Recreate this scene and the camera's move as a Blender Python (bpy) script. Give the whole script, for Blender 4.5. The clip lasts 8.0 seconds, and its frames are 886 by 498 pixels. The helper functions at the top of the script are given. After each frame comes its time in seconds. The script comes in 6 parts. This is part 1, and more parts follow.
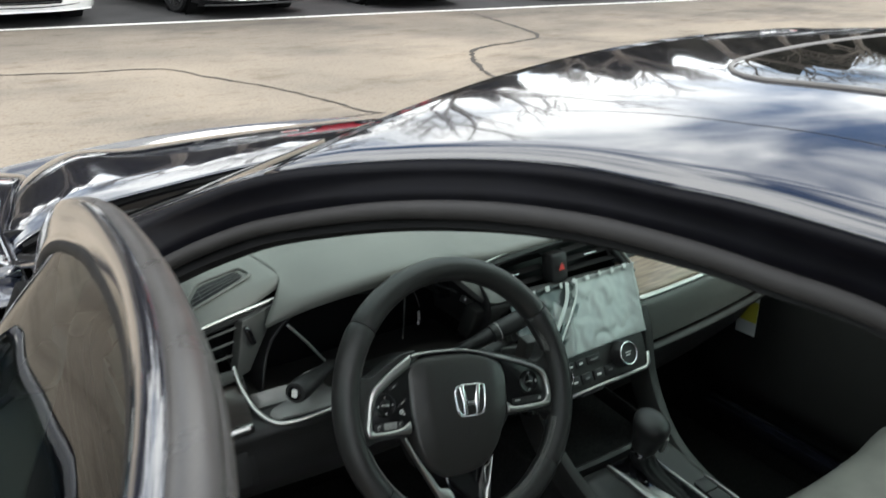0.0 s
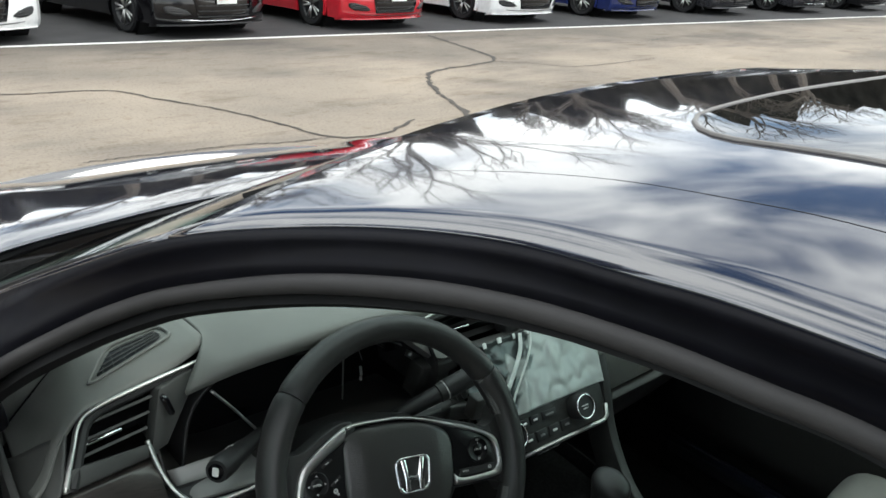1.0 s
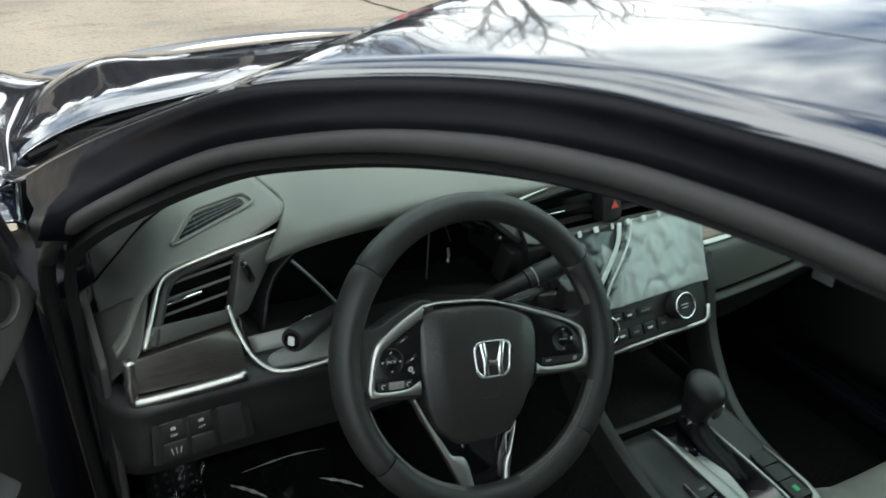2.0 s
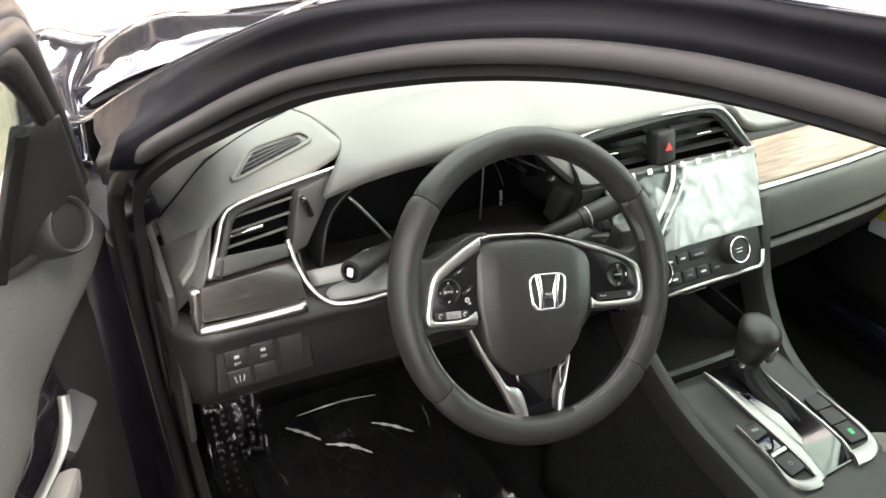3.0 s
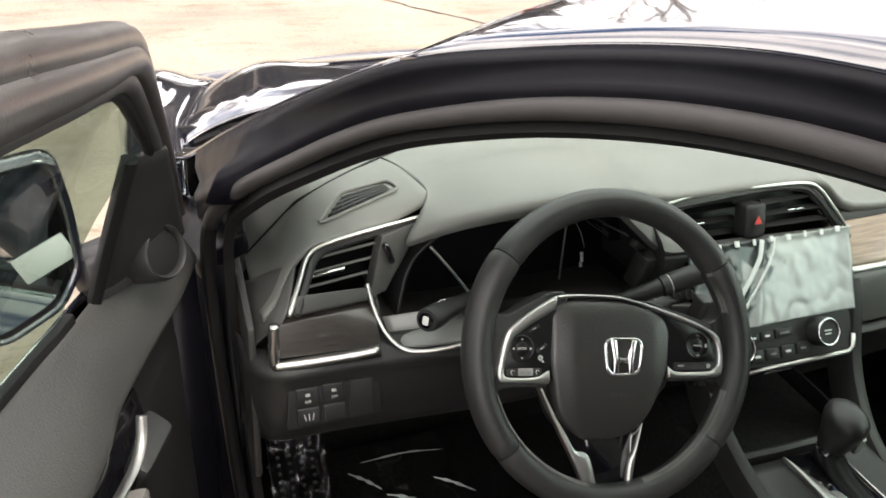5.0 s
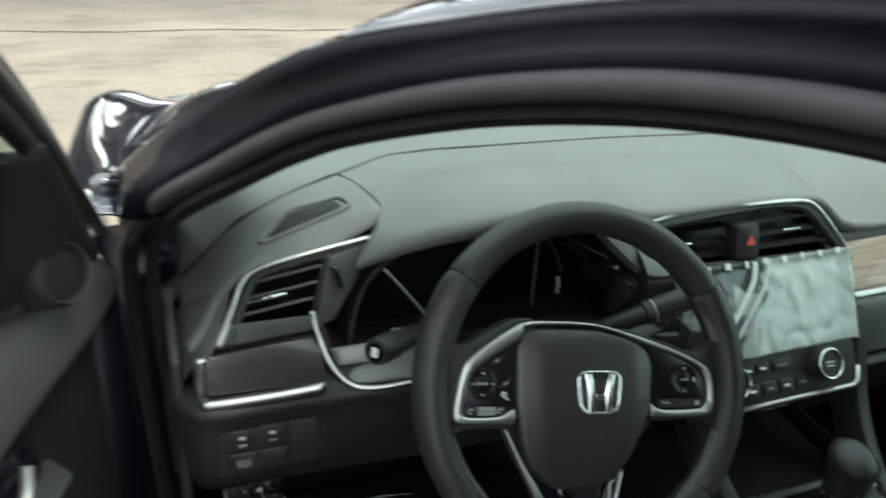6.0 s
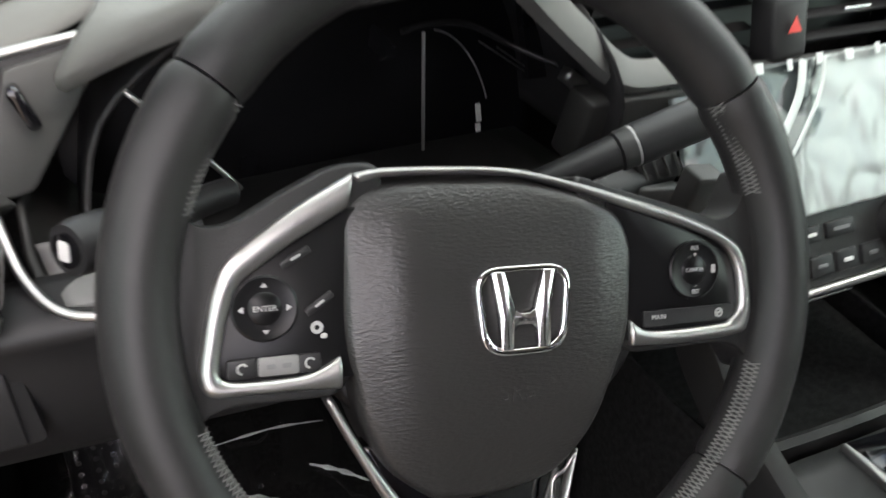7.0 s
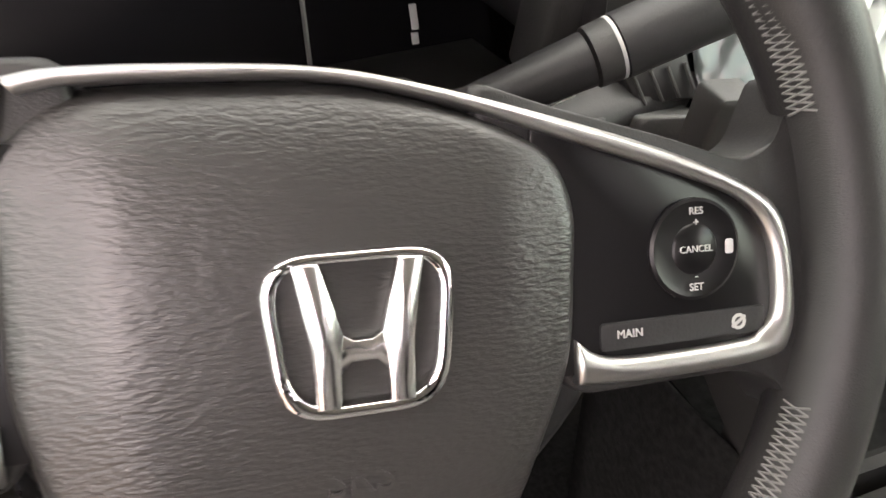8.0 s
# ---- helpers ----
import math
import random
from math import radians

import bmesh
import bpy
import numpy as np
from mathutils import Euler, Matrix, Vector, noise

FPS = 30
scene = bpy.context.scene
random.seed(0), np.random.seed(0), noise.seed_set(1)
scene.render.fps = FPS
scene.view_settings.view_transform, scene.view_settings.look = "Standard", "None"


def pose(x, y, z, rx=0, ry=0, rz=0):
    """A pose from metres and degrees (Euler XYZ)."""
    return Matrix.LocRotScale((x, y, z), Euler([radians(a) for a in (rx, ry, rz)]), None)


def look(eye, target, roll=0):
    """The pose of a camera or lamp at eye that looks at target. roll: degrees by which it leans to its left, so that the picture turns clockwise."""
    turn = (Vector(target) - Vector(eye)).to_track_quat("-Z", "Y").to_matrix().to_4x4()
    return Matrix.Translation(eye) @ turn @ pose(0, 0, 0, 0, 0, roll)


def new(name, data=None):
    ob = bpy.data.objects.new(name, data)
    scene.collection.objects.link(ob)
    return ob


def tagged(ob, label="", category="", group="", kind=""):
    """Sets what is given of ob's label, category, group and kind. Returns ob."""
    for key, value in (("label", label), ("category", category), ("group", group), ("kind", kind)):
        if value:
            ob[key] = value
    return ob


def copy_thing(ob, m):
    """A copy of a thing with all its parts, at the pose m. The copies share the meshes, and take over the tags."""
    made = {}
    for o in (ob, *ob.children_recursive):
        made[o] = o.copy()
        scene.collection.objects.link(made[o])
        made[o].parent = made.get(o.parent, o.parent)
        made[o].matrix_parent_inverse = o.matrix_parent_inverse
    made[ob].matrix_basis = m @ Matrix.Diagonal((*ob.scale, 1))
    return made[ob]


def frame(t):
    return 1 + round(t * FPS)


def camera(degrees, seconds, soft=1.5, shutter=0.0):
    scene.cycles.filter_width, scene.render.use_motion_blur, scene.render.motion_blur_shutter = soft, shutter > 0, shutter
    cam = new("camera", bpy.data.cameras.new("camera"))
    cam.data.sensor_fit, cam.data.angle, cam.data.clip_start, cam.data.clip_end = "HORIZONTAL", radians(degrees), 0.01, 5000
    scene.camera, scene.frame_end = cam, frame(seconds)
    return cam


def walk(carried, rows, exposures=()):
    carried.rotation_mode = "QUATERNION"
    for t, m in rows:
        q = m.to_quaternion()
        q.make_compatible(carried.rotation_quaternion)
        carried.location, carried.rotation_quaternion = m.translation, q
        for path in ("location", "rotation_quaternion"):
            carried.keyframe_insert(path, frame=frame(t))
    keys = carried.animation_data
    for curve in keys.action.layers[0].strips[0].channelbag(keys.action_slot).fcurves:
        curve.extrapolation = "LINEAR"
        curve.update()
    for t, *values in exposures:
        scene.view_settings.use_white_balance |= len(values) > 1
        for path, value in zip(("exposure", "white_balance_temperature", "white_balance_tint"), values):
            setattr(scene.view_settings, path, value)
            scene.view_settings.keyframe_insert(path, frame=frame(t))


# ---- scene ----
cam = camera(57.4, 8.0, shutter=0.35)
PATH = [
    (0, (-0.93, -0.725, 1.535), (0.153, 0.763, 0.751), 2.2),
    (0.5, (-0.882, -0.677, 1.538), (0.274, 0.793, 0.831), 2.7),
    (0.7, (-0.864, -0.672, 1.537), (0.304, 0.788, 0.827), 2.5),
    (1, (-0.851, -0.654, 1.542), (0.322, 0.789, 0.808), 3.1),
    (1.5, (-0.819, -0.655, 1.52), (0.216, 0.836, 0.681), 3.3),
    (2, (-0.802, -0.628, 1.494), (0.1, 0.867, 0.518), 2.6),
    (2.2, (-0.799, -0.641, 1.477), (0.065, 0.871, 0.495), 1.4),
    (3.3, (-0.838, -0.649, 1.461), (-0.059, 0.864, 0.411), 1.3),
    (3.5, (-0.83, -0.65, 1.466), (-0.062, 0.879, 0.43), 1.2),
    (4, (-0.83, -0.645, 1.469), (-0.09, 0.908, 0.449), 2.0),
    (4.5, (-0.838, -0.657, 1.462), (-0.124, 0.933, 0.48), 2.7),
    (5.8, (-0.791, -0.621, 1.431), (-0.241, 1.11, 0.593), 0.9),
    (6, (-0.759, -0.585, 1.397), (-0.091, 1.102, 0.556), 2.2),
    (6.5, (-0.624, -0.447, 1.28), (0.15, 1.16, 0.375), 3.7),
    (7, (-0.518, -0.289, 1.176), (0.129, 1.244, 0.066), -0.2),
    (7.5, (-0.443, -0.217, 1.119), (0.165, 1.287, -0.05), -1.7),
    (8, (-0.392, -0.173, 1.078), (0.129, 1.332, -0.132), -3.0),
]
EXPOSURES = [(0.0, 0.38, 6150, 6), (0.6, 0.27, 6100, 5), (1.4, 0.32, 6100, 4), (2.0, 0.5, 6050, 1), (2.4, 0.7, 6200, 5), (3.2, 2.2, 6950, 18), (3.6, 2.1, 6950, 18), (4.0, 1.65, 6950, 18), (4.7, 1.45, 6950, 18), (5.6, 0.8, 6250, 2), (5.8, 0.75, 6100, 1), (6.0, 0.7, 6100, 0), (6.5, 0.95, 6350, 6), (7.0, 1.6, 6600, 20), (7.5, 2.5, 7050, 23), (8.0, 2.45, 7300, 27)]
walk(cam, [(t, look(eye, target, roll)) for t, eye, target, roll in PATH], EXPOSURES)

from mathutils.bvhtree import BVHTree

# ---------- world, sun ----------
SUN_EL, SUN_AZ = 55.0, 150.0
world = bpy.data.worlds.new("sky")
scene.world = world
world.use_nodes = True
wn, wl = world.node_tree.nodes, world.node_tree.links
wn.clear()
w_out, w_bg = wn.new("ShaderNodeOutputWorld"), wn.new("ShaderNodeBackground")
w_sky = wn.new("ShaderNodeTexSky")
w_sky.sky_type, w_sky.sun_disc = "NISHITA", False
w_sky.sun_elevation, w_sky.sun_rotation = radians(SUN_EL), radians(SUN_AZ)
w_co, w_map = wn.new("ShaderNodeTexCoord"), wn.new("ShaderNodeMapping")
w_map.inputs["Scale"].default_value = (1.0, 1.0, 2.2)
w_noise = wn.new("ShaderNodeTexNoise")
w_noise.inputs["Scale"].default_value, w_noise.inputs["Detail"].default_value, w_noise.inputs["Distortion"].default_value = 3.2, 8.0, 0.5
w_ramp = wn.new("ShaderNodeValToRGB")
w_ramp.color_ramp.elements[0].position, w_ramp.color_ramp.elements[1].position = 0.34, 0.57
w_mix = wn.new("ShaderNodeMix")
w_mix.data_type = "RGBA"
w_mix.inputs[7].default_value = (17.0, 16.4, 15.7, 1.0)
wl.new(w_co.outputs["Generated"], w_map.inputs["Vector"])
wl.new(w_map.outputs["Vector"], w_noise.inputs["Vector"])
wl.new(w_noise.outputs["Fac"], w_ramp.inputs["Fac"])
wl.new(w_ramp.outputs["Color"], w_mix.inputs[0])
wl.new(w_sky.outputs["Color"], w_mix.inputs[6])
wl.new(w_mix.outputs[2], w_bg.inputs["Color"])
wl.new(w_bg.outputs["Background"], w_out.inputs["Surface"])
w_bg.inputs["Strength"].default_value = 0.15
sun = new("sun", bpy.data.lights.new("sun", "SUN"))
sun.data.energy, sun.data.angle, sun.data.color = 1.1, radians(20), (1.0, 0.94, 0.85)
az, el = radians(SUN_AZ), radians(SUN_EL)
sun.matrix_world = look((0, 0, 0), (-math.sin(az) * math.cos(el), -math.cos(az) * math.cos(el), -math.sin(el)))
sun.location = (0, 0, 30)


# ---------- materials ----------
def material(name, base, rough=0.5, metal=0.0, var=0.15, scale=6.0, grain=0.0, grain_scale=400.0, coat=0.0, spec=0.5, base2=None, stretch=(1, 1, 1), rough_var=0.08):
    m = bpy.data.materials.new(name)
    m.use_nodes = True
    n, l = m.node_tree.nodes, m.node_tree.links
    p = n["Principled BSDF"]
    p.inputs["Metallic"].default_value = metal
    p.inputs["Coat Weight"].default_value, p.inputs["Coat Roughness"].default_value = coat, 0.03
    p.inputs["Specular IOR Level"].default_value = spec
    co, mp = n.new("ShaderNodeTexCoord"), n.new("ShaderNodeMapping")
    mp.inputs["Scale"].default_value = stretch
    l.new(co.outputs["Object"], mp.inputs["Vector"])
    no = n.new("ShaderNodeTexNoise")
    no.inputs["Scale"].default_value, no.inputs["Detail"].default_value = scale, 6.0
    l.new(mp.outputs["Vector"], no.inputs["Vector"])
    mx = n.new("ShaderNodeMix")
    mx.data_type = "RGBA"
    b2 = base2 or tuple(c * (1 + var) for c in base)
    b1 = base if base2 else tuple(c * (1 - var) for c in base)
    mx.inputs[6].default_value, mx.inputs[7].default_value = (*b1, 1), (*b2, 1)
    rr = n.new("ShaderNodeMapRange")
    rr.inputs["From Min"].default_value, rr.inputs["From Max"].default_value = 0.3, 0.7
    l.new(no.outputs["Fac"], rr.inputs["Value"])
    l.new(rr.outputs["Result"], mx.inputs[0])
    l.new(mx.outputs[2], p.inputs["Base Color"])
    r2 = n.new("ShaderNodeMapRange")
    r2.inputs["To Min"].default_value, r2.inputs["To Max"].default_value = max(0.0, rough - rough_var), min(1.0, rough + rough_var)
    l.new(no.outputs["Fac"], r2.inputs["Value"])
    l.new(r2.outputs["Result"], p.inputs["Roughness"])
    if grain:
        g = n.new("ShaderNodeTexNoise")
        g.inputs["Scale"].default_value, g.inputs["Detail"].default_value = grain_scale, 3.0
        l.new(mp.outputs["Vector"], g.inputs["Vector"])
        bp = n.new("ShaderNodeBump")
        bp.inputs["Strength"].default_value, bp.inputs["Distance"].default_value = grain, 0.001
        l.new(g.outputs["Fac"], bp.inputs["Height"])
        l.new(bp.outputs["Normal"], p.inputs["Normal"])
    return m


def glass(name, tint, rough=0.0, power=5.0):
    m = bpy.data.materials.new(name)
    m.use_nodes = True
    n, l = m.node_tree.nodes, m.node_tree.links
    n.remove(n["Principled BSDF"])
    tr, gl, mix, lw = n.new("ShaderNodeBsdfTransparent"), n.new("ShaderNodeBsdfGlossy"), n.new("ShaderNodeMixShader"), n.new("ShaderNodeLayerWeight")
    pw, fr = n.new("ShaderNodeMath"), n.new("ShaderNodeMath")
    pw.operation, pw.inputs[1].default_value = "POWER", power
    fr.operation, fr.inputs[1].default_value, fr.inputs[2].default_value = "MULTIPLY_ADD", 0.92, 0.06
    lw.inputs["Blend"].default_value = 0.5
    l.new(lw.outputs["Facing"], pw.inputs[0])
    l.new(pw.outputs[0], fr.inputs[0])
    tr.inputs["Color"].default_value = (*tint, 1)
    gl.inputs["Roughness"].default_value = rough
    l.new(fr.outputs[0], mix.inputs["Fac"])
    l.new(tr.outputs["BSDF"], mix.inputs[1])
    l.new(gl.outputs["BSDF"], mix.inputs[2])
    l.new(mix.outputs["Shader"], n["Material Output"].inputs["Surface"])
    return m


PAINT = material("navy_black_paint", (0.010, 0.012, 0.022), 0.10, 0.0, 0.2, 900, coat=1.0, spec=1.0, rough_var=0.02)
PAINT.node_tree.nodes["Principled BSDF"].inputs["Coat IOR"].default_value = 1.7
JAMB = material("black_jamb_paint", (0.004, 0.004, 0.006), 0.36, 0, 0.2, 30, spec=0.12)
RUBBER = material("grey_rubber", (0.029, 0.0275, 0.0275), 0.55, 0, 0.12, 40, grain=0.12, grain_scale=900, spec=0.35)
BLACKRUB = material("black_rubber", (0.008, 0.008, 0.0085), 0.6, 0, 0.2, 40, spec=0.22)
SOFT = material("soft_dash_plastic", (0.135, 0.139, 0.130), 0.52, 0, 0.08, 9, grain=0.35, grain_scale=1100, spec=0.45)
PLAST = material("charcoal_plastic", (0.028, 0.0285, 0.0275), 0.48, 0, 0.12, 12, grain=0.3, grain_scale=1200, spec=0.4)
PLASTL = material("grey_vent_plastic", (0.050, 0.051, 0.049), 0.5, 0, 0.1, 12, grain=0.3, grain_scale=1200, spec=0.45)
# Near black of the display, and for shade put into gaps and recesses
FACE_AND_SHADE = material("black_display_and_gap_shade", (0.004, 0.004, 0.005), 0.3, 0, 0.1, 20, spec=0.2)
DARK = material("dark_plastic", (0.020, 0.020, 0.0205), 0.45, 0, 0.15, 12, grain=0.15, grain_scale=900, spec=0.35)
GLOSS = material("piano_black", (0.004, 0.004, 0.005), 0.08, 0, 0.2, 20, coat=0.6)
PODBLACK = material("satin_black_plastic", (0.006, 0.006, 0.0065), 0.30, 0, 0.15, 20, spec=0.3)
LEATHER = material("black_leather", (0.021, 0.021, 0.0207), 0.40, 0, 0.12, 18, grain=0.22, grain_scale=1500, spec=0.42)
HUBMAT = material("grained_vinyl", (0.021, 0.0205, 0.0195), 0.36, 0, 0.1, 14, grain=0.42, grain_scale=820, spec=0.75, stretch=(0.34, 1, 1))
SILVER = material("satin_silver", (0.50, 0.50, 0.485), 0.36, 1.0, 0.04, 30, rough_var=0.04)
SATIN = material("satin_grey_metal", (0.33, 0.33, 0.32), 0.44, 1.0, 0.05, 40, rough_var=0.05)
BADGE = material("bright_badge_metal", (0.86, 0.86, 0.86), 0.20, 1.0, 0.03, 60, rough_var=0.04)
CHROME = material("chrome", (0.85, 0.85, 0.86), 0.05, 1.0, 0.02, 30, rough_var=0.02)
WOOD = material("dark_grained_wood", (0.055, 0.049, 0.045), 0.30, 0, 0.3, 7, base2=(0.030, 0.027, 0.025), stretch=(2.0, 30, 30), coat=0.3)
WOODP = material("brown_grained_wood", (0.34, 0.26, 0.19), 0.36, 0, 0.3, 7, base2=(0.16, 0.115, 0.085), stretch=(2.0, 30, 30), coat=0.25)
WHITEINK = material("white_print", (0.7, 0.7, 0.68), 0.6, 0, 0.02)
PODINK = material("dim_white_print", (0.42, 0.42, 0.41), 0.6, 0, 0.02)
GREYINK = material("grey_print", (0.16, 0.16, 0.16), 0.6, 0, 0.02)
REDINK = material("red_print", (0.6, 0.06, 0.05), 0.5, 0, 0.05)
GREENINK = material("green_print", (0.05, 0.4, 0.14), 0.5, 0, 0.05)
STITCH = material("grey_thread", (0.15, 0.15, 0.145), 0.8, 0, 0.1)
CARPET = material("black_carpet", (0.018, 0.018, 0.018), 0.95, 0, 0.4, 160, grain=0.8, grain_scale=700, spec=0.1)
FABRIC = material("grey_seat_vinyl", (0.16, 0.155, 0.145), 0.6, 0, 0.12, 20, grain=0.5, grain_scale=900)
HEADL = material("light_grey_headliner", (0.58, 0.57, 0.54), 0.9, 0, 0.05, 60)
GLASS = glass("clear_glass", (0.80, 0.93, 0.87))
TINT = material("dark_glass", (0.004, 0.005, 0.006), 0.02, 0, 0.1, 5, coat=0.5, rough_var=0.01)


# ---------- mesh helpers ----------
SMOOTH = ("satin_silver", "chrome", "bright_badge_metal", "black_jamb_paint", "navy_black_paint", "grey_rubber")


def part(name, bm, mat, parent=None, label="", smooth=True, thick=0.0, bevel=0.0):
    me = bpy.data.meshes.new(name)
    bmesh.ops.recalc_face_normals(bm, faces=bm.faces[:])
    for e in bm.edges:
        if mat.name not in SMOOTH and len(e.link_faces) == 2 and e.calc_face_angle(0.0) > 0.75:
            e.smooth = False
    bm.to_mesh(me)
    bm.free()
    if smooth:
        me.shade_smooth()
    me.materials.append(mat)
    ob = new(name, me)
    if parent:
        ob.parent = parent
    if thick:
        s = ob.modifiers.new("thickness", "SOLIDIFY")
        s.thickness, s.offset = thick, 0
    if bevel:
        b = ob.modifiers.new("edge", "BEVEL")
        b.width, b.segments, b.limit_method = bevel, 2, "ANGLE"
    if label:
        ob["label"] = label
    return ob


def thing(name, label, category, at=None, group="", kind=""):
    ob = new(name)
    if at is not None:
        ob.matrix_world = at if isinstance(at, Matrix) else Matrix.Translation(at)
    ob.empty_display_size = 0.05
    return tagged(ob, label, category, group, kind)


def V(*a):
    return Vector(a)


def spline(pts, n=8, closed=False):
    """Points along a smooth curve through pts, n to a stretch."""
    p = [Vector(q) for q in pts]
    k = len(p)
    out = []
    for i in range(k if closed else k - 1):
        a, b, c, d = (p[(i - 1) % k], p[i], p[(i + 1) % k], p[(i + 2) % k]) if closed else (p[max(i - 1, 0)], p[i], p[i + 1], p[min(i + 2, k - 1)])
        for j in range(n):
            t = j / n
            out.append(0.5 * ((2 * b) + (c - a) * t + (2 * a - 5 * b + 4 * c - d) * t * t + (3 * b - a - 3 * c + d) * t ** 3))
    if not closed:
        out.append(p[-1].copy())
    return out


def resample(pts, n):
    """n points evenly spaced along a polyline."""
    d = [0.0]
    for a, b in zip(pts[:-1], pts[1:]):
        d.append(d[-1] + (b - a).length)
    out, j = [], 0
    for i in range(n):
        s = d[-1] * i / (n - 1)
        while j < len(d) - 2 and d[j + 1] < s:
            j += 1
        f = (s - d[j]) / max(d[j + 1] - d[j], 1e-9)
        out.append(pts[j].lerp(pts[j + 1], f))
    return out


def grid(rows, closed_u=False, closed_v=False):
    bm = bmesh.new()
    vs = [[bm.verts.new(p) for p in r] for r in rows]
    nu, nv = len(vs), len(vs[0])
    for i in range(nu if closed_u else nu - 1):
        for j in range(nv if closed_v else nv - 1):
            q = (vs[i][j], vs[(i + 1) % nu][j], vs[(i + 1) % nu][(j + 1) % nv], vs[i][(j + 1) % nv])
            bm.faces.new(q)
    return bm


def capped(bm):
    bmesh.ops.holes_fill(bm, edges=[e for e in bm.edges if e.is_boundary], sides=0)
    return bm


def loft(stations, n_u=6, n_v=6):
    """A smooth sheet through rows of control points."""
    rows = [spline(r, n_v) for r in stations]
    cols = [spline(list(c), n_u) for c in zip(*rows)]
    return grid([list(r) for r in zip(*cols)])


def sweep(path, profile, closed=False, up=(0, 0, 1), cap=True, scale=None):
    """A profile of (side, up) points drawn along a path."""
    n = len(path)
    rows = []
    for i, p in enumerate(path):
        a = path[(i - 1) % n] if closed or i else path[0]
        b = path[(i + 1) % n] if closed or i < n - 1 else path[-1]
        t = (b - a).normalized()
        s = t.cross(Vector(up)).normalized()
        w = s.cross(t)
        k = scale(i / max(n - 1, 1)) if scale else 1.0
        rows.append([p + (s * x + w * y) * k for x, y in profile])
    bm = grid(rows, closed, True)
    return bm if closed or not cap else capped(bm)


def circle(r, n=10, r2=None):
    return [(r * math.cos(2 * math.pi * i / n), (r2 or r) * math.sin(2 * math.pi * i / n)) for i in range(n)]


def rrect(w, h, r, n=4):
    out = []
    for cx, cy, a0 in ((w / 2 - r, h / 2 - r, 0), (-w / 2 + r, h / 2 - r, 90), (-w / 2 + r, -h / 2 + r, 180), (w / 2 - r, -h / 2 + r, 270)):
        for i in range(n + 1):
            a = radians(a0 + 90 * i / n)
            out.append((cx + r * math.cos(a), cy + r * math.sin(a)))
    return out


def rounded(poly, r, n=4):
    """A polygon of (x, y) corners with its corners rounded."""
    out, k = [], len(poly)
    for i in range(k):
        a, b, c = Vector(poly[i - 1]), Vector(poly[i]), Vector(poly[(i + 1) % k])
        d = min(r, (a - b).length * 0.45, (c - b).length * 0.45)
        p, q = b + (a - b).normalized() * d, b + (c - b).normalized() * d
        for j in range(n + 1):
            t = j / n
            out.append(tuple(p * (1 - t) ** 2 + b * 2 * t * (1 - t) + q * t * t))
    return out


def prism(outline, m, depth, bevel=0.0, seg=2, dome=0.0):
    """A flat outline raised by depth along the z of m, with its upper edge rounded."""
    n = len(outline)
    c = Vector((sum(p[0] for p in outline) / n, sum(p[1] for p in outline) / n))
    rows = [[Vector((x, y, 0)) for x, y in outline]]
    bevel = min(bevel, abs(depth) * 0.95)
    if bevel:
        span = max((Vector(p) - c).length for p in outline)
        for i in range(seg + 1):
            a = math.pi / 2 * i / seg
            f = 1 - (bevel / span) * (1 - math.cos(a)) * 1.0
            z = depth - math.copysign(bevel, depth) * (1 - math.sin(a))
            rows.append([Vector((c.x + (x - c.x) * f, c.y + (y - c.y) * f, z)) for x, y in outline])
    else:
        rows.append([Vector((x, y, depth)) for x, y in outline])
    if dome:
        base = rows[-1]
        for f in (0.75, 0.5, 0.25):
            rows.append([Vector((c.x + (p.x - c.x) * f, c.y + (p.y - c.y) * f, depth + dome * (1 - f * f))) for p in base])
    bm = grid(rows, False, True)
    capped(bm)
    bm.transform(m)
    return bm


def ring(outer, inner, m, depth, bevel=0.0):
    """A flat frame between two outlines of the same count, raised by depth."""
    b = bevel
    rows = []
    for k, z in ((0, 0), (0, depth - b), (b, depth), (1, depth), (2, depth - b), (2, 0)):
        if k == 0:
            rows.append([Vector((x, y, z)) for x, y in outer])
        elif k == 2:
            rows.append([Vector((x, y, z)) for x, y in inner])
        else:
            f = 0.12 if k != 1 else 0.88
            rows.append([Vector((x + (u - x) * f, y + (v - y) * f, z)) for (x, y), (u, v) in zip(outer, inner)])
    bm = grid(rows, True, True)
    bm.transform(m)
    return bm


def box(size, m, bevel=0.004):
    x, y, z = size
    return prism(rrect(x, y, max(min(bevel, x * 0.45, y * 0.45), 1e-4), 3), m @ Matrix.Translation((0, 0, -z / 2)), z, min(bevel, z * 0.3))


def lathe(profile, m, n=24, cap=True):
    """A turned form: (radius, height) points round the z of m."""
    bm = grid([[Vector((r * math.cos(2 * math.pi * i / n), r * math.sin(2 * math.pi * i / n), z)) for i in range(n)] for r, z in profile], False, True)
    if cap:
        capped(bm)
    bm.transform(m)
    return bm


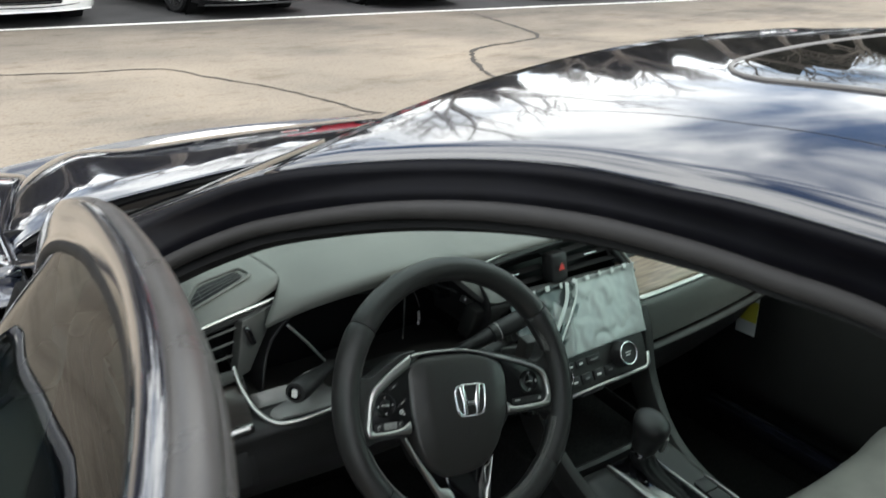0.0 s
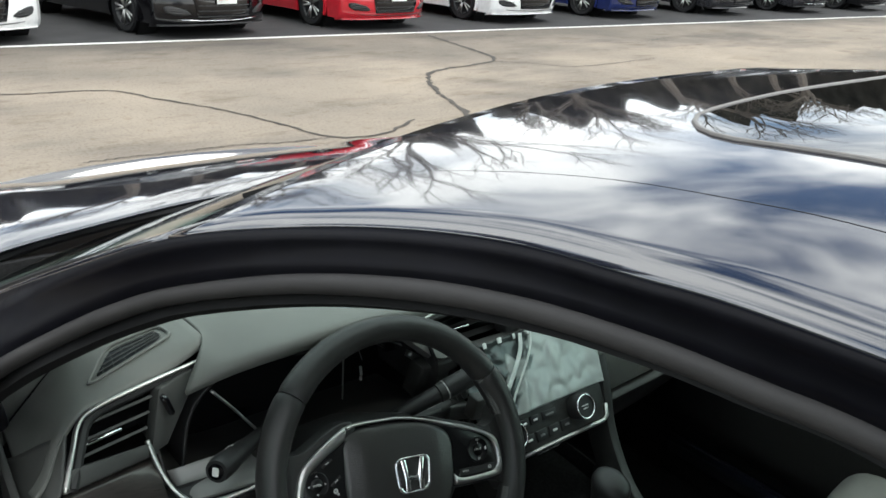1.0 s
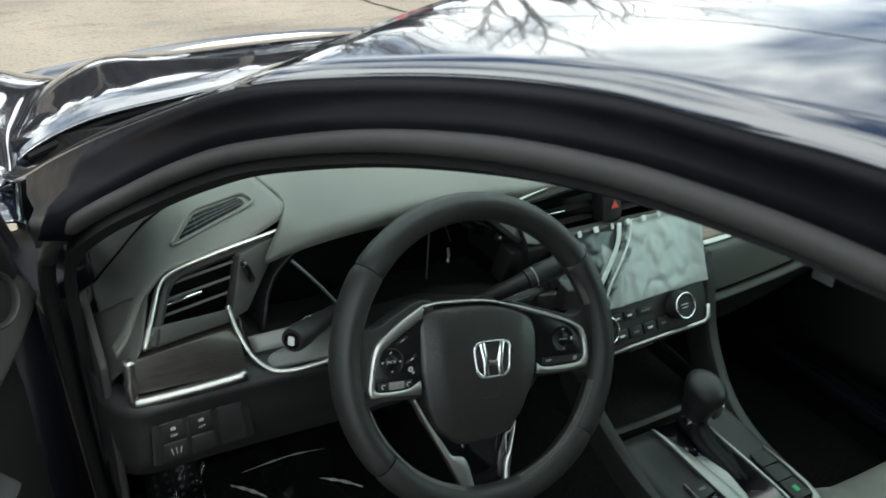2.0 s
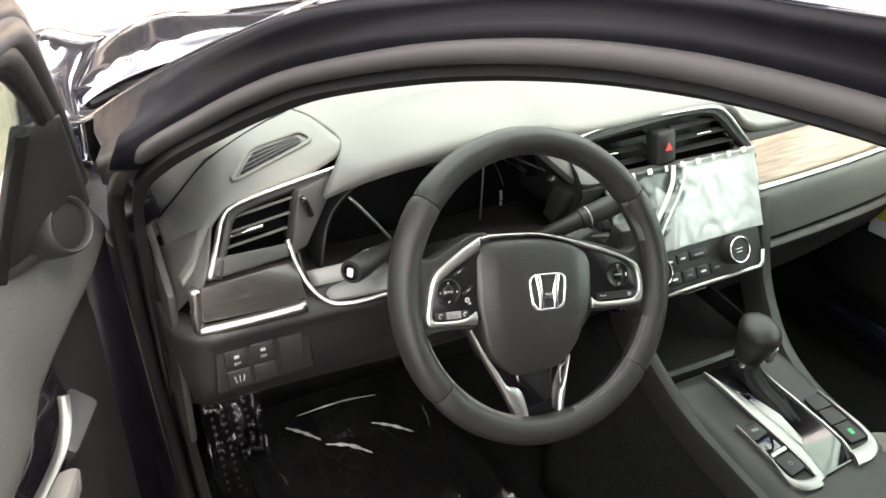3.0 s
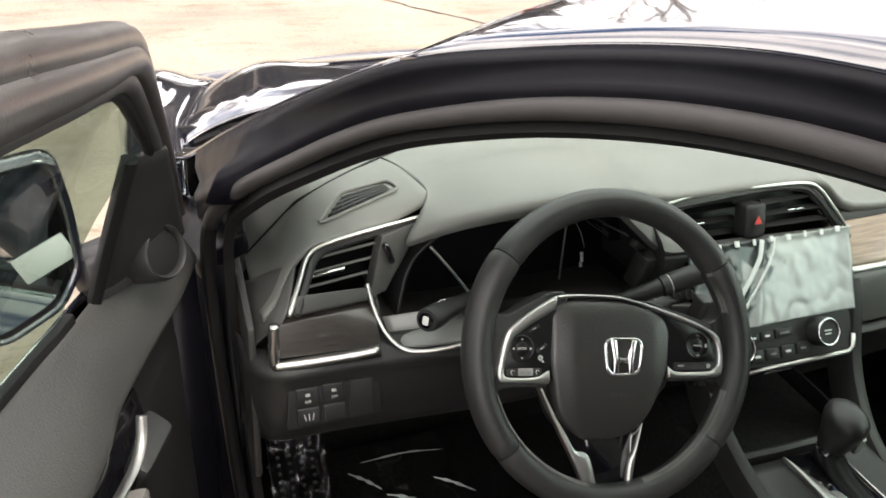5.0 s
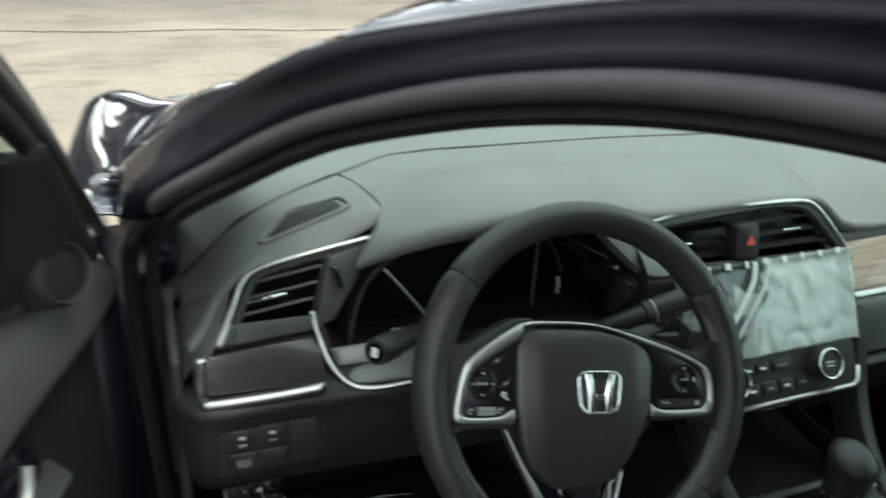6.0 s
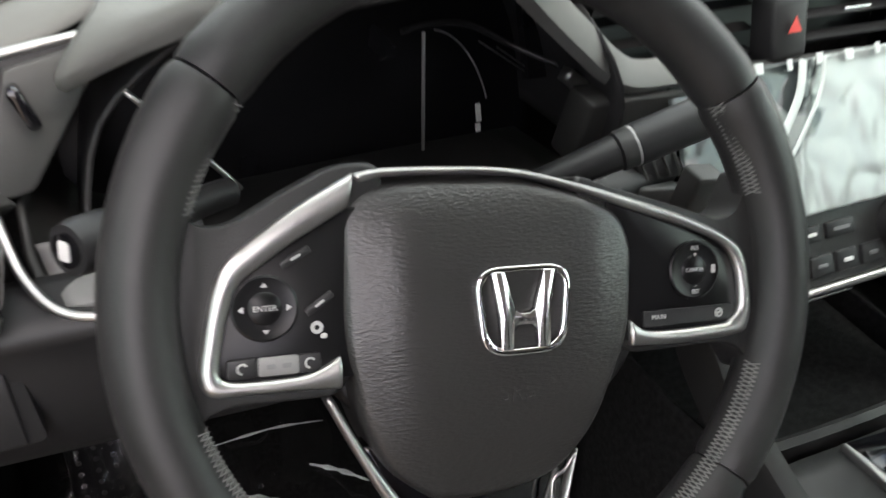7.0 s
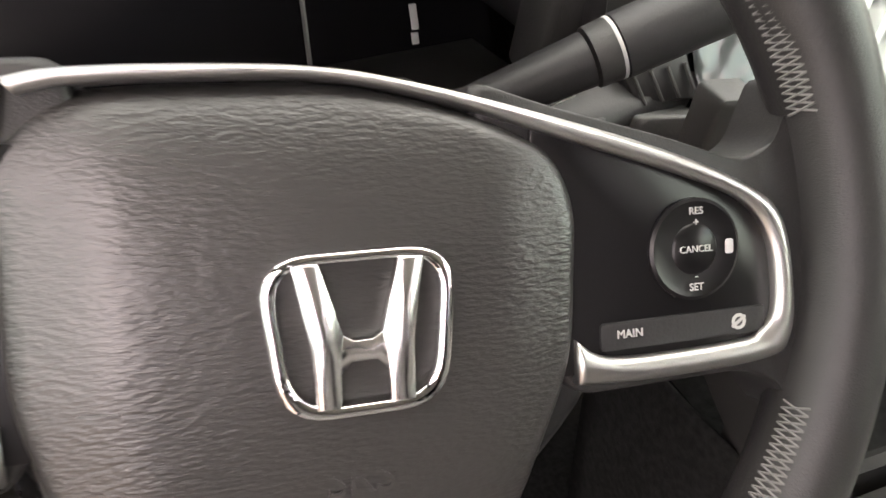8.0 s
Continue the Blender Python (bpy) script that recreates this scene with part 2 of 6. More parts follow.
def slab(a, b, c, d, thick=0.008, nose=0.0):
    """A panel of four corners in turn, with thickness behind it."""
    a, b, c, d = Vector(a), Vector(b), Vector(c), Vector(d)
    nrm = (d - a).cross(b - a).normalized()
    bm = bmesh.new()
    f = [bm.verts.new(p) for p in (a, b, c, d)]
    k = [bm.verts.new(p - nrm * thick) for p in (a, b, c, d)]
    bm.faces.new(f)
    bm.faces.new(k[::-1])
    for i in range(4):
        bm.faces.new((f[i], k[i], k[(i + 1) % 4], f[(i + 1) % 4]))
    if nose:
        bmesh.ops.bevel(bm, geom=bm.edges[:], offset=nose, segments=2, affect="EDGES", profile=0.5)
    return bm


def axes(origin, x, y):
    """A frame at origin whose x and y point those ways."""
    x = Vector(x).normalized()
    z = x.cross(Vector(y)).normalized()
    y = z.cross(x)
    m = Matrix((x, y, z)).transposed().to_4x4()
    m.translation = origin
    return m


def merge(*bms):
    out = bmesh.new()
    for b in bms:
        me = bpy.data.meshes.new("tmp")
        b.to_mesh(me)
        b.free()
        out.from_mesh(me)
        bpy.data.meshes.remove(me)
    return out


def words(text, size, m, name, mat, parent, depth=0.0004):
    """Raised print in the built-in font, as a mesh."""
    cu = bpy.data.curves.new(name, "FONT")
    cu.body, cu.size, cu.extrude, cu.align_x, cu.align_y = text, size, depth, "CENTER", "CENTER"
    tmp = bpy.data.objects.new("tmp", cu)
    me = bpy.data.meshes.new_from_object(tmp)
    bpy.data.objects.remove(tmp)
    bpy.data.curves.remove(cu)
    me.name = name
    me.transform(m)
    me.materials.append(mat)
    ob = new(name, me)
    ob.parent = parent
    return ob


# ---------- ground ----------
def ground_material():
    m = material("worn_concrete", (0.32, 0.268, 0.208), 0.85, 0, 0.1, 0.55, base2=(0.215, 0.185, 0.15), grain=0.8, grain_scale=55, spec=0.3)
    n, l = m.node_tree.nodes, m.node_tree.links
    p = n["Principled BSDF"]
    col = p.inputs["Base Color"].links[0].from_socket
    co = n.new("ShaderNodeTexCoord")

    def layer(col, scale, detail, lo, hi, tint, stretch=(1, 1, 1)):
        mp, no, rg, mx = n.new("ShaderNodeMapping"), n.new("ShaderNodeTexNoise"), n.new("ShaderNodeMapRange"), n.new("ShaderNodeMix")
        mp.inputs["Scale"].default_value = stretch
        no.inputs["Scale"].default_value, no.inputs["Detail"].default_value, no.inputs["Roughness"].default_value = scale, detail, 0.65
        rg.inputs["From Min"].default_value, rg.inputs["From Max"].default_value = lo, hi
        mx.data_type, mx.blend_type = "RGBA", "MULTIPLY"
        mx.inputs[7].default_value = (*tint, 1)
        l.new(co.outputs["Object"], mp.inputs["Vector"])
        l.new(mp.outputs["Vector"], no.inputs["Vector"])
        l.new(no.outputs["Fac"], rg.inputs["Value"])
        l.new(rg.outputs["Result"], mx.inputs[0])
        l.new(col, mx.inputs[6])
        return mx.outputs[2]

    col = layer(col, 0.45, 5.0, 0.50, 0.66, (0.62, 0.63, 0.66), (0.6, 1.3, 1))
    col = layer(col, 1.6, 8.0, 0.55, 0.70, (0.66, 0.62, 0.58), (0.7, 1.4, 1))
    col = layer(col, 9.0, 6.0, 0.56, 0.70, (0.80, 0.76, 0.70))
    col = layer(col, 38.0, 3.0, 0.50, 0.72, (0.66, 0.65, 0.63))
    # older grey surface towards the row
    sep, rg, mx, no, ad = n.new("ShaderNodeSeparateXYZ"), n.new("ShaderNodeMapRange"), n.new("ShaderNodeMix"), n.new("ShaderNodeTexNoise"), n.new("ShaderNodeMath")
    no.inputs["Scale"].default_value, no.inputs["Detail"].default_value = 0.7, 6.0
    ad.operation = "MULTIPLY_ADD"
    ad.inputs[1].default_value = 3.5
    l.new(co.outputs["Object"], sep.inputs["Vector"])
    l.new(co.outputs["Object"], no.inputs["Vector"])
    l.new(no.outputs["Fac"], ad.inputs[0])
    l.new(sep.outputs["Y"], ad.inputs[2])
    rg.inputs["From Min"].default_value, rg.inputs["From Max"].default_value = 8.9, 11.0
    l.new(ad.outputs["Value"], rg.inputs["Value"])
    mx.data_type, mx.blend_type = "RGBA", "MULTIPLY"
    mx.inputs[7].default_value = (0.62, 0.63, 0.65, 1)
    l.new(rg.outputs["Result"], mx.inputs[0])
    l.new(col, mx.inputs[6])
    l.new(mx.outputs[2], p.inputs["Base Color"])
    return m


CONC = ground_material()
ASPH = material("dark_asphalt", (0.040, 0.039, 0.039), 0.85, 0, 0.25, 2.5, grain=0.8, grain_scale=90, spec=0.3)
LINE = material("worn_white_line", (0.75, 0.74, 0.70), 0.7, 0, 0.12, 8)
TAR = material("tar_crack", (0.055, 0.047, 0.038), 0.8, 0, 0.3, 12)
ROWDIR = Vector((0.9995, -0.030, 0)).normalized()
ROWSIDE = Vector((0.030, 0.9995, 0)).normalized()


def row_point(a, b, z=0.0):
    """A place by the parking row: a along it, b beyond its white line."""
    p = Vector((0.9, 10.08, 0)) + ROWDIR * a + ROWSIDE * b
    return Vector((p.x, p.y, z))


ground = part("ground", grid([[V(x, y, 0) for y in np.linspace(-600, 600, 25)] for x in np.linspace(-600, 600, 25)]), CONC)
tagged(ground, "tan worn concrete lot with stains and cracks", "ground", kind="structure")
bay = part("pavement", grid([[row_point(a, b, 0.004) for b in (0.05, 1, 3, 6, 12)] for a in np.linspace(-30, 45, 16)]), ASPH)
tagged(bay, "dark asphalt parking strip behind the white line", "parking strip", kind="structure")
stripe = part("road_line", grid([[row_point(a, b + 0.012 * math.sin(a * 1.7), 0.008) for b in (-0.06, 0.06)] for a in np.linspace(-30, 45, 150)]), LINE)
tagged(stripe, "long worn white painted parking line", "painted line", kind="structure")


def crack(pts, width, seed):
    rnd = random.Random(seed)
    path = resample(spline([(x, y, 0) for x, y in pts], 12), 90)
    rows = []
    for i, p in enumerate(path):
        t = (path[min(i + 1, 89)] - path[max(i - 1, 0)]).normalized()
        s = Vector((-t.y, t.x, 0))
        p = p + s * rnd.uniform(-0.018, 0.018)
        w = width * rnd.uniform(0.35, 1.0)
        rows.append([p + s * w + V(0, 0, 0.005), p - s * w + V(0, 0, 0.005)])
    ob = part("ground_crack", grid(rows), TAR)
    return tagged(ob, "dark jagged crack across the concrete", "crack", group="ground cracks", kind="structure")


crack([(-3.5, 7.75), (-1.97, 7.60), (-0.93, 7.40), (0.0, 7.38), (0.75, 7.20), (1.38, 7.10), (1.67, 6.50), (1.96, 5.95), (2.16, 5.29), (2.33, 4.67), (2.75, 4.60), (3.27, 4.91)], 0.022, 1)
crack([(6.95, 9.60), (6.64, 8.24), (6.27, 7.28), (5.10, 6.90), (4.63, 6.50), (4.19, 5.74), (3.95, 5.09), (3.50, 4.30)], 0.04, 2)
crack([(6.20, 7.20), (6.60, 6.89), (7.00, 6.47), (8.70, 6.60)], 0.014, 3)
crack([(0.50, 4.80), (1.57, 4.77), (1.94, 4.68), (2.33, 4.67)], 0.012, 4)
crack([(8.5, 8.3), (9.8, 7.9), (11.5, 8.2), (14.0, 7.5)], 0.012, 5)

# ---------- the car's body ----------
car = thing("car", "glossy navy-black sedan with its driver's door open", "car")
ROOF_L = [(-0.806, 0.62, 0.985), (-0.79, 0.45, 1.045), (-0.745, 0.28, 1.135), (-0.69, 0.13, 1.215), (-0.627, -0.006, 1.283), (-0.570, -0.109, 1.315), (-0.531, -0.21, 1.339), (-0.508, -0.304, 1.355),
          (-0.499, -0.391, 1.363), (-0.492, -0.49, 1.370), (-0.488, -0.75, 1.374), (-0.49, -1.1, 1.362), (-0.50, -1.5, 1.315), (-0.53, -1.9, 1.22)]
edge_l = spline(ROOF_L, 6)
HEADER = 24    # where the windscreen ends and the roof begins, in edge_l


def body_row(i, n=28):
    """A row across the car at the i-th edge point, over the windscreen and the roof."""
    e = edge_l[i]
    if i <= HEADER:
        s = i / HEADER
        yc, zc, p = 0.93 + (-0.07 - 0.93) * s, 0.975 + (1.394 - 0.975) * (s ** 0.95), 2.2 + 0.3 * s
    else:
        s = (i - HEADER) / (len(edge_l) - 1 - HEADER)
        yc = e.y - 0.07 * (1 - s) ** 3
        zc, p = 1.394 + 0.046 * math.sin(min(s * 2.1, 1.57)) - 0.16 * max(0, s - 0.62) ** 1.6 / 0.38 ** 1.6, 2.5 + 1.2 * min(1.0, s * 2.2)
    row = []
    for j in range(n + 1):
        u = -1 + 2 * j / n
        u = math.copysign(abs(u) ** 0.75, u)
        row.append(V(-e.x * u, yc + (e.y - yc) * abs(u) ** 2, zc + (e.z - zc) * abs(u) ** p))
    return row


rows = [body_row(i) for i in range(len(edge_l))]
part("roof", grid(rows[HEADER:]), PAINT, car, "glossy navy-black roof panel reflecting the sky", thick=0.006)
wind = part("windscreen", grid([[r[0].lerp(r[1], 0.55)] + r[1:-1] + [r[-1].lerp(r[-2], 0.55)] for r in rows[:HEADER + 1]]), GLASS, car, "clear raked windscreen")
wind.visible_shadow = False
part("a_pillar", grid([[r[0], r[0].lerp(r[1], 0.3), r[0].lerp(r[1], 0.55)] for r in rows[:HEADER + 1]]), PAINT, car, thick=0.006)
part("a_pillar", grid([[r[-1].lerp(r[-2], 0.55), r[-1].lerp(r[-2], 0.3), r[-1]] for r in rows[:HEADER + 1]]), PAINT, car, thick=0.006)
lip = [r[0].lerp(r[1], 0.55) + V(0, 0, 0.001 - 0.012 * (i / HEADER) ** 6) for i, r in enumerate(rows[:HEADER + 1])]
part("windscreen_moulding", sweep(lip, circle(0.006, 8)), BLACKRUB, car)
part("windscreen_moulding", sweep([V(-p.x, p.y, p.z) for p in lip], circle(0.006, 8)), BLACKRUB, car)
ditch = [r[3] + V(0, 0, 0.002) for r in rows[HEADER - 2:]]
part("roof_moulding", sweep(ditch, [(-0.003, -0.003), (0.003, -0.003), (0.0025, 0.0006), (-0.0025, 0.0006)]), BLACKRUB, car, "thin black roof ditch moulding")
part("roof_moulding", sweep([V(-p.x, p.y, p.z) for p in ditch], [(-0.003, -0.003), (0.003, -0.003), (0.0025, 0.0006), (-0.0025, 0.0006)]), BLACKRUB, car, "thin black roof ditch moulding")


roof_tree = BVHTree.FromBMesh(grid(rows[HEADER:]))


def roof_patch(outline, lift):
    """A flat outline laid on the roof's curve."""
    c = V(sum(p[0] for p in outline) / len(outline), sum(p[1] for p in outline) / len(outline), 0)

    def place(x, y):
        return roof_tree.ray_cast(V(x, y, 2.0), V(0, 0, -1))[0] + V(0, 0, lift)
    return [[place(c.x + (x - c.x) * f, c.y + (y - c.y) * f) for x, y in outline] for f in (1.0, 0.97, 0.9, 0.8, 0.7, 0.6, 0.5, 0.4, 0.3, 0.2, 0.1, 0.02)]


GASKET = material("light_grey_gasket", (0.16, 0.15, 0.14), 0.5, 0, 0.1, 40)
sun_out = [(x, y - 0.655 + 0.045 * (1 - (x / 0.335) ** 2) * (y > 0)) for x, y in rrect(0.67, 0.74, 0.06, 6)]
sun_out = [(p.x, p.y) for p in resample([V(x, y, 0) for x, y in sun_out + sun_out[:1]], 121)[:-1]]
part("sunroof_glass", grid(roof_patch(sun_out, 0.0042), False, True), TINT, car, "dark tinted sunroof glass")
part("sunroof_seal", sweep(roof_patch(sun_out, 0.0036)[0], circle(0.0022, 8), True), GASKET, car, "thin grey sunroof gasket")

# door opening: black jamb, grey rubber seal, inner trim
SEAL = [(-0.758, 0.172, 1.112), (-0.70, 0.118, 1.163), (-0.662, 0.062, 1.202), (-0.627, 0.003, 1.234), (-0.578, -0.113, 1.278), (-0.540, -0.223, 1.308), (-0.514, -0.315, 1.324),
        (-0.498, -0.395, 1.331), (-0.487, -0.463, 1.332), (-0.476, -0.56, 1.328), (-0.50, -0.68, 1.29), (-0.60, -0.755, 1.14), (-0.70, -0.79, 0.93), (-0.755, -0.79, 0.6), (-0.765, -0.70, 0.42), (-0.765, -0.40, 0.37),
        (-0.765, 0.05, 0.38), (-0.775, 0.22, 0.50), (-0.785, 0.265, 0.75), (-0.79, 0.258, 0.95), (-0.785, 0.23, 1.05)]
seal_c = spline(SEAL, 8, True)
SEAL_PROFILE = [(0.0085 * math.cos(a) * (1.15 if math.sin(a) > 0 else 1), 0.0095 * math.sin(a)) for a in np.linspace(0, 2 * math.pi, 12, endpoint=False)]
seal_line = [p + V(0.004, 0, -0.0085) for p in seal_c]
part("door_seal", sweep(seal_line[-8:] + seal_line[:90], SEAL_PROFILE, False, (-1, 0, 0.5)), RUBBER, car, "grey rubber door seal over the opening")
# Same grey seal lower down, its shade put in with a black material
part("door_seal", sweep(seal_line[89:-7], SEAL_PROFILE, False, (-1, 0, 0.5)), BLACKRUB, car, "door seal round the lower opening, blackened for the shade there")
inner = [p + V(0.020, 0, 0) + (V(-0.62, -0.25, 0.86) - p).normalized() * 0.019 for p in seal_c]
part("opening_trim", sweep(inner, [(-0.010, -0.006), (0.010, -0.006), (0.010, 0.006), (-0.010, 0.006)], True, (-1, 0, 0.5)), BLACKRUB, car, "black inner edge trim")
jamb_top = edge_l[:]
jrows = []
for s in np.linspace(0, 1, 50):
    a = resample(jamb_top[8:62], 50)[round(s * 49)]
    b = min(seal_c, key=lambda q: abs(q.y - a.y) + (5 if q.z < 1.0 else 0))
    b = b if a.y < 0.17 else V(-0.79, a.y - 0.02, a.z - 0.08)
    jrows.append([a, a.lerp(b, 0.25) + V(-0.001, 0, -0.001), a.lerp(b, 0.5) + V(0.006, 0, 0), a.lerp(b, 0.7) + V(-0.001, 0, 0.0), b + V(0.004, 0, -0.006), b + V(0.03, 0, -0.012)])
part("door_jamb", grid(jrows), JAMB, car, "black painted door jamb under the roof edge", thick=0.003)

# lower body: front fenders, bonnet, cowl, sills, rear
def seam_x(y):
    """Half the bonnet's width: the gap to the fender."""
    return float(np.interp(y, (0.5, 0.85, 1.15, 1.45, 1.80), (0.790, 0.775, 0.715, 0.650, 0.585)))


def fender_rows(sx, y0):
    """The front fender: a crest between the bonnet's gap and the side."""
    out = []
    for y in np.linspace(y0, 1.74, 16):
        zt, w = fender_top(y), 0.905 - 0.10 * max(0.0, y - 1.15) ** 2
        h = 0.034 * min(1.0, max(0.0, (y - 0.70) / 0.45)) ** 1.5
        xs = seam_x(y) + 0.003
        out.append([V(sx * (xs - 0.003), y, zt - 0.030), V(sx * xs, y, zt - 0.004), V(sx * (xs + (w - xs) * 0.25), y, zt + 0.002 + h * 0.30), V(sx * (xs + (w - xs) * 0.52), y, zt + h), V(sx * (xs + (w - xs) * 0.74), y, zt + h * 0.75 - 0.010), V(sx * (w - 0.012), y, zt - 0.055), V(sx * w, y, zt - 0.14), V(sx * (w + 0.004), y, zt - 0.30), V(sx * (w - 0.01), y, 0.42), V(sx * (w - 0.05), y, 0.25)])
    return out


def side_rows(sx, y0, y1, top):
    out = []
    for y in np.linspace(y0, y1, 12):
        zt = top(y)
        w = 0.90 - 0.03 * max(0, -y - 1.6) ** 2
        out.append([V(sx * (w - 0.18), y, zt + 0.0), V(sx * (w - 0.09), y, zt + 0.002), V(sx * (w - 0.03), y, zt - 0.016), V(sx * (w - 0.006), y, zt - 0.06), V(sx * w, y, zt - 0.17), V(sx * (w + 0.005), y, zt - 0.34), V(sx * (w - 0.01), y, 0.42), V(sx * (w - 0.05), y, 0.25)])
    return out


def fender_top(y):
    return 0.985 - 0.085 * max(0, y - 0.55) - 0.22 * max(0, y - 1.05) ** 2


for sx in (-1, 1):
    part("front_fender", loft(fender_rows(sx, 0.46 if sx < 0 else 0.34), 3, 4), PAINT, car, "glossy dark front fender", thick=0.004)
    part("rear_quarter", grid([spline(r, 4) for r in side_rows(sx, -2.55, -0.82, lambda y: 0.99)]), PAINT, car, thick=0.004)
    part("sill", slab((sx * 0.86, 0.36, 0.26), (sx * 0.86, -0.84, 0.26), (sx * 0.80, -0.84, 0.37), (sx * 0.80, 0.36, 0.37), 0.06, 0.01), PAINT, car)
part("hinge_face", slab((-0.885, 0.42, 0.955), (-0.775, 0.285, 0.962), (-0.775, 0.285, 0.26), (-0.885, 0.42, 0.26), 0.02), JAMB, car, "black painted face behind the door hinges")
part("hinge_pillar", slab((-0.800, 0.52, 0.955), (-0.775, 0.27, 0.965), (-0.775, 0.27, 0.30), (-0.800, 0.52, 0.30), 0.02), JAMB, car, "black painted hinge pillar")
part("pillar_base", slab((-0.835, 0.505, 0.950), (-0.72, 0.505, 0.965), (-0.74, 0.25, 1.02), (-0.80, 0.29, 0.965), 0.03, 0.006), JAMB, car, "black pillar base above the hinges")
hood = []
for k, y0 in enumerate((0.0, 0.08, 0.20, 0.40, 0.62, 0.82, 0.96)):
    r = []
    for u in (-1.0, -0.965, -0.90, -0.80, -0.62, -0.40, -0.2, 0.0, 0.2, 0.40, 0.62, 0.80, 0.90, 0.965, 1.0):
        y = 0.775 + y0 + 0.19 * (1 - abs(u) ** 2.2) * (1 - 0.35 * y0)
        w = seam_x(y) - 0.003
        crease = 0.020 * math.exp(-((abs(u) - 0.80) / 0.13) ** 2) * min(1.0, 0.35 + y0 * 1.6)
        edge = -0.016 * max(0.0, (abs(u) - 0.9) / 0.1) ** 2
        rear = -0.012 * max(0.0, 1 - y0 / 0.06) ** 2
        r.append(V(u * w, y, fender_top(y) + 0.008 + 0.030 * (1 - abs(u) ** 3) + crease + edge + rear - 0.30 * max(0, y - 1.60) ** 1.5))
    hood.append(r)
part("bonnet", loft(hood, 5, 3), PAINT, car, "glossy navy-black bonnet with raised creases", thick=0.004)
part("hinge_cover", sweep(spline([(-0.775, 0.800, 0.935), (-0.800, 0.720, 0.955), (-0.812, 0.630, 0.975), (-0.812, 0.540, 1.000)], 6), circle(0.018, 14, 0.014), up=(0, 0, 1)), PAINT, car, "rounded painted foot of the windscreen pillar")
part("bonnet_seal", sweep(spline([(-0.765, 0.790, 0.945), (-0.60, 0.890, 0.955), (-0.35, 0.945, 0.962), (0.0, 0.965, 0.965), (0.35, 0.945, 0.962), (0.60, 0.890, 0.955), (0.765, 0.790, 0.945)], 8), circle(0.010, 8)), BLACKRUB, car, "black seal below the bonnet's rear edge")
cowl = [[V(u * 0.75, 0.60 + 0.30 * (1 - u * u), 0.958), V(u * 0.76, 0.70 + 0.22 * (1 - u * u), 0.930), V(u * 0.76, 0.84 + 0.16 * (1 - u * u), 0.915)] for u in np.linspace(-1, 1, 13)]
part("cowl_panel", grid(cowl), DARK, car, "black plastic cowl below the windscreen", thick=0.004)
part("front_bumper", grid([[V(u * 0.80, 1.72 + 0.22 * (1 - u * u), z) for z in (0.80, 0.7, 0.5, 0.3, 0.2)] for u in np.linspace(-1, 1, 11)]), PAINT, car, thick=0.004)
part("rear_deck", grid([[V(u * 0.74, y, z) for u in np.linspace(-1, 1, 9)] for y, z in ((-2.30, 1.045), (-2.45, 1.035), (-2.62, 1.02), (-2.74, 0.97), (-2.80, 0.80), (-2.80, 0.6), (-2.7, 0.3))]), PAINT, car, thick=0.004)
part("rear_screen", grid([[V(u * w, y + 0.04 * (1 - u * u), z + 0.03 * (1 - u * u)) for u in np.linspace(-1, 1, 9)] for y, z, w in ((-1.86, 1.225, 0.53), (-2.05, 1.15, 0.60), (-2.32, 1.04, 0.70))]), TINT, car, "dark raked rear window", thick=0.004)
for sx in (-1, 1):
    part("c_pillar", grid([[V(sx * a, y, z), V(sx * b, y - 0.02, zz)] for y, z, zz, a, b in ((-1.70, 1.27, 1.0, 0.515, 0.77), (-1.90, 1.22, 0.99, 0.535, 0.76), (-2.10, 1.13, 0.99, 0.61, 0.75), (-2.34, 1.04, 0.99, 0.70, 0.74))]), PAINT, car, thick=0.004)
for sx in (-1, 1):
    for y in (1.0, -1.72):
        wheel = part("road_wheel", lathe([(0.02, -0.02), (0.2, -0.02), (0.225, 0.0), (0.3, 0.02), (0.325, -0.02), (0.325, -0.16), (0.3, -0.2), (0.02, -0.2)], axes((sx * 0.875, y, 0.325), (0, 1, 0), (0, 0, sx))), BLACKRUB, car, "black tyre on a dark wheel")
# far side glass and panel above the belt
for sx in (1,):
    part("side_window", slab((sx * 0.765, 0.30, 1.0), (sx * 0.765, -0.8, 0.99), (sx * 0.51, -0.8, 1.345), (sx * 0.56, -0.12, 1.30), 0.004), GLASS, car).visible_shadow = False
    part("belt_moulding", slab((sx * 0.83, 0.35, 0.985), (sx * 0.83, -0.85, 0.985), (sx * 0.755, -0.85, 1.0), (sx * 0.755, 0.35, 1.0), 0.02), PAINT, car)
for sx in (-1, 1):
    part("rear_side_window", slab((sx * 0.765, -0.86, 0.99), (sx * 0.70, -1.9, 1.02), (sx * 0.53, -1.8, 1.22), (sx * 0.50, -0.86, 1.35), 0.004), TINT, car)
    part("b_pillar", slab((sx * 0.77, -0.78, 0.4), (sx * 0.77, -0.87, 0.4), (sx * 0.495, -0.87, 1.36), (sx * 0.495, -0.74, 1.36), 0.03), JAMB, car)
part("cabin_floor", slab((-0.8, 0.75, 0.22), (0.8, 0.75, 0.22), (0.8, -1.9, 0.22), (-0.8, -1.9, 0.22), 0.02), CARPET, car, "black carpeted cabin floor")
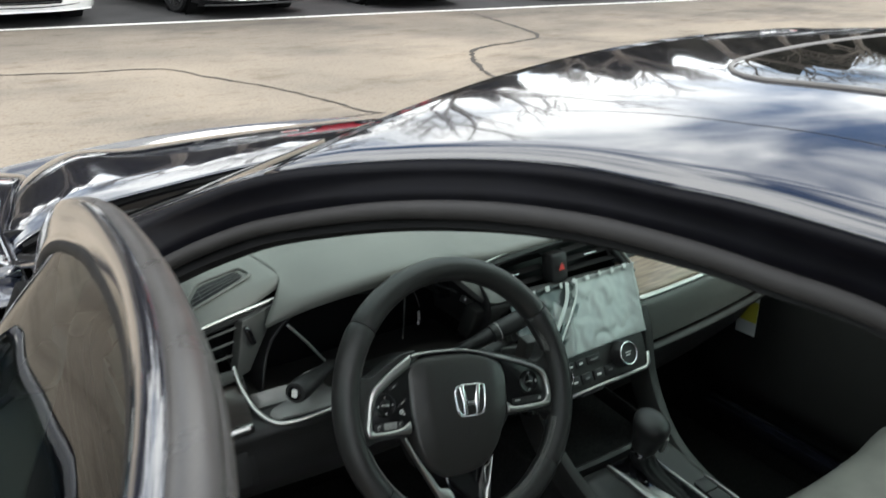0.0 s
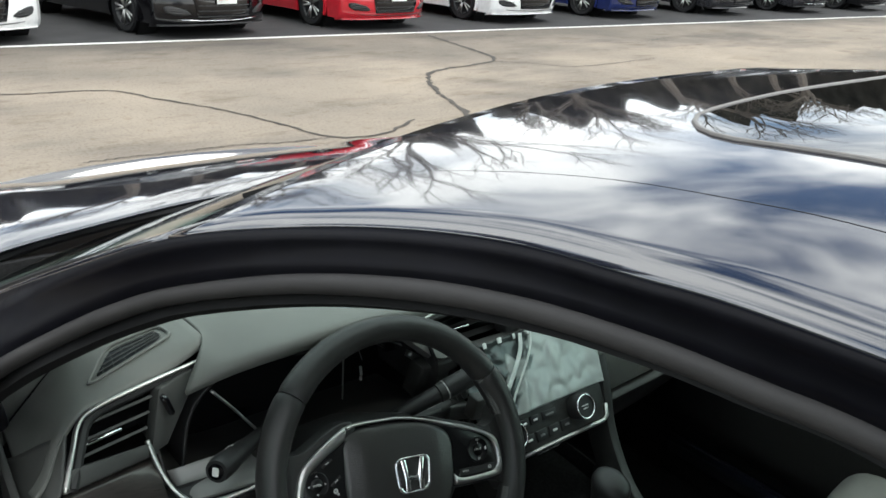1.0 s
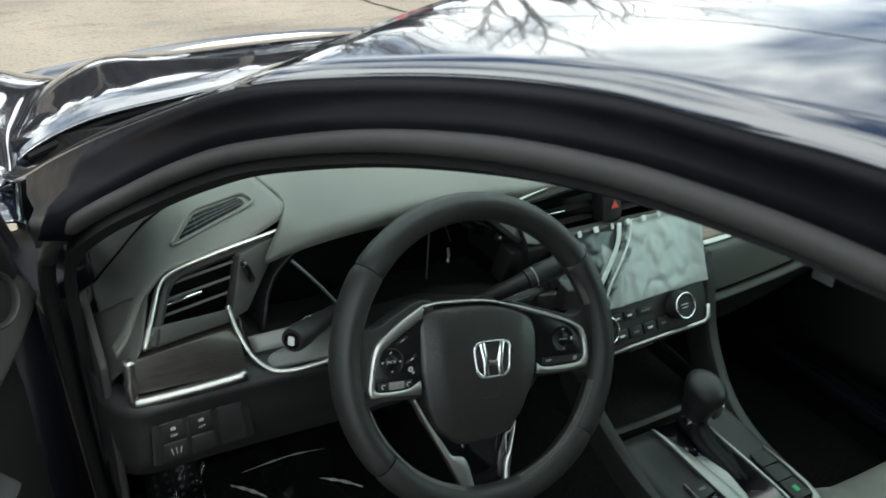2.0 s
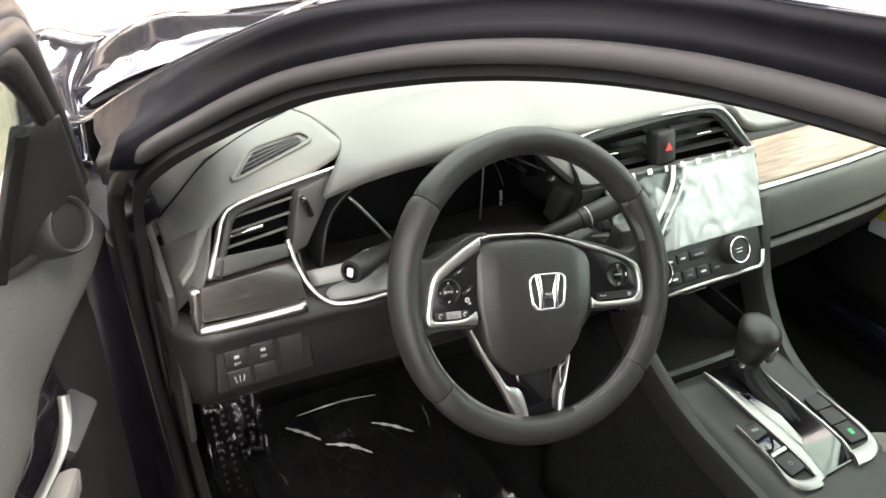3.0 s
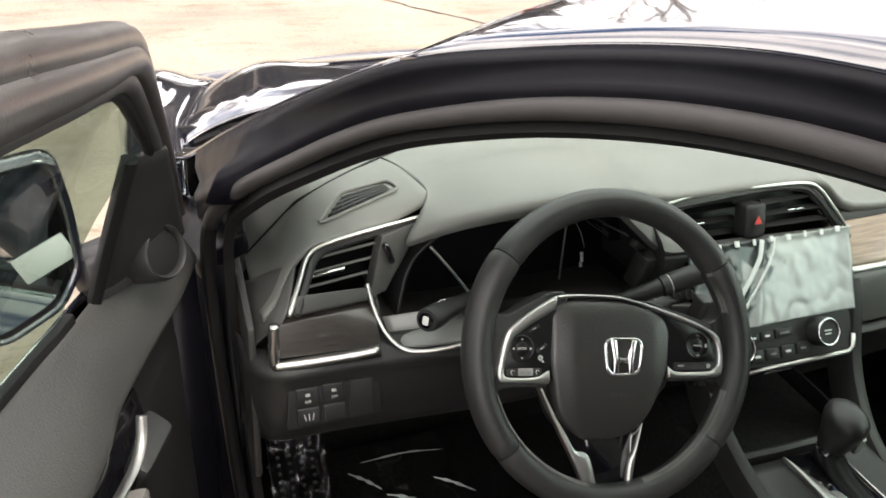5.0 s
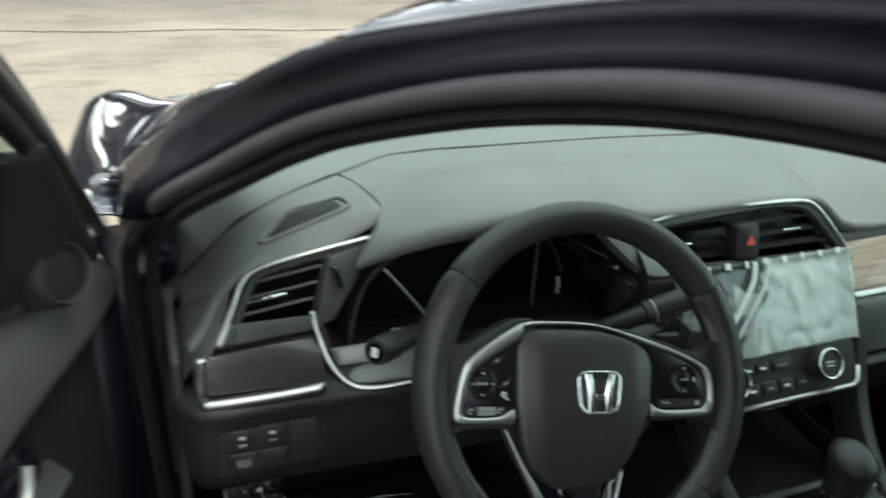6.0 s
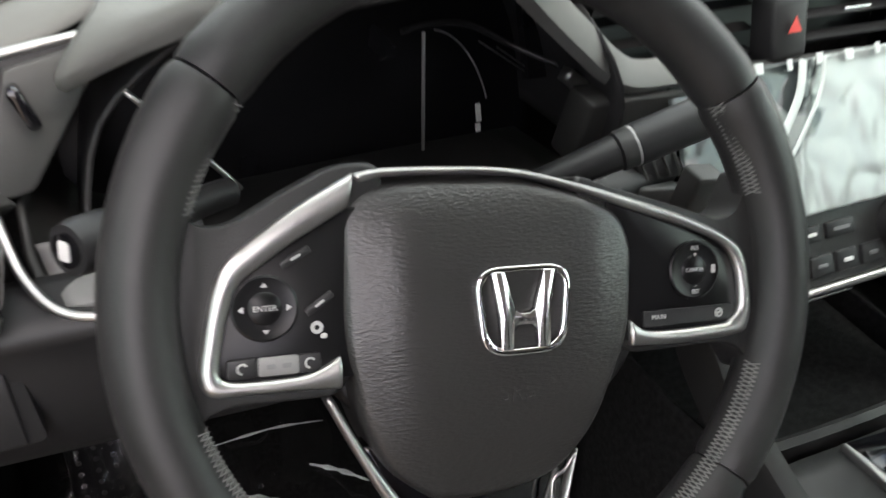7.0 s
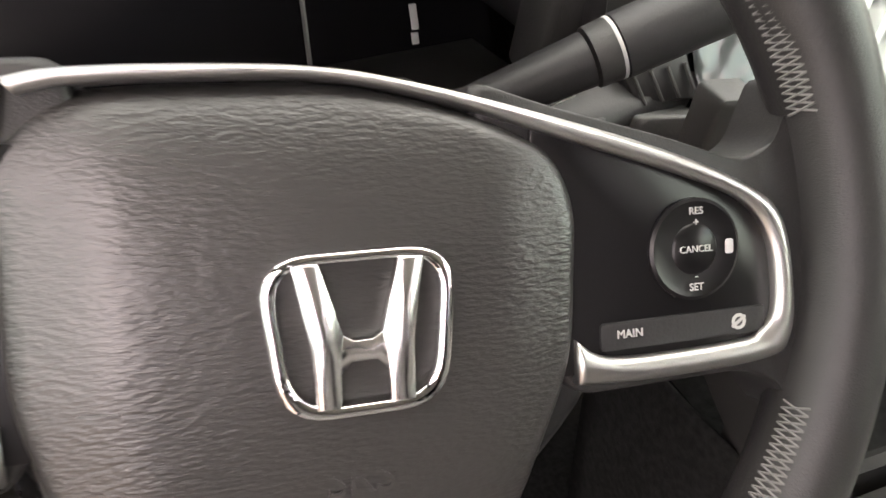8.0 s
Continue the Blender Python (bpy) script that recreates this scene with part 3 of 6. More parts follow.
for sx in (-1, 1):
    part("side_lining", slab((sx * 0.768, 0.75, 0.46), (sx * 0.768, -1.9, 0.40), (sx * 0.79, -1.9, 0.20), (sx * 0.79, 0.75, 0.20), 0.01), CARPET, car)
part("firewall", slab((-0.8, 0.72, 0.2), (0.8, 0.72, 0.2), (0.8, 0.84, 0.96), (-0.8, 0.84, 0.96), 0.02), CARPET, car)
part("rear_bulkhead", slab((-0.78, -1.85, 0.2), (0.78, -1.85, 0.2), (0.6, -1.92, 1.2), (-0.6, -1.92, 1.2), 0.02), CARPET, car)
part("headliner", grid([[p + V(0, 0, -0.02) for p in r[1:-1]] for r in rows[HEADER + 1:]]), HEADL, car, "grey fabric headliner", thick=0.004)
for sx in (-1, 1):
    part("a_pillar_trim", grid([[V(sx * abs(r[0].x), r[0].y, r[0].z) + V(-sx * 0.030, 0, -0.020), V(sx * abs(r[3].x), r[3].y, r[3].z) + V(-sx * 0.01, -0.005, -0.022), V(sx * abs(r[3].x), r[3].y, r[3].z) + V(sx * 0.03, -0.045, -0.04)] for r in rows[2:HEADER + 1]]), PLAST, car, "charcoal plastic windscreen pillar trim", thick=0.004)
wiper = thing("wiper", "black windscreen wiper resting at the glass base", "wiper", (0, 0.01, -0.024))
part("wiper_arm", sweep(spline([(-0.60, 0.70, 0.99), (-0.35, 0.84, 0.995), (-0.05, 0.885, 0.992)], 8), [(-0.009, -0.004), (0.009, -0.004), (0.007, 0.005), (-0.007, 0.005)]), BLACKRUB, wiper)
part("wiper_blade", sweep(spline([(-0.45, 0.775, 1.0), (-0.15, 0.862, 1.0), (0.2, 0.868, 0.998)], 8), [(-0.004, -0.006), (0.004, -0.006), (0.003, 0.006), (-0.003, 0.006)]), BLACKRUB, wiper)
copy_thing(wiper, pose(0.62, 0.01, -0.024, 0, 0, -4))


# ---------- dashboard ----------
dash = thing("dashboard", "charcoal soft-touch dashboard with satin silver accents", "dashboard", (0, 0.3, 0.9))
dash_inv = Matrix.Translation((0, -0.3, -0.9))


def dpart(name, bm, mat, label="", **k):
    bm.transform(dash_inv)
    return part(name, bm, mat, dash, label, **k)


# driver-side corner pad with the demister slot
YF_X = (-0.75, -0.66, -0.60, -0.53, -0.50, -0.42, -0.33, 0.0, 0.27, 0.5, 0.75)
YF_Y = (0.30, 0.345, 0.375, 0.430, 0.455, 0.520, 0.565, 0.570, 0.55, 0.50, 0.42)
YF_Z = (0.945, 1.006, 1.020, 1.020, 1.016, 1.012, 1.000, 0.993, 0.988, 0.975, 0.945)


def back_edge(x):
    """The rear line of the pads: y and z at x."""
    return float(np.interp(x, YF_X, YF_Y)), float(np.interp(x, YF_X, YF_Z))


corner = []
for x, ym, zm, yf, zf in ((-0.512, 0.268, 1.034, 0.243, 1.020), (-0.56, 0.268, 1.029, 0.237, 1.014), (-0.60, 0.268, 1.022, 0.232, 1.009), (-0.64, 0.264, 1.014, 0.224, 1.004), (-0.672, 0.258, 1.005, 0.216, 0.999), (-0.700, 0.240, 0.985, 0.194, 0.982), (-0.722, 0.225, 0.955, 0.165, 0.962), (-0.738, 0.22, 0.93, 0.160, 0.945)):
    yb, zb = back_edge(x)
    corner.append([(x, yb + 0.002, zb - 0.012), (x, yb, zb - 0.002), (x, yb - 0.010, zb), (x, (yb + ym) / 2, (zb + zm) / 2 + 0.003), (x, ym, zm), (x, yf + 0.004, zf + 0.004), (x, yf, zf - 0.003)])
corner[0] = [(-0.5135, 0.457, 1.004), (-0.5135, 0.455, 1.014), (-0.5125, 0.445, 1.016), (-0.5095, 0.360, 1.034), (-0.5065, 0.268, 1.041), (-0.5065, 0.247, 1.039), (-0.507, 0.243, 1.030)]
corner_bm = loft(corner, 4, 4)
corner_tree = BVHTree.FromBMesh(corner_bm)
dpart("corner_pad", corner_bm, SOFT, "soft grey corner pad with a demister slot", thick=0.003)
side = [[(-0.690, 0.200, 0.989), (-0.712, 0.215, 0.978), (-0.732, 0.235, 0.960), (-0.746, 0.262, 0.942)],
        [(-0.700, 0.172, 0.974), (-0.722, 0.180, 0.962), (-0.741, 0.205, 0.940), (-0.752, 0.240, 0.915)],
        [(-0.714, 0.143, 0.954), (-0.730, 0.150, 0.945), (-0.746, 0.180, 0.920), (-0.755, 0.215, 0.895)],
        [(-0.728, 0.150, 0.935), (-0.738, 0.155, 0.925), (-0.750, 0.175, 0.900), (-0.757, 0.205, 0.870)]]
dpart("corner_side", loft(side, 4, 4), PLASTL, "rounded soft corner beside the vent", thick=0.004)
# main top pad with the brow over the instruments
top = [[(-0.513, 0.457, 1.000), (-0.513, 0.455, 1.012), (-0.512, 0.443, 1.016), (-0.508, 0.360, 1.033), (-0.505, 0.262, 1.041), (-0.522, 0.224, 1.031), (-0.550, 0.199, 1.004), (-0.548, 0.206, 0.992)]]
for x, xl, y, z, ym, zm in ((-0.47, -0.500, 0.176, 1.031, 0.40, 1.052), (-0.42, -0.445, 0.147, 1.053, 0.38, 1.064), (-0.35, -0.36, 0.128, 1.067, 0.38, 1.070), (-0.28, -0.28, 0.135, 1.060, 0.38, 1.066), (-0.22, -0.22, 0.175, 1.036, 0.40, 1.055),
                            (-0.14, -0.14, 0.205, 1.014, 0.42, 1.040), (0.0, 0.0, 0.218, 1.008, 0.42, 1.034), (0.10, 0.10, 0.228, 1.001, 0.42, 1.030), (0.16, 0.16, 0.240, 0.985, 0.42, 1.026), (0.22, 0.22, 0.230, 0.945, 0.42, 1.02), (0.40, 0.40, 0.235, 0.938, 0.42, 1.01), (0.60, 0.60, 0.25, 0.93, 0.42, 1.0), (0.75, 0.75, 0.28, 0.92, 0.42, 0.975)):
    yb, zb = back_edge(x)
    top.append([(x, yb + 0.002, zb - 0.014), (x, yb, zb - 0.003), (x, yb - 0.012, zb), (x, (yb * 2 + y) / 3, (zb * 2 + zm) / 3), ((x + xl) / 2, (yb + 2 * y) / 3 + 0.01, (zm * 2 + z) / 3), (xl, y + 0.022, z + 0.006), (xl, y, z), (xl, y + 0.004, z - 0.014)])
dpart("top_pad", loft(top, 4, 5), SOFT, "soft grey dash top with a brow over the instruments", thick=0.004)
# Black beads along the panel gaps stand in for the shade inside them
gap_line = [V(x, back_edge(x)[0] + 0.002, back_edge(x)[1] - 0.0005) for x in np.linspace(-0.735, 0.74, 60)]
dpart("panel_gap_shade", sweep(gap_line, circle(0.0026, 8)), FACE_AND_SHADE, "black bead for the shade between dash top and defroster strip")
dpart("panel_gap_shade", sweep(spline([(-0.5115, 0.450, 1.017), (-0.5085, 0.36, 1.0345), (-0.506, 0.262, 1.0415), (-0.506, 0.243, 1.036)], 6), circle(0.0013, 6)), FACE_AND_SHADE, "black bead for the shade in the seam beside the corner pad")
defr = []
for x in (-0.755, -0.70, -0.64, -0.58, -0.53, -0.48, -0.42, -0.33, -0.15, 0.0, 0.2, 0.4, 0.58, 0.755):
    yb, zb = back_edge(x)
    ye = 0.900 - 0.245 * (x / 0.755) ** 2
    defr.append([(x, yb + 0.003, zb - 0.022), (x, yb + 0.006, zb - 0.010), (x, yb + 0.03, zb - 0.006), (x, yb * 0.55 + ye * 0.45, zb * 0.5 + 0.492), (x, ye - 0.03, 0.982), (x, ye, 0.970)])
dpart("defroster_panel", loft(defr, 3, 4), SOFT, "grey defroster strip below the windscreen", thick=0.003)
for k in range(9):
    x0 = -0.46 + 0.115 * k
    pts = [V(x, 0.735 - 0.14 * (x / 0.74) ** 2, 0.9895 + 0.010 * max(0, -x - 0.2)) for x in np.linspace(x0, x0 + 0.10, 6)]
    dpart("defroster_slot", sweep(pts, [(-0.0022, -0.003), (0.0022, -0.003), (0.0022, 0.0012), (-0.0022, 0.0012)]), DARK)

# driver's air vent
# Cavity wall near black, the shade of the vent's depth put into its colour
dpart("vent_cavity", merge(slab((-0.668, 0.275, 1.0), (-0.52, 0.285, 1.01), (-0.58, 0.26, 0.935), (-0.70, 0.24, 0.945), 0.01)), FACE_AND_SHADE)
dpart("vent_side_panel", slab((-0.578, 0.214, 1.006), (-0.515, 0.232, 1.012), (-0.578, 0.196, 0.936), (-0.602, 0.186, 0.936), 0.02, 0.003), PLASTL)
dpart("vent_sill", slab((-0.702, 0.158, 0.972), (-0.600, 0.188, 0.952), (-0.588, 0.190, 0.932), (-0.710, 0.142, 0.954), 0.05, 0.003), PLASTL)
dpart("vent_trim", sweep(spline([(-0.508, 0.238, 1.016), (-0.60, 0.226, 1.008), (-0.655, 0.216, 1.002), (-0.675, 0.205, 0.995), (-0.690, 0.178, 0.980), (-0.710, 0.142, 0.956)], 6), circle(0.0033, 8)), SILVER, "thin satin silver vent surround")
dpart("vent_border", sweep(spline([(-0.510, 0.240, 1.010), (-0.60, 0.228, 1.001), (-0.650, 0.219, 0.995), (-0.667, 0.208, 0.988), (-0.682, 0.181, 0.974), (-0.701, 0.148, 0.952)], 6), circle(0.006, 8)), DARK)
for k in range(3):
    f = (k + 0.7) / 3.2
    a, b = V(-0.668, 0.222, 0.993).lerp(V(-0.700, 0.168, 0.962), f), V(-0.580, 0.226, 1.004).lerp(V(-0.602, 0.200, 0.955), f)
    dpart("vent_slat", sweep([a, b], [(0.0005, -0.0009), (-0.003, -0.0007), (-0.003, 0.0007), (0.0005, 0.0009)], up=(0, -0.62, 0.78)), PLAST)
    if k == 1:
        dpart("vent_tab", box((0.044, 0.004, 0.0045), axes(a.lerp(b, 0.36) + V(0, -0.006, 0.0), b - a, (0, -0.3, 1)), 0.0015), CHROME, "small chrome vent tab")
dpart("vent_dial", box((0.008, 0.028, 0.012), axes((-0.572, 0.206, 0.985), (1, 0.1, 0.3), (0.45, 0.1, 1)), 0.003), GLOSS, "ridged vent thumb dial")
# demister slot on the corner pad: a black sheet for the shade of its opening
sl = [(-0.640, 0.258), (-0.605, 0.305), (-0.548, 0.312), (-0.545, 0.285)]


def pad_z(x, y):
    hit = corner_tree.ray_cast(V(x, y, 1.2), V(0, 0, -1))[0]
    return hit.z if hit else 1.02


slot_o = rounded(sl, 0.012)
dpart("demister_shade", grid([[V(x, y, pad_z(x, y) + 0.003) for x, y in slot_o], [V(-0.585 + (x + 0.585) * 0.06, 0.288 + (y - 0.288) * 0.06, pad_z(-0.585, 0.288) + 0.003) for x, y in slot_o]], False, True), FACE_AND_SHADE, "black sheet painting the shade of the demister opening")
dpart("demister_rim", sweep([V(x, y, pad_z(x, y) + 0.004) for x, y in rounded([(-0.652, 0.251), (-0.609, 0.313), (-0.540, 0.320), (-0.534, 0.280)], 0.014)], circle(0.0022, 6), True), SOFT)
for k in range(4):
    f = (k + 0.7) / 4.2
    a, b = V(-0.640, 0.258, 0).lerp(V(-0.605, 0.305, 0), f), V(-0.545, 0.285, 0).lerp(V(-0.548, 0.312, 0), f)
    dpart("demister_fin", sweep([V(p.x, p.y, pad_z(p.x, p.y) + 0.004) for p in (a, a.lerp(b, 0.5), b)], circle(0.0007, 6)), PLASTL)
for k in range(6):
    x = -0.628 + 0.015 * k
    y0, y1 = float(np.interp(x, (-0.64, -0.545), (0.258, 0.285))), float(np.interp(x, (-0.64, -0.605, -0.548), (0.258, 0.305, 0.312)))
    dpart("demister_fin", sweep([V(x, y0, pad_z(x, y0) + 0.003), V(x + 0.004, y1, pad_z(x + 0.004, y1) + 0.003)], circle(0.0005, 6)), PLAST)

# wood trim with silver edge, driver's side
dpart("wood_trim", slab((-0.727, 0.142, 0.946), (-0.597, 0.184, 0.926), (-0.603, 0.126, 0.903), (-0.727, 0.145, 0.897), 0.02, 0.002), WOOD, "dark grained wood-look trim")
dpart("silver_edge", sweep(spline([(-0.729, 0.139, 0.949), (-0.731, 0.139, 0.92), (-0.730, 0.141, 0.896), (-0.722, 0.138, 0.892), (-0.66, 0.129, 0.896), (-0.607, 0.121, 0.902)], 5), [(-0.006, -0.005), (0.006, -0.005), (0.0048, 0.005), (-0.0048, 0.005)]), SILVER, "satin silver trim edge")
lower = []
for x, dy in ((-0.765, 0.05), (-0.735, 0.0), (-0.65, -0.006), (-0.56, -0.012), (-0.45, -0.02), (-0.33, -0.02), (-0.20, 0.0), (-0.13, 0.02)):
    lower.append([(x, 0.17 + dy, 0.897), (x, 0.135 + dy, 0.885), (x, 0.138 + dy, 0.862), (x, 0.150 + dy, 0.80), (x, 0.20 + dy, 0.735), (x, 0.33, 0.66), (x, 0.45, 0.63)])
dpart("knee_panel", loft(lower, 4, 4), DARK, "charcoal knee panel below the wheel", thick=0.005)
dpart("dash_end", slab((-0.757, 0.30, 0.985), (-0.757, 0.16, 0.935), (-0.762, 0.17, 0.70), (-0.762, 0.46, 0.66), 0.01, 0.004), PLAST, "dark end panel of the dashboard")
dpart("dash_end", slab((0.757, 0.16, 0.935), (0.757, 0.30, 0.97), (0.762, 0.46, 0.66), (0.762, 0.17, 0.70), 0.01, 0.004), PLAST)
# switch block
SW = axes((-0.666, 0.1325, 0.832), (1, -0.02, 0.0), (0, 0.14, 1))
dpart("switch_bezel", prism(rounded([(-0.058, -0.028), (0.062, -0.026), (0.058, 0.034), (-0.052, 0.034)], 0.006), SW, 0.006, 0.002), DARK, "switch block bezel")
for name, x, y, w, h in (("stability_button", -0.030, 0.015, 0.028, 0.024), ("traction_button", 0.002, 0.016, 0.028, 0.024), ("lane_button", -0.030, -0.012, 0.028, 0.024), ("blank_button", 0.002, -0.012, 0.028, 0.024), ("blank_button", 0.036, 0.002, 0.030, 0.052)):
    dpart("switch_button", box((w, h, 0.006), SW @ Matrix.Translation((x, y, 0.006)), 0.0018), DARK)
for x, y in ((-0.030, 0.012), (0.002, 0.013)):
    words("OFF", 0.0046, dash_inv @ SW @ Matrix.Translation((x, y - 0.003, 0.0095)), "print", PODINK, dash)
    dpart("print", box((0.006, 0.004, 0.0004), SW @ Matrix.Translation((x, y + 0.006, 0.0095)), 0.001), PODINK)
for dx in (-0.005, 0.0, 0.005):
    dpart("print", box((0.0012, 0.009, 0.0004), SW @ Matrix.Translation((-0.030 + dx, -0.012, 0.0095)) @ Matrix.Rotation(-dx * 40, 4, "Z"), 0.0003), PODINK)

# instrument cluster
CL = axes((-0.375, 0.318, 0.915), (1, 0, 0), (0, 0.25, 1))
dpart("cluster_hood", loft([[(x, 0.34, z - 0.02), (x, 0.30, z - 0.012), (x, yf + 0.02, z - 0.012), (x, yf + 0.004, z - 0.014)] for x, z, yf in ((-0.56, 0.90, 0.20), (-0.535, 0.975, 0.215), (-0.47, 1.026, 0.207), (-0.42, 1.045, 0.154), (-0.35, 1.06, 0.126), (-0.28, 1.052, 0.14), (-0.225, 1.03, 0.18), (-0.195, 0.97, 0.15), (-0.19, 0.90, 0.16))], 4, 3), DARK, "black hood lining over the gauges", thick=0.004)
dpart("cluster_face", prism(rounded([(-0.20, -0.085), (0.19, -0.085), (0.185, 0.06), (0.10, 0.115), (-0.08, 0.115), (-0.19, 0.06)], 0.03), CL, 0.004), FACE_AND_SHADE, "black switched-off instrument display")
dpart("gauge_divider", sweep([V(-0.325, 0.200, 0.998), V(-0.327, 0.200, 0.912)], circle(0.0013, 6)), SATIN, "thin grey bar between the gauges")
for z, h in ((0.8965, 0.015), (0.883, 0.007)):
    dpart("gauge_mark", box((0.0042, h, 0.002), axes((-0.248, 0.274, z), (1, 0, 0), (0, 0.25, 1)), 0.0006), WHITEINK)
dpart("gauge_lens_edge", sweep(spline([(-0.318, 0.262, 0.978), (-0.296, 0.268, 0.979), (-0.261, 0.270, 0.974), (-0.222, 0.268, 0.952), (-0.190, 0.240, 0.938), (-0.182, 0.215, 0.930)], 6), circle(0.0024, 8)), DARK, "dark curved edge of the gauge lens")
# Glints on the gauge lens, drawn as two thin grey lines
for a, b in (((-0.252, 0.268, 0.960), (-0.206, 0.268, 0.926)), ((-0.236, 0.268, 0.953), (-0.197, 0.268, 0.923))):
    dpart("gauge_glint", sweep([V(*a), V(*b)], circle(0.0007, 6)), SATIN)
for sx, cx in ((1, 0.105), (-1, -0.135)):
    arc = [CL @ V(cx + sx * 0.05 * math.cos(a) - sx * 0.004, -0.045 + 0.085 * math.sin(a), 0.007) for a in np.linspace(0.25, 1.45, 12)]
    dpart("gauge_arc", sweep(arc, circle(0.0009, 6)), GREYINK)
dpart("cluster_spear", sweep(spline([(-0.516, 0.206, 0.986), (-0.488, 0.204, 0.950), (-0.458, 0.202, 0.908)], 5), circle(0.0022, 6)), SILVER, "thin silver cluster accent")
dpart("cluster_bezel", sweep(spline([(-0.213, 0.200, 0.952), (-0.198, 0.200, 0.939), (-0.187, 0.200, 0.925), (-0.178, 0.200, 0.910), (-0.168, 0.198, 0.885)], 6), [(-0.005, -0.006), (0.005, -0.006), (0.0045, 0.005), (0.0, 0.0065), (-0.0045, 0.005)], up=(0, -1, 0.3)), SILVER, "silver rim of the gauge hood")
# Brown strip put in for a reflection in the gloss panel, then the panel's edge
dpart("reflection_strip", slab((-0.164, 0.192, 0.921), (-0.108, 0.192, 0.921), (-0.106, 0.186, 0.906), (-0.154, 0.186, 0.905), 0.010, 0.002), WOODP, "short brown strip painting a reflection beside the gauges")
dpart("panel_edge", sweep([V(-0.182, 0.186, 0.932), V(-0.170, 0.185, 0.920), V(-0.156, 0.183, 0.903)], rrect(0.004, 0.008, 0.001, 2), up=(0, -1, 0)), SATIN)
dpart("column_bracket", box((0.026, 0.036, 0.020), axes((-0.141, 0.118, 0.878), (1, 0.0, -0.16), (0.25, -0.1, 1)), 0.003), PLASTL, "grey plastic block beside the column")
dpart("column_bracket", box((0.042, 0.024, 0.020), axes((-0.163, 0.140, 0.866), (1, 0.0, -0.2), (0.2, 0.1, 1)), 0.003), PLASTL, "grey plastic block beside the column")
dpart("column_panel", slab((-0.183, 0.146, 0.902), (-0.146, 0.146, 0.906), (-0.139, 0.140, 0.880), (-0.176, 0.140, 0.884), 0.012, 0.002), DARK, "dark ribbed panel behind the stalk")
for k in range(4):
    dpart("panel_rib", sweep([V(-0.178 + 0.010 * k, 0.1435, 0.900), V(-0.172 + 0.010 * k, 0.1385, 0.884)], circle(0.0010, 6)), PLASTL)
dpart("cluster_edge", sweep(spline([(-0.604, 0.192, 0.954), (-0.600, 0.176, 0.928), (-0.593, 0.152, 0.906), (-0.578, 0.130, 0.893), (-0.553, 0.119, 0.890), (-0.510, 0.110, 0.896), (-0.470, 0.104, 0.902)], 6), [(-0.0030, -0.002), (0.0030, -0.002), (0.0027, 0.002), (0.0, 0.003), (-0.0027, 0.002)], up=(0.3, -0.7, 0.6)), SILVER, "satin silver edge curving round the gauges")
BRUSHED = material("satin_grey_plastic", (0.20, 0.20, 0.195), 0.34, 0, 0.06, 30, spec=0.6)
sill_rows = []
for f in np.linspace(0, 1, 10):
    a, b, c = V(-0.574, 0.136, 0.892).lerp(V(-0.474, 0.110, 0.903), f), V(-0.582, 0.172, 0.890).lerp(V(-0.488, 0.150, 0.908), f), V(-0.586, 0.186, 0.906).lerp(V(-0.490, 0.166, 0.917), f)
    sill_rows.append(spline([a - V(0, 0.001, 0.003), a, a.lerp(b, 0.5) + V(0, 0, 0.003), b, c], 4))
dpart("cluster_sill", grid(sill_rows), BRUSHED, "satin grey ledge curving below the gauges", thick=0.004)
dpart("cluster_ledge", loft([[(-0.590, 0.20, 0.93), (-0.588, 0.24, 0.93), (-0.585, 0.32, 0.935)], [(-0.582, 0.155, 0.882), (-0.57, 0.23, 0.878), (-0.565, 0.32, 0.88)], [(-0.50, 0.122, 0.889), (-0.50, 0.22, 0.87), (-0.50, 0.32, 0.86)], [(-0.35, 0.11, 0.90), (-0.35, 0.22, 0.875), (-0.35, 0.32, 0.86)], [(-0.20, 0.13, 0.885), (-0.20, 0.22, 0.87), (-0.20, 0.32, 0.86)]], 4, 3), PLAST, "ledge below the gauges", thick=0.004)

# centre vents
dpart("centre_trim", sweep(spline([(-0.205, 0.190, 1.006), (-0.10, 0.212, 1.009), (0.02, 0.219, 1.004), (0.10, 0.223, 0.998), (0.130, 0.222, 0.985), (0.160, 0.216, 0.955), (0.195, 0.208, 0.915)], 6), circle(0.0035, 8)), SILVER, "satin silver line over the centre vents")
dpart("centre_border", sweep(spline([(-0.20, 0.200, 0.999), (0.02, 0.226, 0.997), (0.095, 0.230, 0.990), (0.122, 0.229, 0.978), (0.150, 0.222, 0.952), (0.180, 0.212, 0.918)], 6), circle(0.008, 8)), DARK)
# Back wall of the centre vents, blackened to hold the shade of the opening
dpart("centre_cavity", slab((-0.21, 0.285, 1.0), (0.16, 0.295, 0.995), (0.18, 0.27, 0.905), (-0.21, 0.26, 0.925), 0.01), FACE_AND_SHADE)
dpart("centre_sill", slab((-0.215, 0.19, 0.948), (0.182, 0.205, 0.926), (0.185, 0.185, 0.915), (-0.21, 0.165, 0.940), 0.06, 0.004), PLAST)
BLADE = material("grey_blade_plastic", (0.115, 0.116, 0.110), 0.45, 0, 0.08, 12, grain=0.3, grain_scale=1200, spec=0.45)
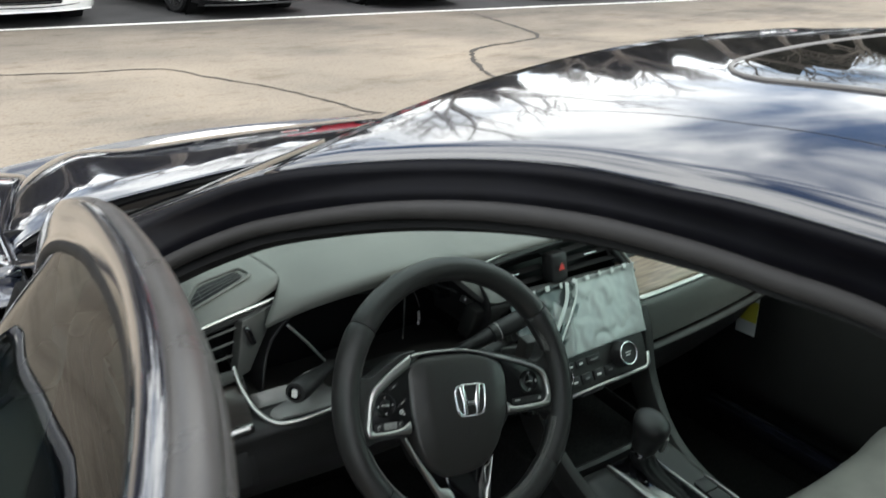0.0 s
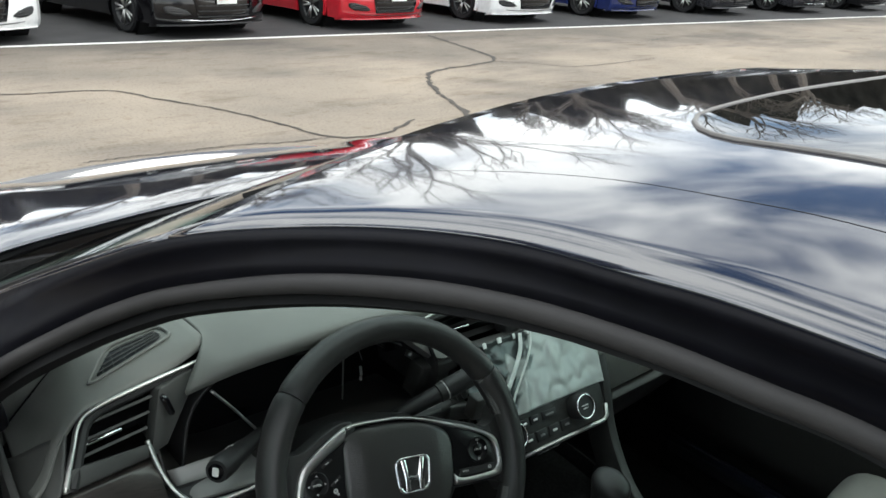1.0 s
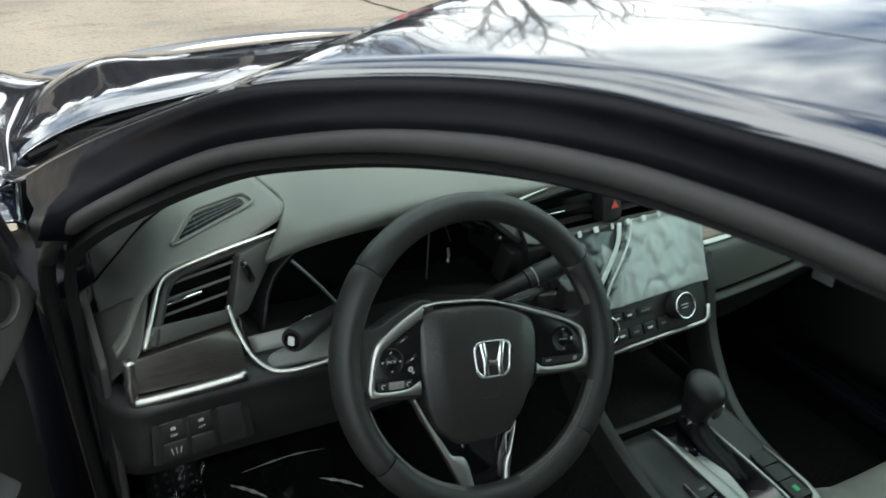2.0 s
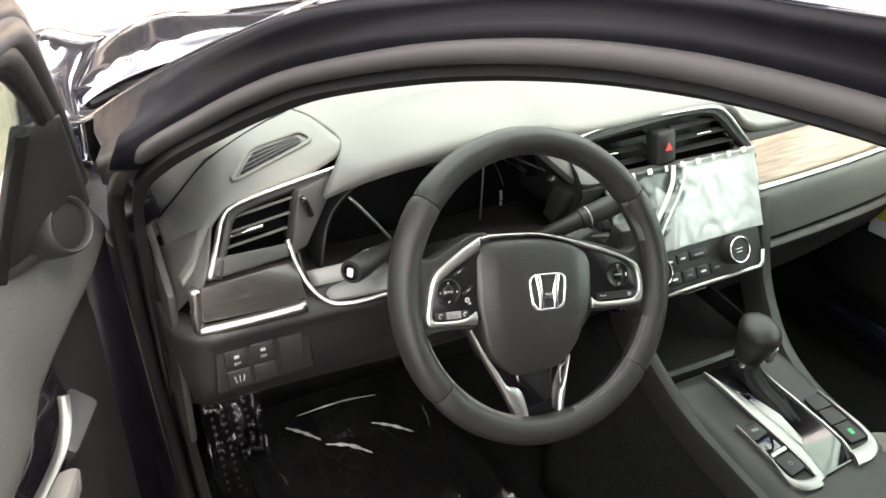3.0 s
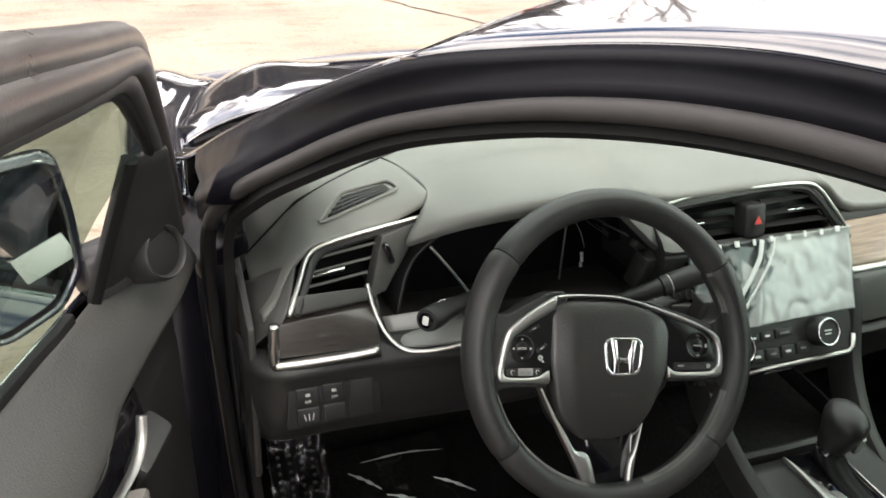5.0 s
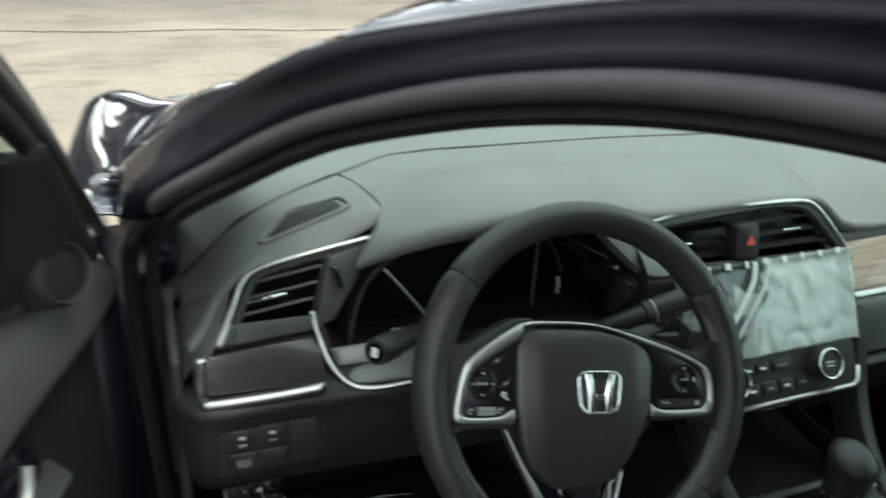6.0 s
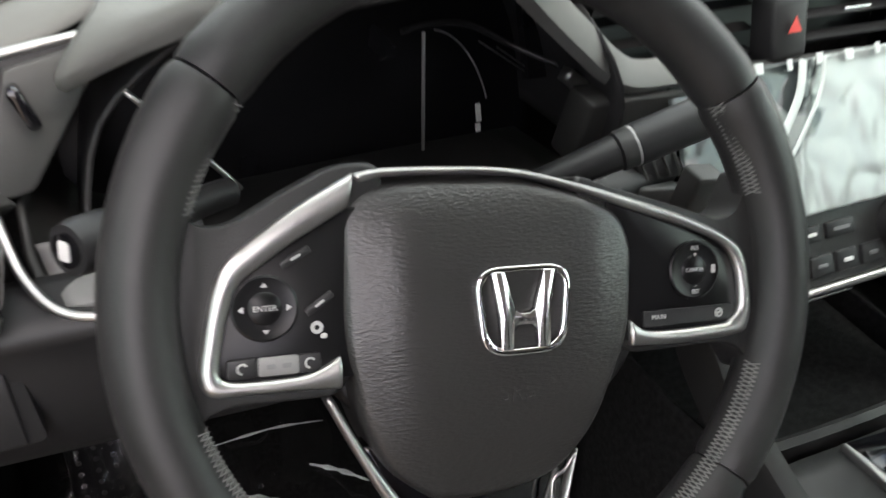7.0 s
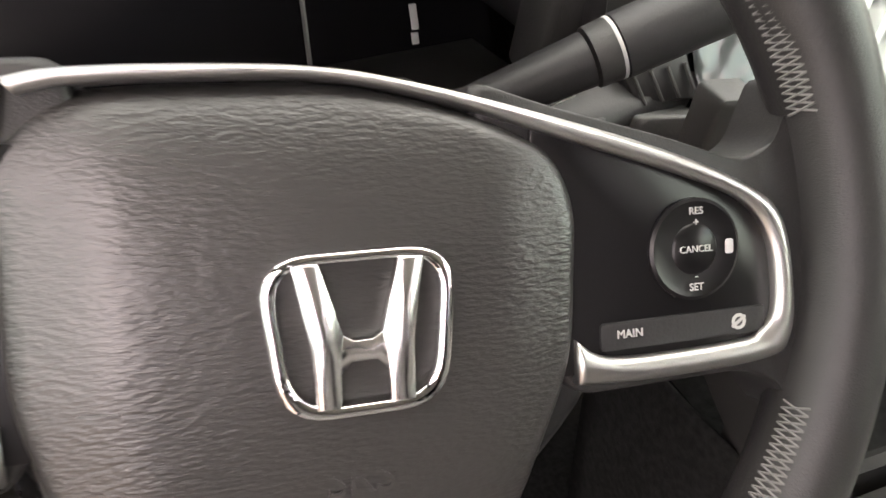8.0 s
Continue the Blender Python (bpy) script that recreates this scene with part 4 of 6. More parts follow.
dpart("cluster_blade", sweep(spline([(-0.276, 0.160, 1.040), (-0.254, 0.168, 1.020), (-0.216, 0.172, 0.985), (-0.192, 0.174, 0.964), (-0.168, 0.176, 0.952), (-0.120, 0.180, 0.948)], 6), [(-0.012, -0.006), (0.012, -0.006), (0.0105, 0.005), (0.0, 0.007), (-0.0105, 0.005)], up=(0, -0.8, 0.6)), BLADE, "grey blade between gauges and vents")
for k in range(3):
    f = (k + 0.6) / 3.2
    for x0, x1 in ((-0.20, -0.022), (0.012, 0.135 + 0.03 * f)):
        a, b = V(x0, 0.222 - 0.012 * f, 0.992 - 0.056 * f), V(x1, 0.242 - 0.02 * f, 0.986 - 0.06 * f)
        dpart("vent_slat", sweep([a, b], [(-0.0005, -0.0011), (0.012, -0.0006), (0.012, 0.0006), (-0.0005, 0.0011)], up=(0, -0.2, 1)), BLACKRUB)
for x, y, z in ((0.086, 0.216, 0.960), (-0.11, 0.203, 0.966)):
    dpart("vent_tab", box((0.034, 0.004, 0.004), axes((x, y, z), (1, 0.08, -0.05), (0, -0.2, 1)), 0.0015), CHROME, "small chrome vent tab")
HZ = axes((-0.007, 0.206, 0.962), (1, 0, 0), (0, 0.22, 1))
dpart("hazard_button", box((0.036, 0.052, 0.026), HZ @ Matrix.Translation((0, -0.004, -0.002)), 0.005), DARK, "hazard warning button with a red triangle")
dpart("print", prism([(-0.007, -0.007), (0.007, -0.007), (0, 0.006)], HZ @ Matrix.Translation((0, 0, 0.0152)), 0.0005), REDINK)

# screen and climate panel
SC = axes((0.002, 0.152, 0.882), (1, 0, 0), (0, 0.54, 1))
dpart("console_face", prism(rounded([(-0.150, -0.135), (0.148, -0.135), (0.160, 0.062), (-0.155, 0.062)], 0.012), SC @ Matrix.Translation((0, 0, -0.02)), 0.016, 0.004), GLOSS, "gloss black centre stack face")
dpart("screen_glass", prism(rounded([(-0.138, -0.060), (0.140, -0.060), (0.146, 0.060), (-0.140, 0.060)], 0.006), SC @ Matrix.Translation((0, 0, -0.004)), 0.005, 0.001), TINT, "dark switched-off touch screen")
# Pale-to-dark film colour paints in the windscreen's reflection along a slanted edge
FILM = material("crinkled_film_reflection", (0.40, 0.435, 0.42), 0.16, 0, 0.15, 16, spec=0.7, base2=(0.05, 0.06, 0.06), rough_var=0.06)
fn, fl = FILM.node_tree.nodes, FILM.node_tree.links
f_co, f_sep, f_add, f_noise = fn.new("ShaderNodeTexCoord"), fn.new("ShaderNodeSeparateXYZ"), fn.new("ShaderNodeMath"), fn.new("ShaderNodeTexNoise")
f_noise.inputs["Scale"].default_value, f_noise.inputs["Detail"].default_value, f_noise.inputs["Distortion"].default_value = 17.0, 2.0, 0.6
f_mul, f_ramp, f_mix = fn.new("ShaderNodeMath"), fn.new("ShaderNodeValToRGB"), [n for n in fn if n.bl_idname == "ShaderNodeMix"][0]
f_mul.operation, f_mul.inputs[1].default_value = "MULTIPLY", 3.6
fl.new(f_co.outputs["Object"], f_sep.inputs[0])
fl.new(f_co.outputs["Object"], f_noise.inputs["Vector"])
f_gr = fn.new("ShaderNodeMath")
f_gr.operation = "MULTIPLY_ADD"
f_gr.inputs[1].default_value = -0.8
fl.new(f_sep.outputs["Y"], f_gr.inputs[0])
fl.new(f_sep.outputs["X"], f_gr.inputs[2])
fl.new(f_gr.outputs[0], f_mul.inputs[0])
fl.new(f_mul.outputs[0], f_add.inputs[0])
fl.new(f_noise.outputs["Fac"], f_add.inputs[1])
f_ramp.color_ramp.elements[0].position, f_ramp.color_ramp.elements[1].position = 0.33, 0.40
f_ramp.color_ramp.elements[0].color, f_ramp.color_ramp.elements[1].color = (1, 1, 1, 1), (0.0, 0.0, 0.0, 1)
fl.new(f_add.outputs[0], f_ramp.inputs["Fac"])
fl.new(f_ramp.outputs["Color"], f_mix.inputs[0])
film = thing("screen_film", "crinkled milky protective film over the touch screen, reflections painted in", "film", SC @ Matrix.Translation((0.004, 0.0, 0.003)))
frows = []
for j in range(49):
    r = []
    for i in range(65):
        u, v = -1 + 2 * i / 64, -1 + 2 * j / 48
        x, y = u * (0.142 + 0.004 * v), v * 0.063
        h = 0.0035 * noise.noise(V(x * 28, y * 28, 0.3)) + 0.0015 * noise.noise(V(x * 90, y * 60, 2.3)) + 0.004 * math.exp(-((x + 0.03 - 0.25 * (y + 0.02)) / 0.006) ** 2)
        lift = 0.006 * max(0, u - 0.82) / 0.18 + 0.003 * max(0, v - 0.85) / 0.15
        r.append(V(x, y, 0.003 + abs(h) + lift))
    frows.append(r)
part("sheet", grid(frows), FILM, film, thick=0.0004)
# Milky colour of film folds and tabs, and of painted glints on the floor wrap
FOLD_GLINT = material("milky_fold_and_glint", (0.58, 0.62, 0.60), 0.25, 0, 0.1, 40, spec=0.6)
for dx, w in ((0.0, 0.0042), (0.022, 0.0022)):
    part("film_fold", sweep(spline([(-0.098 + dx, -0.060, 0.009), (-0.082 + dx, -0.030, 0.011), (-0.050 + dx, 0.005, 0.011), (-0.026 + dx, 0.036, 0.010), (-0.018 + dx, 0.062, 0.010)], 6), circle(w, 10, 0.0014), up=(0, 0, 1)), FOLD_GLINT, film, "raised milky fold in the film")
for k in range(9):
    part("film_tab", box((0.005 + 0.002 * (k % 3), 0.009, 0.0006), Matrix.Translation((-0.125 + 0.031 * k, 0.061 - 0.001 * (k % 2), 0.010)), 0.0002), FOLD_GLINT, film)
CP = SC @ Matrix.Translation((0, -0.092, -0.004))
dpart("climate_strip", prism(rounded([(-0.138, -0.032), (0.140, -0.032), (0.142, 0.028), (-0.140, 0.028)], 0.008), CP, 0.006, 0.002), PLAST, "climate control strip")
dpart("climate_trim", sweep([CP @ V(x, y, 0.008) for x, y in ((-0.138, -0.036), (0.128, -0.036), (0.137, -0.030), (0.140, -0.010))], [(-0.003, -0.0025), (0.003, -0.0025), (0.003, 0.0025), (-0.003, 0.0025)], up=(0, -0.5, 1)), SILVER, "bright silver strip under the climate controls")
for x in (-0.080, 0.075):
    K = CP @ Matrix.Translation((x, 0.004, 0.006))
    kn = dpart("climate_knob", lathe([(0.0225, 0), (0.0225, 0.020), (0.021, 0.023), (0.0195, 0.023), (0.018, 0.021), (0.002, 0.021)], K, 28), DARK, "round climate knob with a chrome ring")
    part("knob_ring", lathe([(0.0208, 0.0225), (0.0205, 0.0245), (0.0188, 0.0245), (0.0185, 0.0225)], dash_inv @ K, 28, False), CHROME, kn)
    part("knob_print", box((0.014, 0.0016, 0.0005), dash_inv @ K @ Matrix.Translation((0, 0.002, 0.0215)), 0.0003), WHITEINK, kn)
    part("knob_print", box((0.011, 0.0016, 0.0005), dash_inv @ K @ Matrix.Translation((0, -0.003, 0.0215)), 0.0003), WHITEINK, kn)
for k in range(4):
    dpart("climate_button", box((0.024, 0.018, 0.006), CP @ Matrix.Translation((-0.042 + 0.028 * k, -0.016, 0.006)), 0.002), DARK)
    dpart("print", box((0.010, 0.0035, 0.0004), CP @ Matrix.Translation((-0.042 + 0.028 * k, -0.016, 0.0095)), 0.001), GREYINK if k % 2 else WHITEINK)
for k, w in enumerate((0.020, 0.020, 0.032)):
    dpart("climate_button", box((w, 0.014, 0.006), CP @ Matrix.Translation((-0.045 + 0.024 * k + (0.008 if k == 2 else 0), 0.012, 0.006)), 0.002), DARK)
    dpart("print", box((0.009 if k < 2 else 0.018, 0.003, 0.0004), CP @ Matrix.Translation((-0.045 + 0.024 * k + (0.008 if k == 2 else 0), 0.012, 0.0095)), 0.001), WHITEINK if k < 2 else GREYINK)
# Cubby's back wall, its colour black for the shade of the hole
dpart("lower_recess", slab((-0.135, 0.200, 0.80), (0.150, 0.200, 0.80), (0.150, 0.235, 0.64), (-0.13, 0.235, 0.64), 0.02, 0.004), CARPET, "black recess below the climate panel")
dpart("port_print", box((0.05, 0.003, 0.001), axes((0.0, 0.091, 0.76), (1, 0, 0), (0, -0.4, 1)), 0.0003), GREYINK)
# passenger side
def ploft(name, rows_, mat, label, **k):
    return dpart(name, loft([[(x, y + 0.05 * ((x - 0.2) / 0.55) ** 2 * 1.0, z + 0.015 * (x - 0.2)) for y, z in rows_] for x in (0.162, 0.25, 0.40, 0.56, 0.745)], 4, 4), mat, label, **k)


ploft("passenger_recess", [(0.245, 0.935), (0.232, 0.928), (0.225, 0.915)], DARK, "", thick=0.004)
ploft("passenger_wood", [(0.220, 0.922), (0.192, 0.900), (0.160, 0.874)], WOODP, "brown grained wood-look trim", thick=0.006)
ploft("passenger_silver", [(0.161, 0.874), (0.154, 0.870), (0.157, 0.866)], SILVER, "satin silver line", thick=0.004)
ploft("passenger_pad", [(0.160, 0.866), (0.150, 0.855), (0.150, 0.82), (0.160, 0.775), (0.163, 0.76)], SOFT, "soft grey passenger pad", thick=0.005)
ploft("passenger_ledge", [(0.150, 0.762), (0.140, 0.757), (0.152, 0.745), (0.19, 0.74)], PLAST, "", thick=0.005)
ploft("glovebox", [(0.19, 0.745), (0.21, 0.70), (0.24, 0.62), (0.30, 0.55), (0.42, 0.52)], DARK, "black glovebox lid", thick=0.005)


# ---------- steering wheel ----------
TILT = radians(28.6)
U0, V0, W0 = V(1, 0, 0), V(0, math.sin(TILT), math.cos(TILT)), V(0, -math.cos(TILT), math.sin(TILT))
TURN = radians(-9.5)
WU, WV = U0 * math.cos(TURN) + V0 * math.sin(TURN), V0 * math.cos(TURN) - U0 * math.sin(TURN)
WC = V(-0.366, -0.0045, 0.936)
WM = axes(WC, WU, WV)
sw = thing("steering_wheel", "black leather steering wheel with satin silver spokes", "steering wheel", WM)
RIM_R = 0.1690


def rim_profile(a, grow):
    """The rim's section at an angle in degrees: fuller at the thumb grips."""
    grip = sum(math.exp(-(((a - c + 180) % 360 - 180) / 13.0) ** 2) for c in (33, 147))
    rr, rz = 0.0168 + grow + 0.0012 * grip, 0.0185 + grow + 0.0015 * grip
    return [(rr * math.cos(b), rz * math.sin(b)) for b in np.linspace(0, 2 * math.pi, 18, endpoint=False)]


def rim_arc(a0, a1, grow, n=40):
    """A stretch of the rim; its ends tuck in at the seams."""
    out = []
    for i, a in enumerate(np.linspace(a0, a1, n)):
        tuck = -0.0012 if i in (0, n - 1) else 0.0
        c, s = math.cos(radians(a)), math.sin(radians(a))
        out.append([V((RIM_R + x) * c, (RIM_R + x) * s, z) for x, z in rim_profile(a, grow + tuck)])
    return capped(grid(out, False, True))


for a0, a1 in ((36.5, 143.3), (143.8, 219.6), (220.1, 319.6), (320.1, 396.0)):
    part("rim_leather", rim_arc(a0, a1, 0.0, 44), LEATHER, sw)
part("rim_core", sweep([V(RIM_R * math.cos(a), RIM_R * math.sin(a), 0) for a in np.linspace(0, 2 * math.pi, 96, endpoint=False)], circle(0.0150, 12), True), BLACKRUB, sw)


def stitch_row(a0, a1, n):
    bms = []
    for k in range(n):
        a = radians(a0 + (a1 - a0) * k / (n - 1))
        for s in (-1, 1):
            c = V((RIM_R - 0.0158) * math.cos(a), (RIM_R - 0.0158) * math.sin(a), 0.0075)
            rad, tan = V(math.cos(a), math.sin(a), 0), V(-math.sin(a), math.cos(a), 0)
            bms.append(sweep([c + tan * s * 0.0013 - rad * 0.0016 + V(0, 0, -0.0042), c - rad * 0.0002 + V(0, 0, 0.0003), c - tan * s * 0.0013 + rad * 0.0022 + V(0, 0, 0.0040)], circle(0.00042, 4), up=tuple(rad)))
    return merge(*bms)


for a0, a1, n in ((17, 36, 22), (284, 341, 62), (199, 256, 62), (144, 163, 22)):
    tagged(part("rim_stitching", stitch_row(a0, a1, n), STITCH, sw, "grey cross stitching along the inner rim"), kind="stuff")


def band(outer, inner, z0, depth, n=6, crown=0.0012):
    """An open moulding between two lines of as many points, with a rounded top."""
    a, b = spline([(x, y, 0) for x, y in outer], n), spline([(x, y, 0) for x, y in inner], n)
    out = []
    for p, q in zip(a, b):
        out.append([p.lerp(q, f) + V(0, 0, z0 + z) for f, z in ((0, 0), (0, depth - 0.0012), (0.08, depth - 0.0003), (0.3, depth + crown * 0.8), (0.5, depth + crown), (0.7, depth + crown * 0.8), (0.92, depth - 0.0003), (1, depth - 0.0012), (1, 0))])
    return capped(grid(out, False, True))


# airbag cover: a raised middle between two soft creases
hub_o = rounded([(-0.0815, 0.044), (-0.0720, 0.0565), (-0.045, 0.0590), (0.0078, 0.0580), (0.038, 0.0495), (0.0655, 0.0370), (0.0720, 0.0215), (0.0690, -0.025), (0.0500, -0.073), (0.0290, -0.098), (0.0, -0.105), (-0.035, -0.105), (-0.0620, -0.0840), (-0.0740, -0.0588), (-0.0825, -0.0161)], 0.012, 4)


def cover_height(x, y):
    """The airbag cover's face above the wheel's plane."""
    left = x + 0.0545 - 0.16 * max(0.0, -0.018 - y)
    right = 0.0475 - x - 0.10 * max(0.0, -0.018 - y)
    soft = lambda d: 0.5 * (d - math.sqrt(d * d + 0.000012))
    return 0.0122 + 0.26 * soft(left) + 0.20 * soft(right) - 2.2 * max(0.0, y) ** 2 - 150 * max(0.0, y - 0.030) ** 3 - 1.7 * max(0.0, -y - 0.005) ** 2


hub_rows = []
for f, drop in ((1.0, 0.045), (1.0, 0.010), (0.993, 0.0052), (0.98, 0.0022), (0.962, 0.0006), (0.94, 0.0), (0.90, 0), (0.85, 0), (0.79, 0), (0.73, 0), (0.67, 0), (0.60, 0), (0.52, 0), (0.43, 0), (0.33, 0), (0.22, 0), (0.11, 0), (0.01, 0)):
    hub_rows.append([V(x * f - 0.004 * (1 - f), y * f - 0.02 * (1 - f), cover_height(x * f - 0.004 * (1 - f), y * f - 0.02 * (1 - f)) - drop) for x, y in hub_o])
cover_bm = capped(grid(hub_rows, False, True))
cover_tree = BVHTree.FromBMesh(cover_bm)
part("airbag_cover", cover_bm, HUBMAT, sw, "grained black airbag cover with two soft creases")


def on_cover(x, y, lift=0.0):
    """A frame lying on the airbag cover at x, y."""
    hit, nrm = cover_tree.ray_cast(V(x, y, 0.05), V(0, 0, -1))[:2]
    return axes(hit + nrm * lift, V(1, 0, 0) - nrm * nrm.x, (0, 1, 0))


part("hub_back", prism(rounded([(-0.10, 0.055), (0.10, 0.045), (0.09, -0.04), (0.03, -0.10), (-0.03, -0.10), (-0.09, -0.04)], 0.02), Matrix.Translation((0, 0, -0.050)), 0.034, 0.008), DARK, sw)
SPOKE_L = [(-0.060, 0.0655), (-0.080, 0.0655), (-0.104, 0.0535), (-0.130, 0.0385), (-0.146, 0.0390), (-0.156, 0.056), (-0.166, 0.050), (-0.170, 0.0), (-0.165, -0.055), (-0.154, -0.060), (-0.145, -0.046), (-0.130, -0.0420), (-0.083, -0.0425), (-0.055, 0.01)]
SPOKE_R = [(0.040, 0.058), (0.065, 0.0495), (0.105, 0.0385), (0.130, 0.0300), (0.142, 0.0350), (0.153, 0.058), (0.164, 0.054), (0.169, 0.0), (0.164, -0.055), (0.152, -0.058), (0.143, -0.042), (0.130, -0.0375), (0.070, -0.0380), (0.050, 0.0)]
part("side_spoke", prism(rounded(SPOKE_L, 0.008), Matrix.Translation((0, 0, -0.026)), 0.0272, 0.004, 4), LEATHER, sw, "black leather flare from rim to switch pod")
part("side_spoke", prism(rounded(SPOKE_R, 0.008)[::-1], Matrix.Translation((0, 0, -0.026)), 0.0272, 0.004, 4), LEATHER, sw, "black leather flare from rim to switch pod")
part("switch_pod", prism(rounded([(-0.068, 0.045), (-0.081, 0.045), (-0.130, 0.018), (-0.140, -0.005), (-0.1415, -0.030), (-0.068, -0.034)], 0.006), Matrix.Translation((0, 0, -0.02)), 0.0225, 0.001), PODBLACK, sw, "satin black switch pod")
part("switch_pod", prism(rounded([(0.058, 0.046), (0.070, 0.042), (0.131, 0.020), (0.1415, 0.006), (0.1420, -0.025), (0.135, -0.029), (0.060, -0.031)], 0.006)[::-1], Matrix.Translation((0, 0, -0.02)), 0.0225, 0.001), PODBLACK, sw, "satin black switch pod")
part("pod_trim", band([(-0.0747, 0.0603), (-0.0865, 0.0540), (-0.1015, 0.0454), (-0.1210, 0.0322), (-0.1328, 0.0225), (-0.1395, 0.0085), (-0.1440, -0.0120), (-0.1460, -0.0262), (-0.1418, -0.0350), (-0.1285, -0.0362), (-0.1060, -0.0368), (-0.0835, -0.0378)],
                      [(-0.0775, 0.0450), (-0.0900, 0.0375), (-0.1040, 0.0295), (-0.1190, 0.0195), (-0.1275, 0.0125), (-0.1325, 0.0010), (-0.1360, -0.0140), (-0.1375, -0.0248), (-0.1345, -0.0290), (-0.1230, -0.0303), (-0.0985, -0.0295), (-0.0835, -0.0228)], -0.006, 0.0115), SILVER, sw, "satin silver frame of the switch pod")
part("pod_trim", band([(-0.0747, 0.0600), (-0.062, 0.0622), (-0.035, 0.0625), (-0.0015, 0.0612), (0.027, 0.0560), (0.0637, 0.0462), (0.1014, 0.0345), (0.1290, 0.0228), (0.1418, 0.0120), (0.1462, -0.009), (0.1455, -0.0260), (0.1365, -0.0328), (0.0975, -0.0342), (0.0700, -0.0330)],
                      [(-0.0715, 0.0560), (-0.060, 0.0582), (-0.035, 0.0588), (-0.0015, 0.0580), (0.030, 0.0518), (0.0690, 0.0390), (0.1030, 0.0282), (0.1270, 0.0180), (0.1368, 0.0050), (0.1390, -0.0160), (0.1345, -0.0235), (0.1250, -0.0262), (0.0830, -0.0262), (0.0700, -0.0195)], -0.006, 0.0118), SILVER, sw, "satin silver frame over the hub and round the switch pod")
part("lower_spoke_trim", band([(-0.0905, -0.0445), (-0.0760, -0.0735), (-0.0610, -0.1010), (-0.0500, -0.1210), (-0.0370, -0.1470), (-0.0245, -0.1700)], [(-0.0868, -0.0430), (-0.0715, -0.0720), (-0.0545, -0.0985), (-0.0440, -0.1140), (-0.0265, -0.1225), (-0.0150, -0.1680)], -0.014, 0.010), SILVER, sw, "satin silver blade on the lower spoke")
part("lower_spoke_trim", band([(0.0425, -0.0860), (0.0385, -0.1040), (0.0350, -0.1200), (0.0320, -0.1370), (0.0262, -0.1690)], [(0.0395, -0.0870), (0.0350, -0.1040), (0.0300, -0.1200), (0.0240, -0.1330), (0.0195, -0.1680)], -0.014, 0.010), SILVER, sw, "satin silver blade on the lower spoke")
part("spoke_hook", sweep(spline([(0.0400, -0.0885, -0.004), (0.0340, -0.0960, -0.004), (0.0270, -0.1010, -0.004), (0.0262, -0.1200, -0.004)], 4), circle(0.0012, 6)), SILVER, sw)
part("lower_spoke", prism(rounded([(-0.074, -0.070), (0.045, -0.082), (0.033, -0.130), (0.023, -0.168), (-0.020, -0.168), (-0.046, -0.122)], 0.006), Matrix.Translation((0, 0, -0.026)), 0.017, 0.003), GLOSS, sw, "gloss black lower spoke")
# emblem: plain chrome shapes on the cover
EM = on_cover(0.0048, -0.0072, 0.0) @ Matrix.Scale(1.01, 4)
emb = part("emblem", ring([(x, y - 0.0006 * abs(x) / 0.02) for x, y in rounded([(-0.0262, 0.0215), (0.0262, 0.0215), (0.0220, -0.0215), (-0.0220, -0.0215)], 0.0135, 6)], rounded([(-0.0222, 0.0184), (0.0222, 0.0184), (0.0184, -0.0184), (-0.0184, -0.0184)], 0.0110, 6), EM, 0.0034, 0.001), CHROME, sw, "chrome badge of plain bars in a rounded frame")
for s in (-1, 1):
    part("badge_bar", prism([(s * 0.0170, 0.0188), (s * 0.0104, 0.0188), (s * 0.0050, 0.0000), (s * 0.0060, -0.0068), (s * 0.0066, -0.0190), (s * 0.0128, -0.0190), (s * 0.0132, -0.0030)][::s], EM, 0.0038, 0.0009, 2), BADGE, emb)
part("badge_bar", prism([(-0.0062, 0.0006), (-0.0026, -0.0016), (0.0026, -0.0016), (0.0062, 0.0006), (0.0070, -0.0108), (0.0036, -0.0072), (-0.0036, -0.0072), (-0.0070, -0.0108)][::-1], EM, 0.0035, 0.0008, 2), BADGE, emb)
words("SRS", 0.0125, on_cover(0.003, -0.0488), "cover_print", HUBMAT, sw, 0.0005)
part("cover_print", box((0.010, 0.0010, 0.0006), on_cover(-0.0600, -0.0215), 0.0004), HUBMAT, sw, "small moulded mark")


def pod_dial(x, y, r, names):
    d = part("pod_dial", lathe([(r, 0), (r, 0.0014), (r * 0.93, 0.0020), (r * 0.82, 0.0014), (r * 0.50, 0.0012), (r * 0.46, 0.0018), (0.0005, 0.0021)], Matrix.Translation((x, y, 0.0022)), 28), PODBLACK, sw, "round gloss black thumb pad")
    for text, dx, dy, size in names:
        words(text, size, Matrix.Translation((x + dx * r, y + dy * r, 0.0044)), "pod_print", PODINK, d, 0.0002)
    return d


left = pod_dial(-0.1165, 0.0015, 0.0150, (("ENTER", 0, 0.0, 0.0036),))
for a in range(4):
    part("pod_print", prism([(-0.0015, 0), (0.0015, 0), (0, 0.0022)], Matrix.Translation((-0.1165, 0.0015, 0.0042)) @ Matrix.Rotation(a * math.pi / 2, 4, "Z") @ Matrix.Translation((0, 0.0095, 0)), 0.0003), PODINK, left)
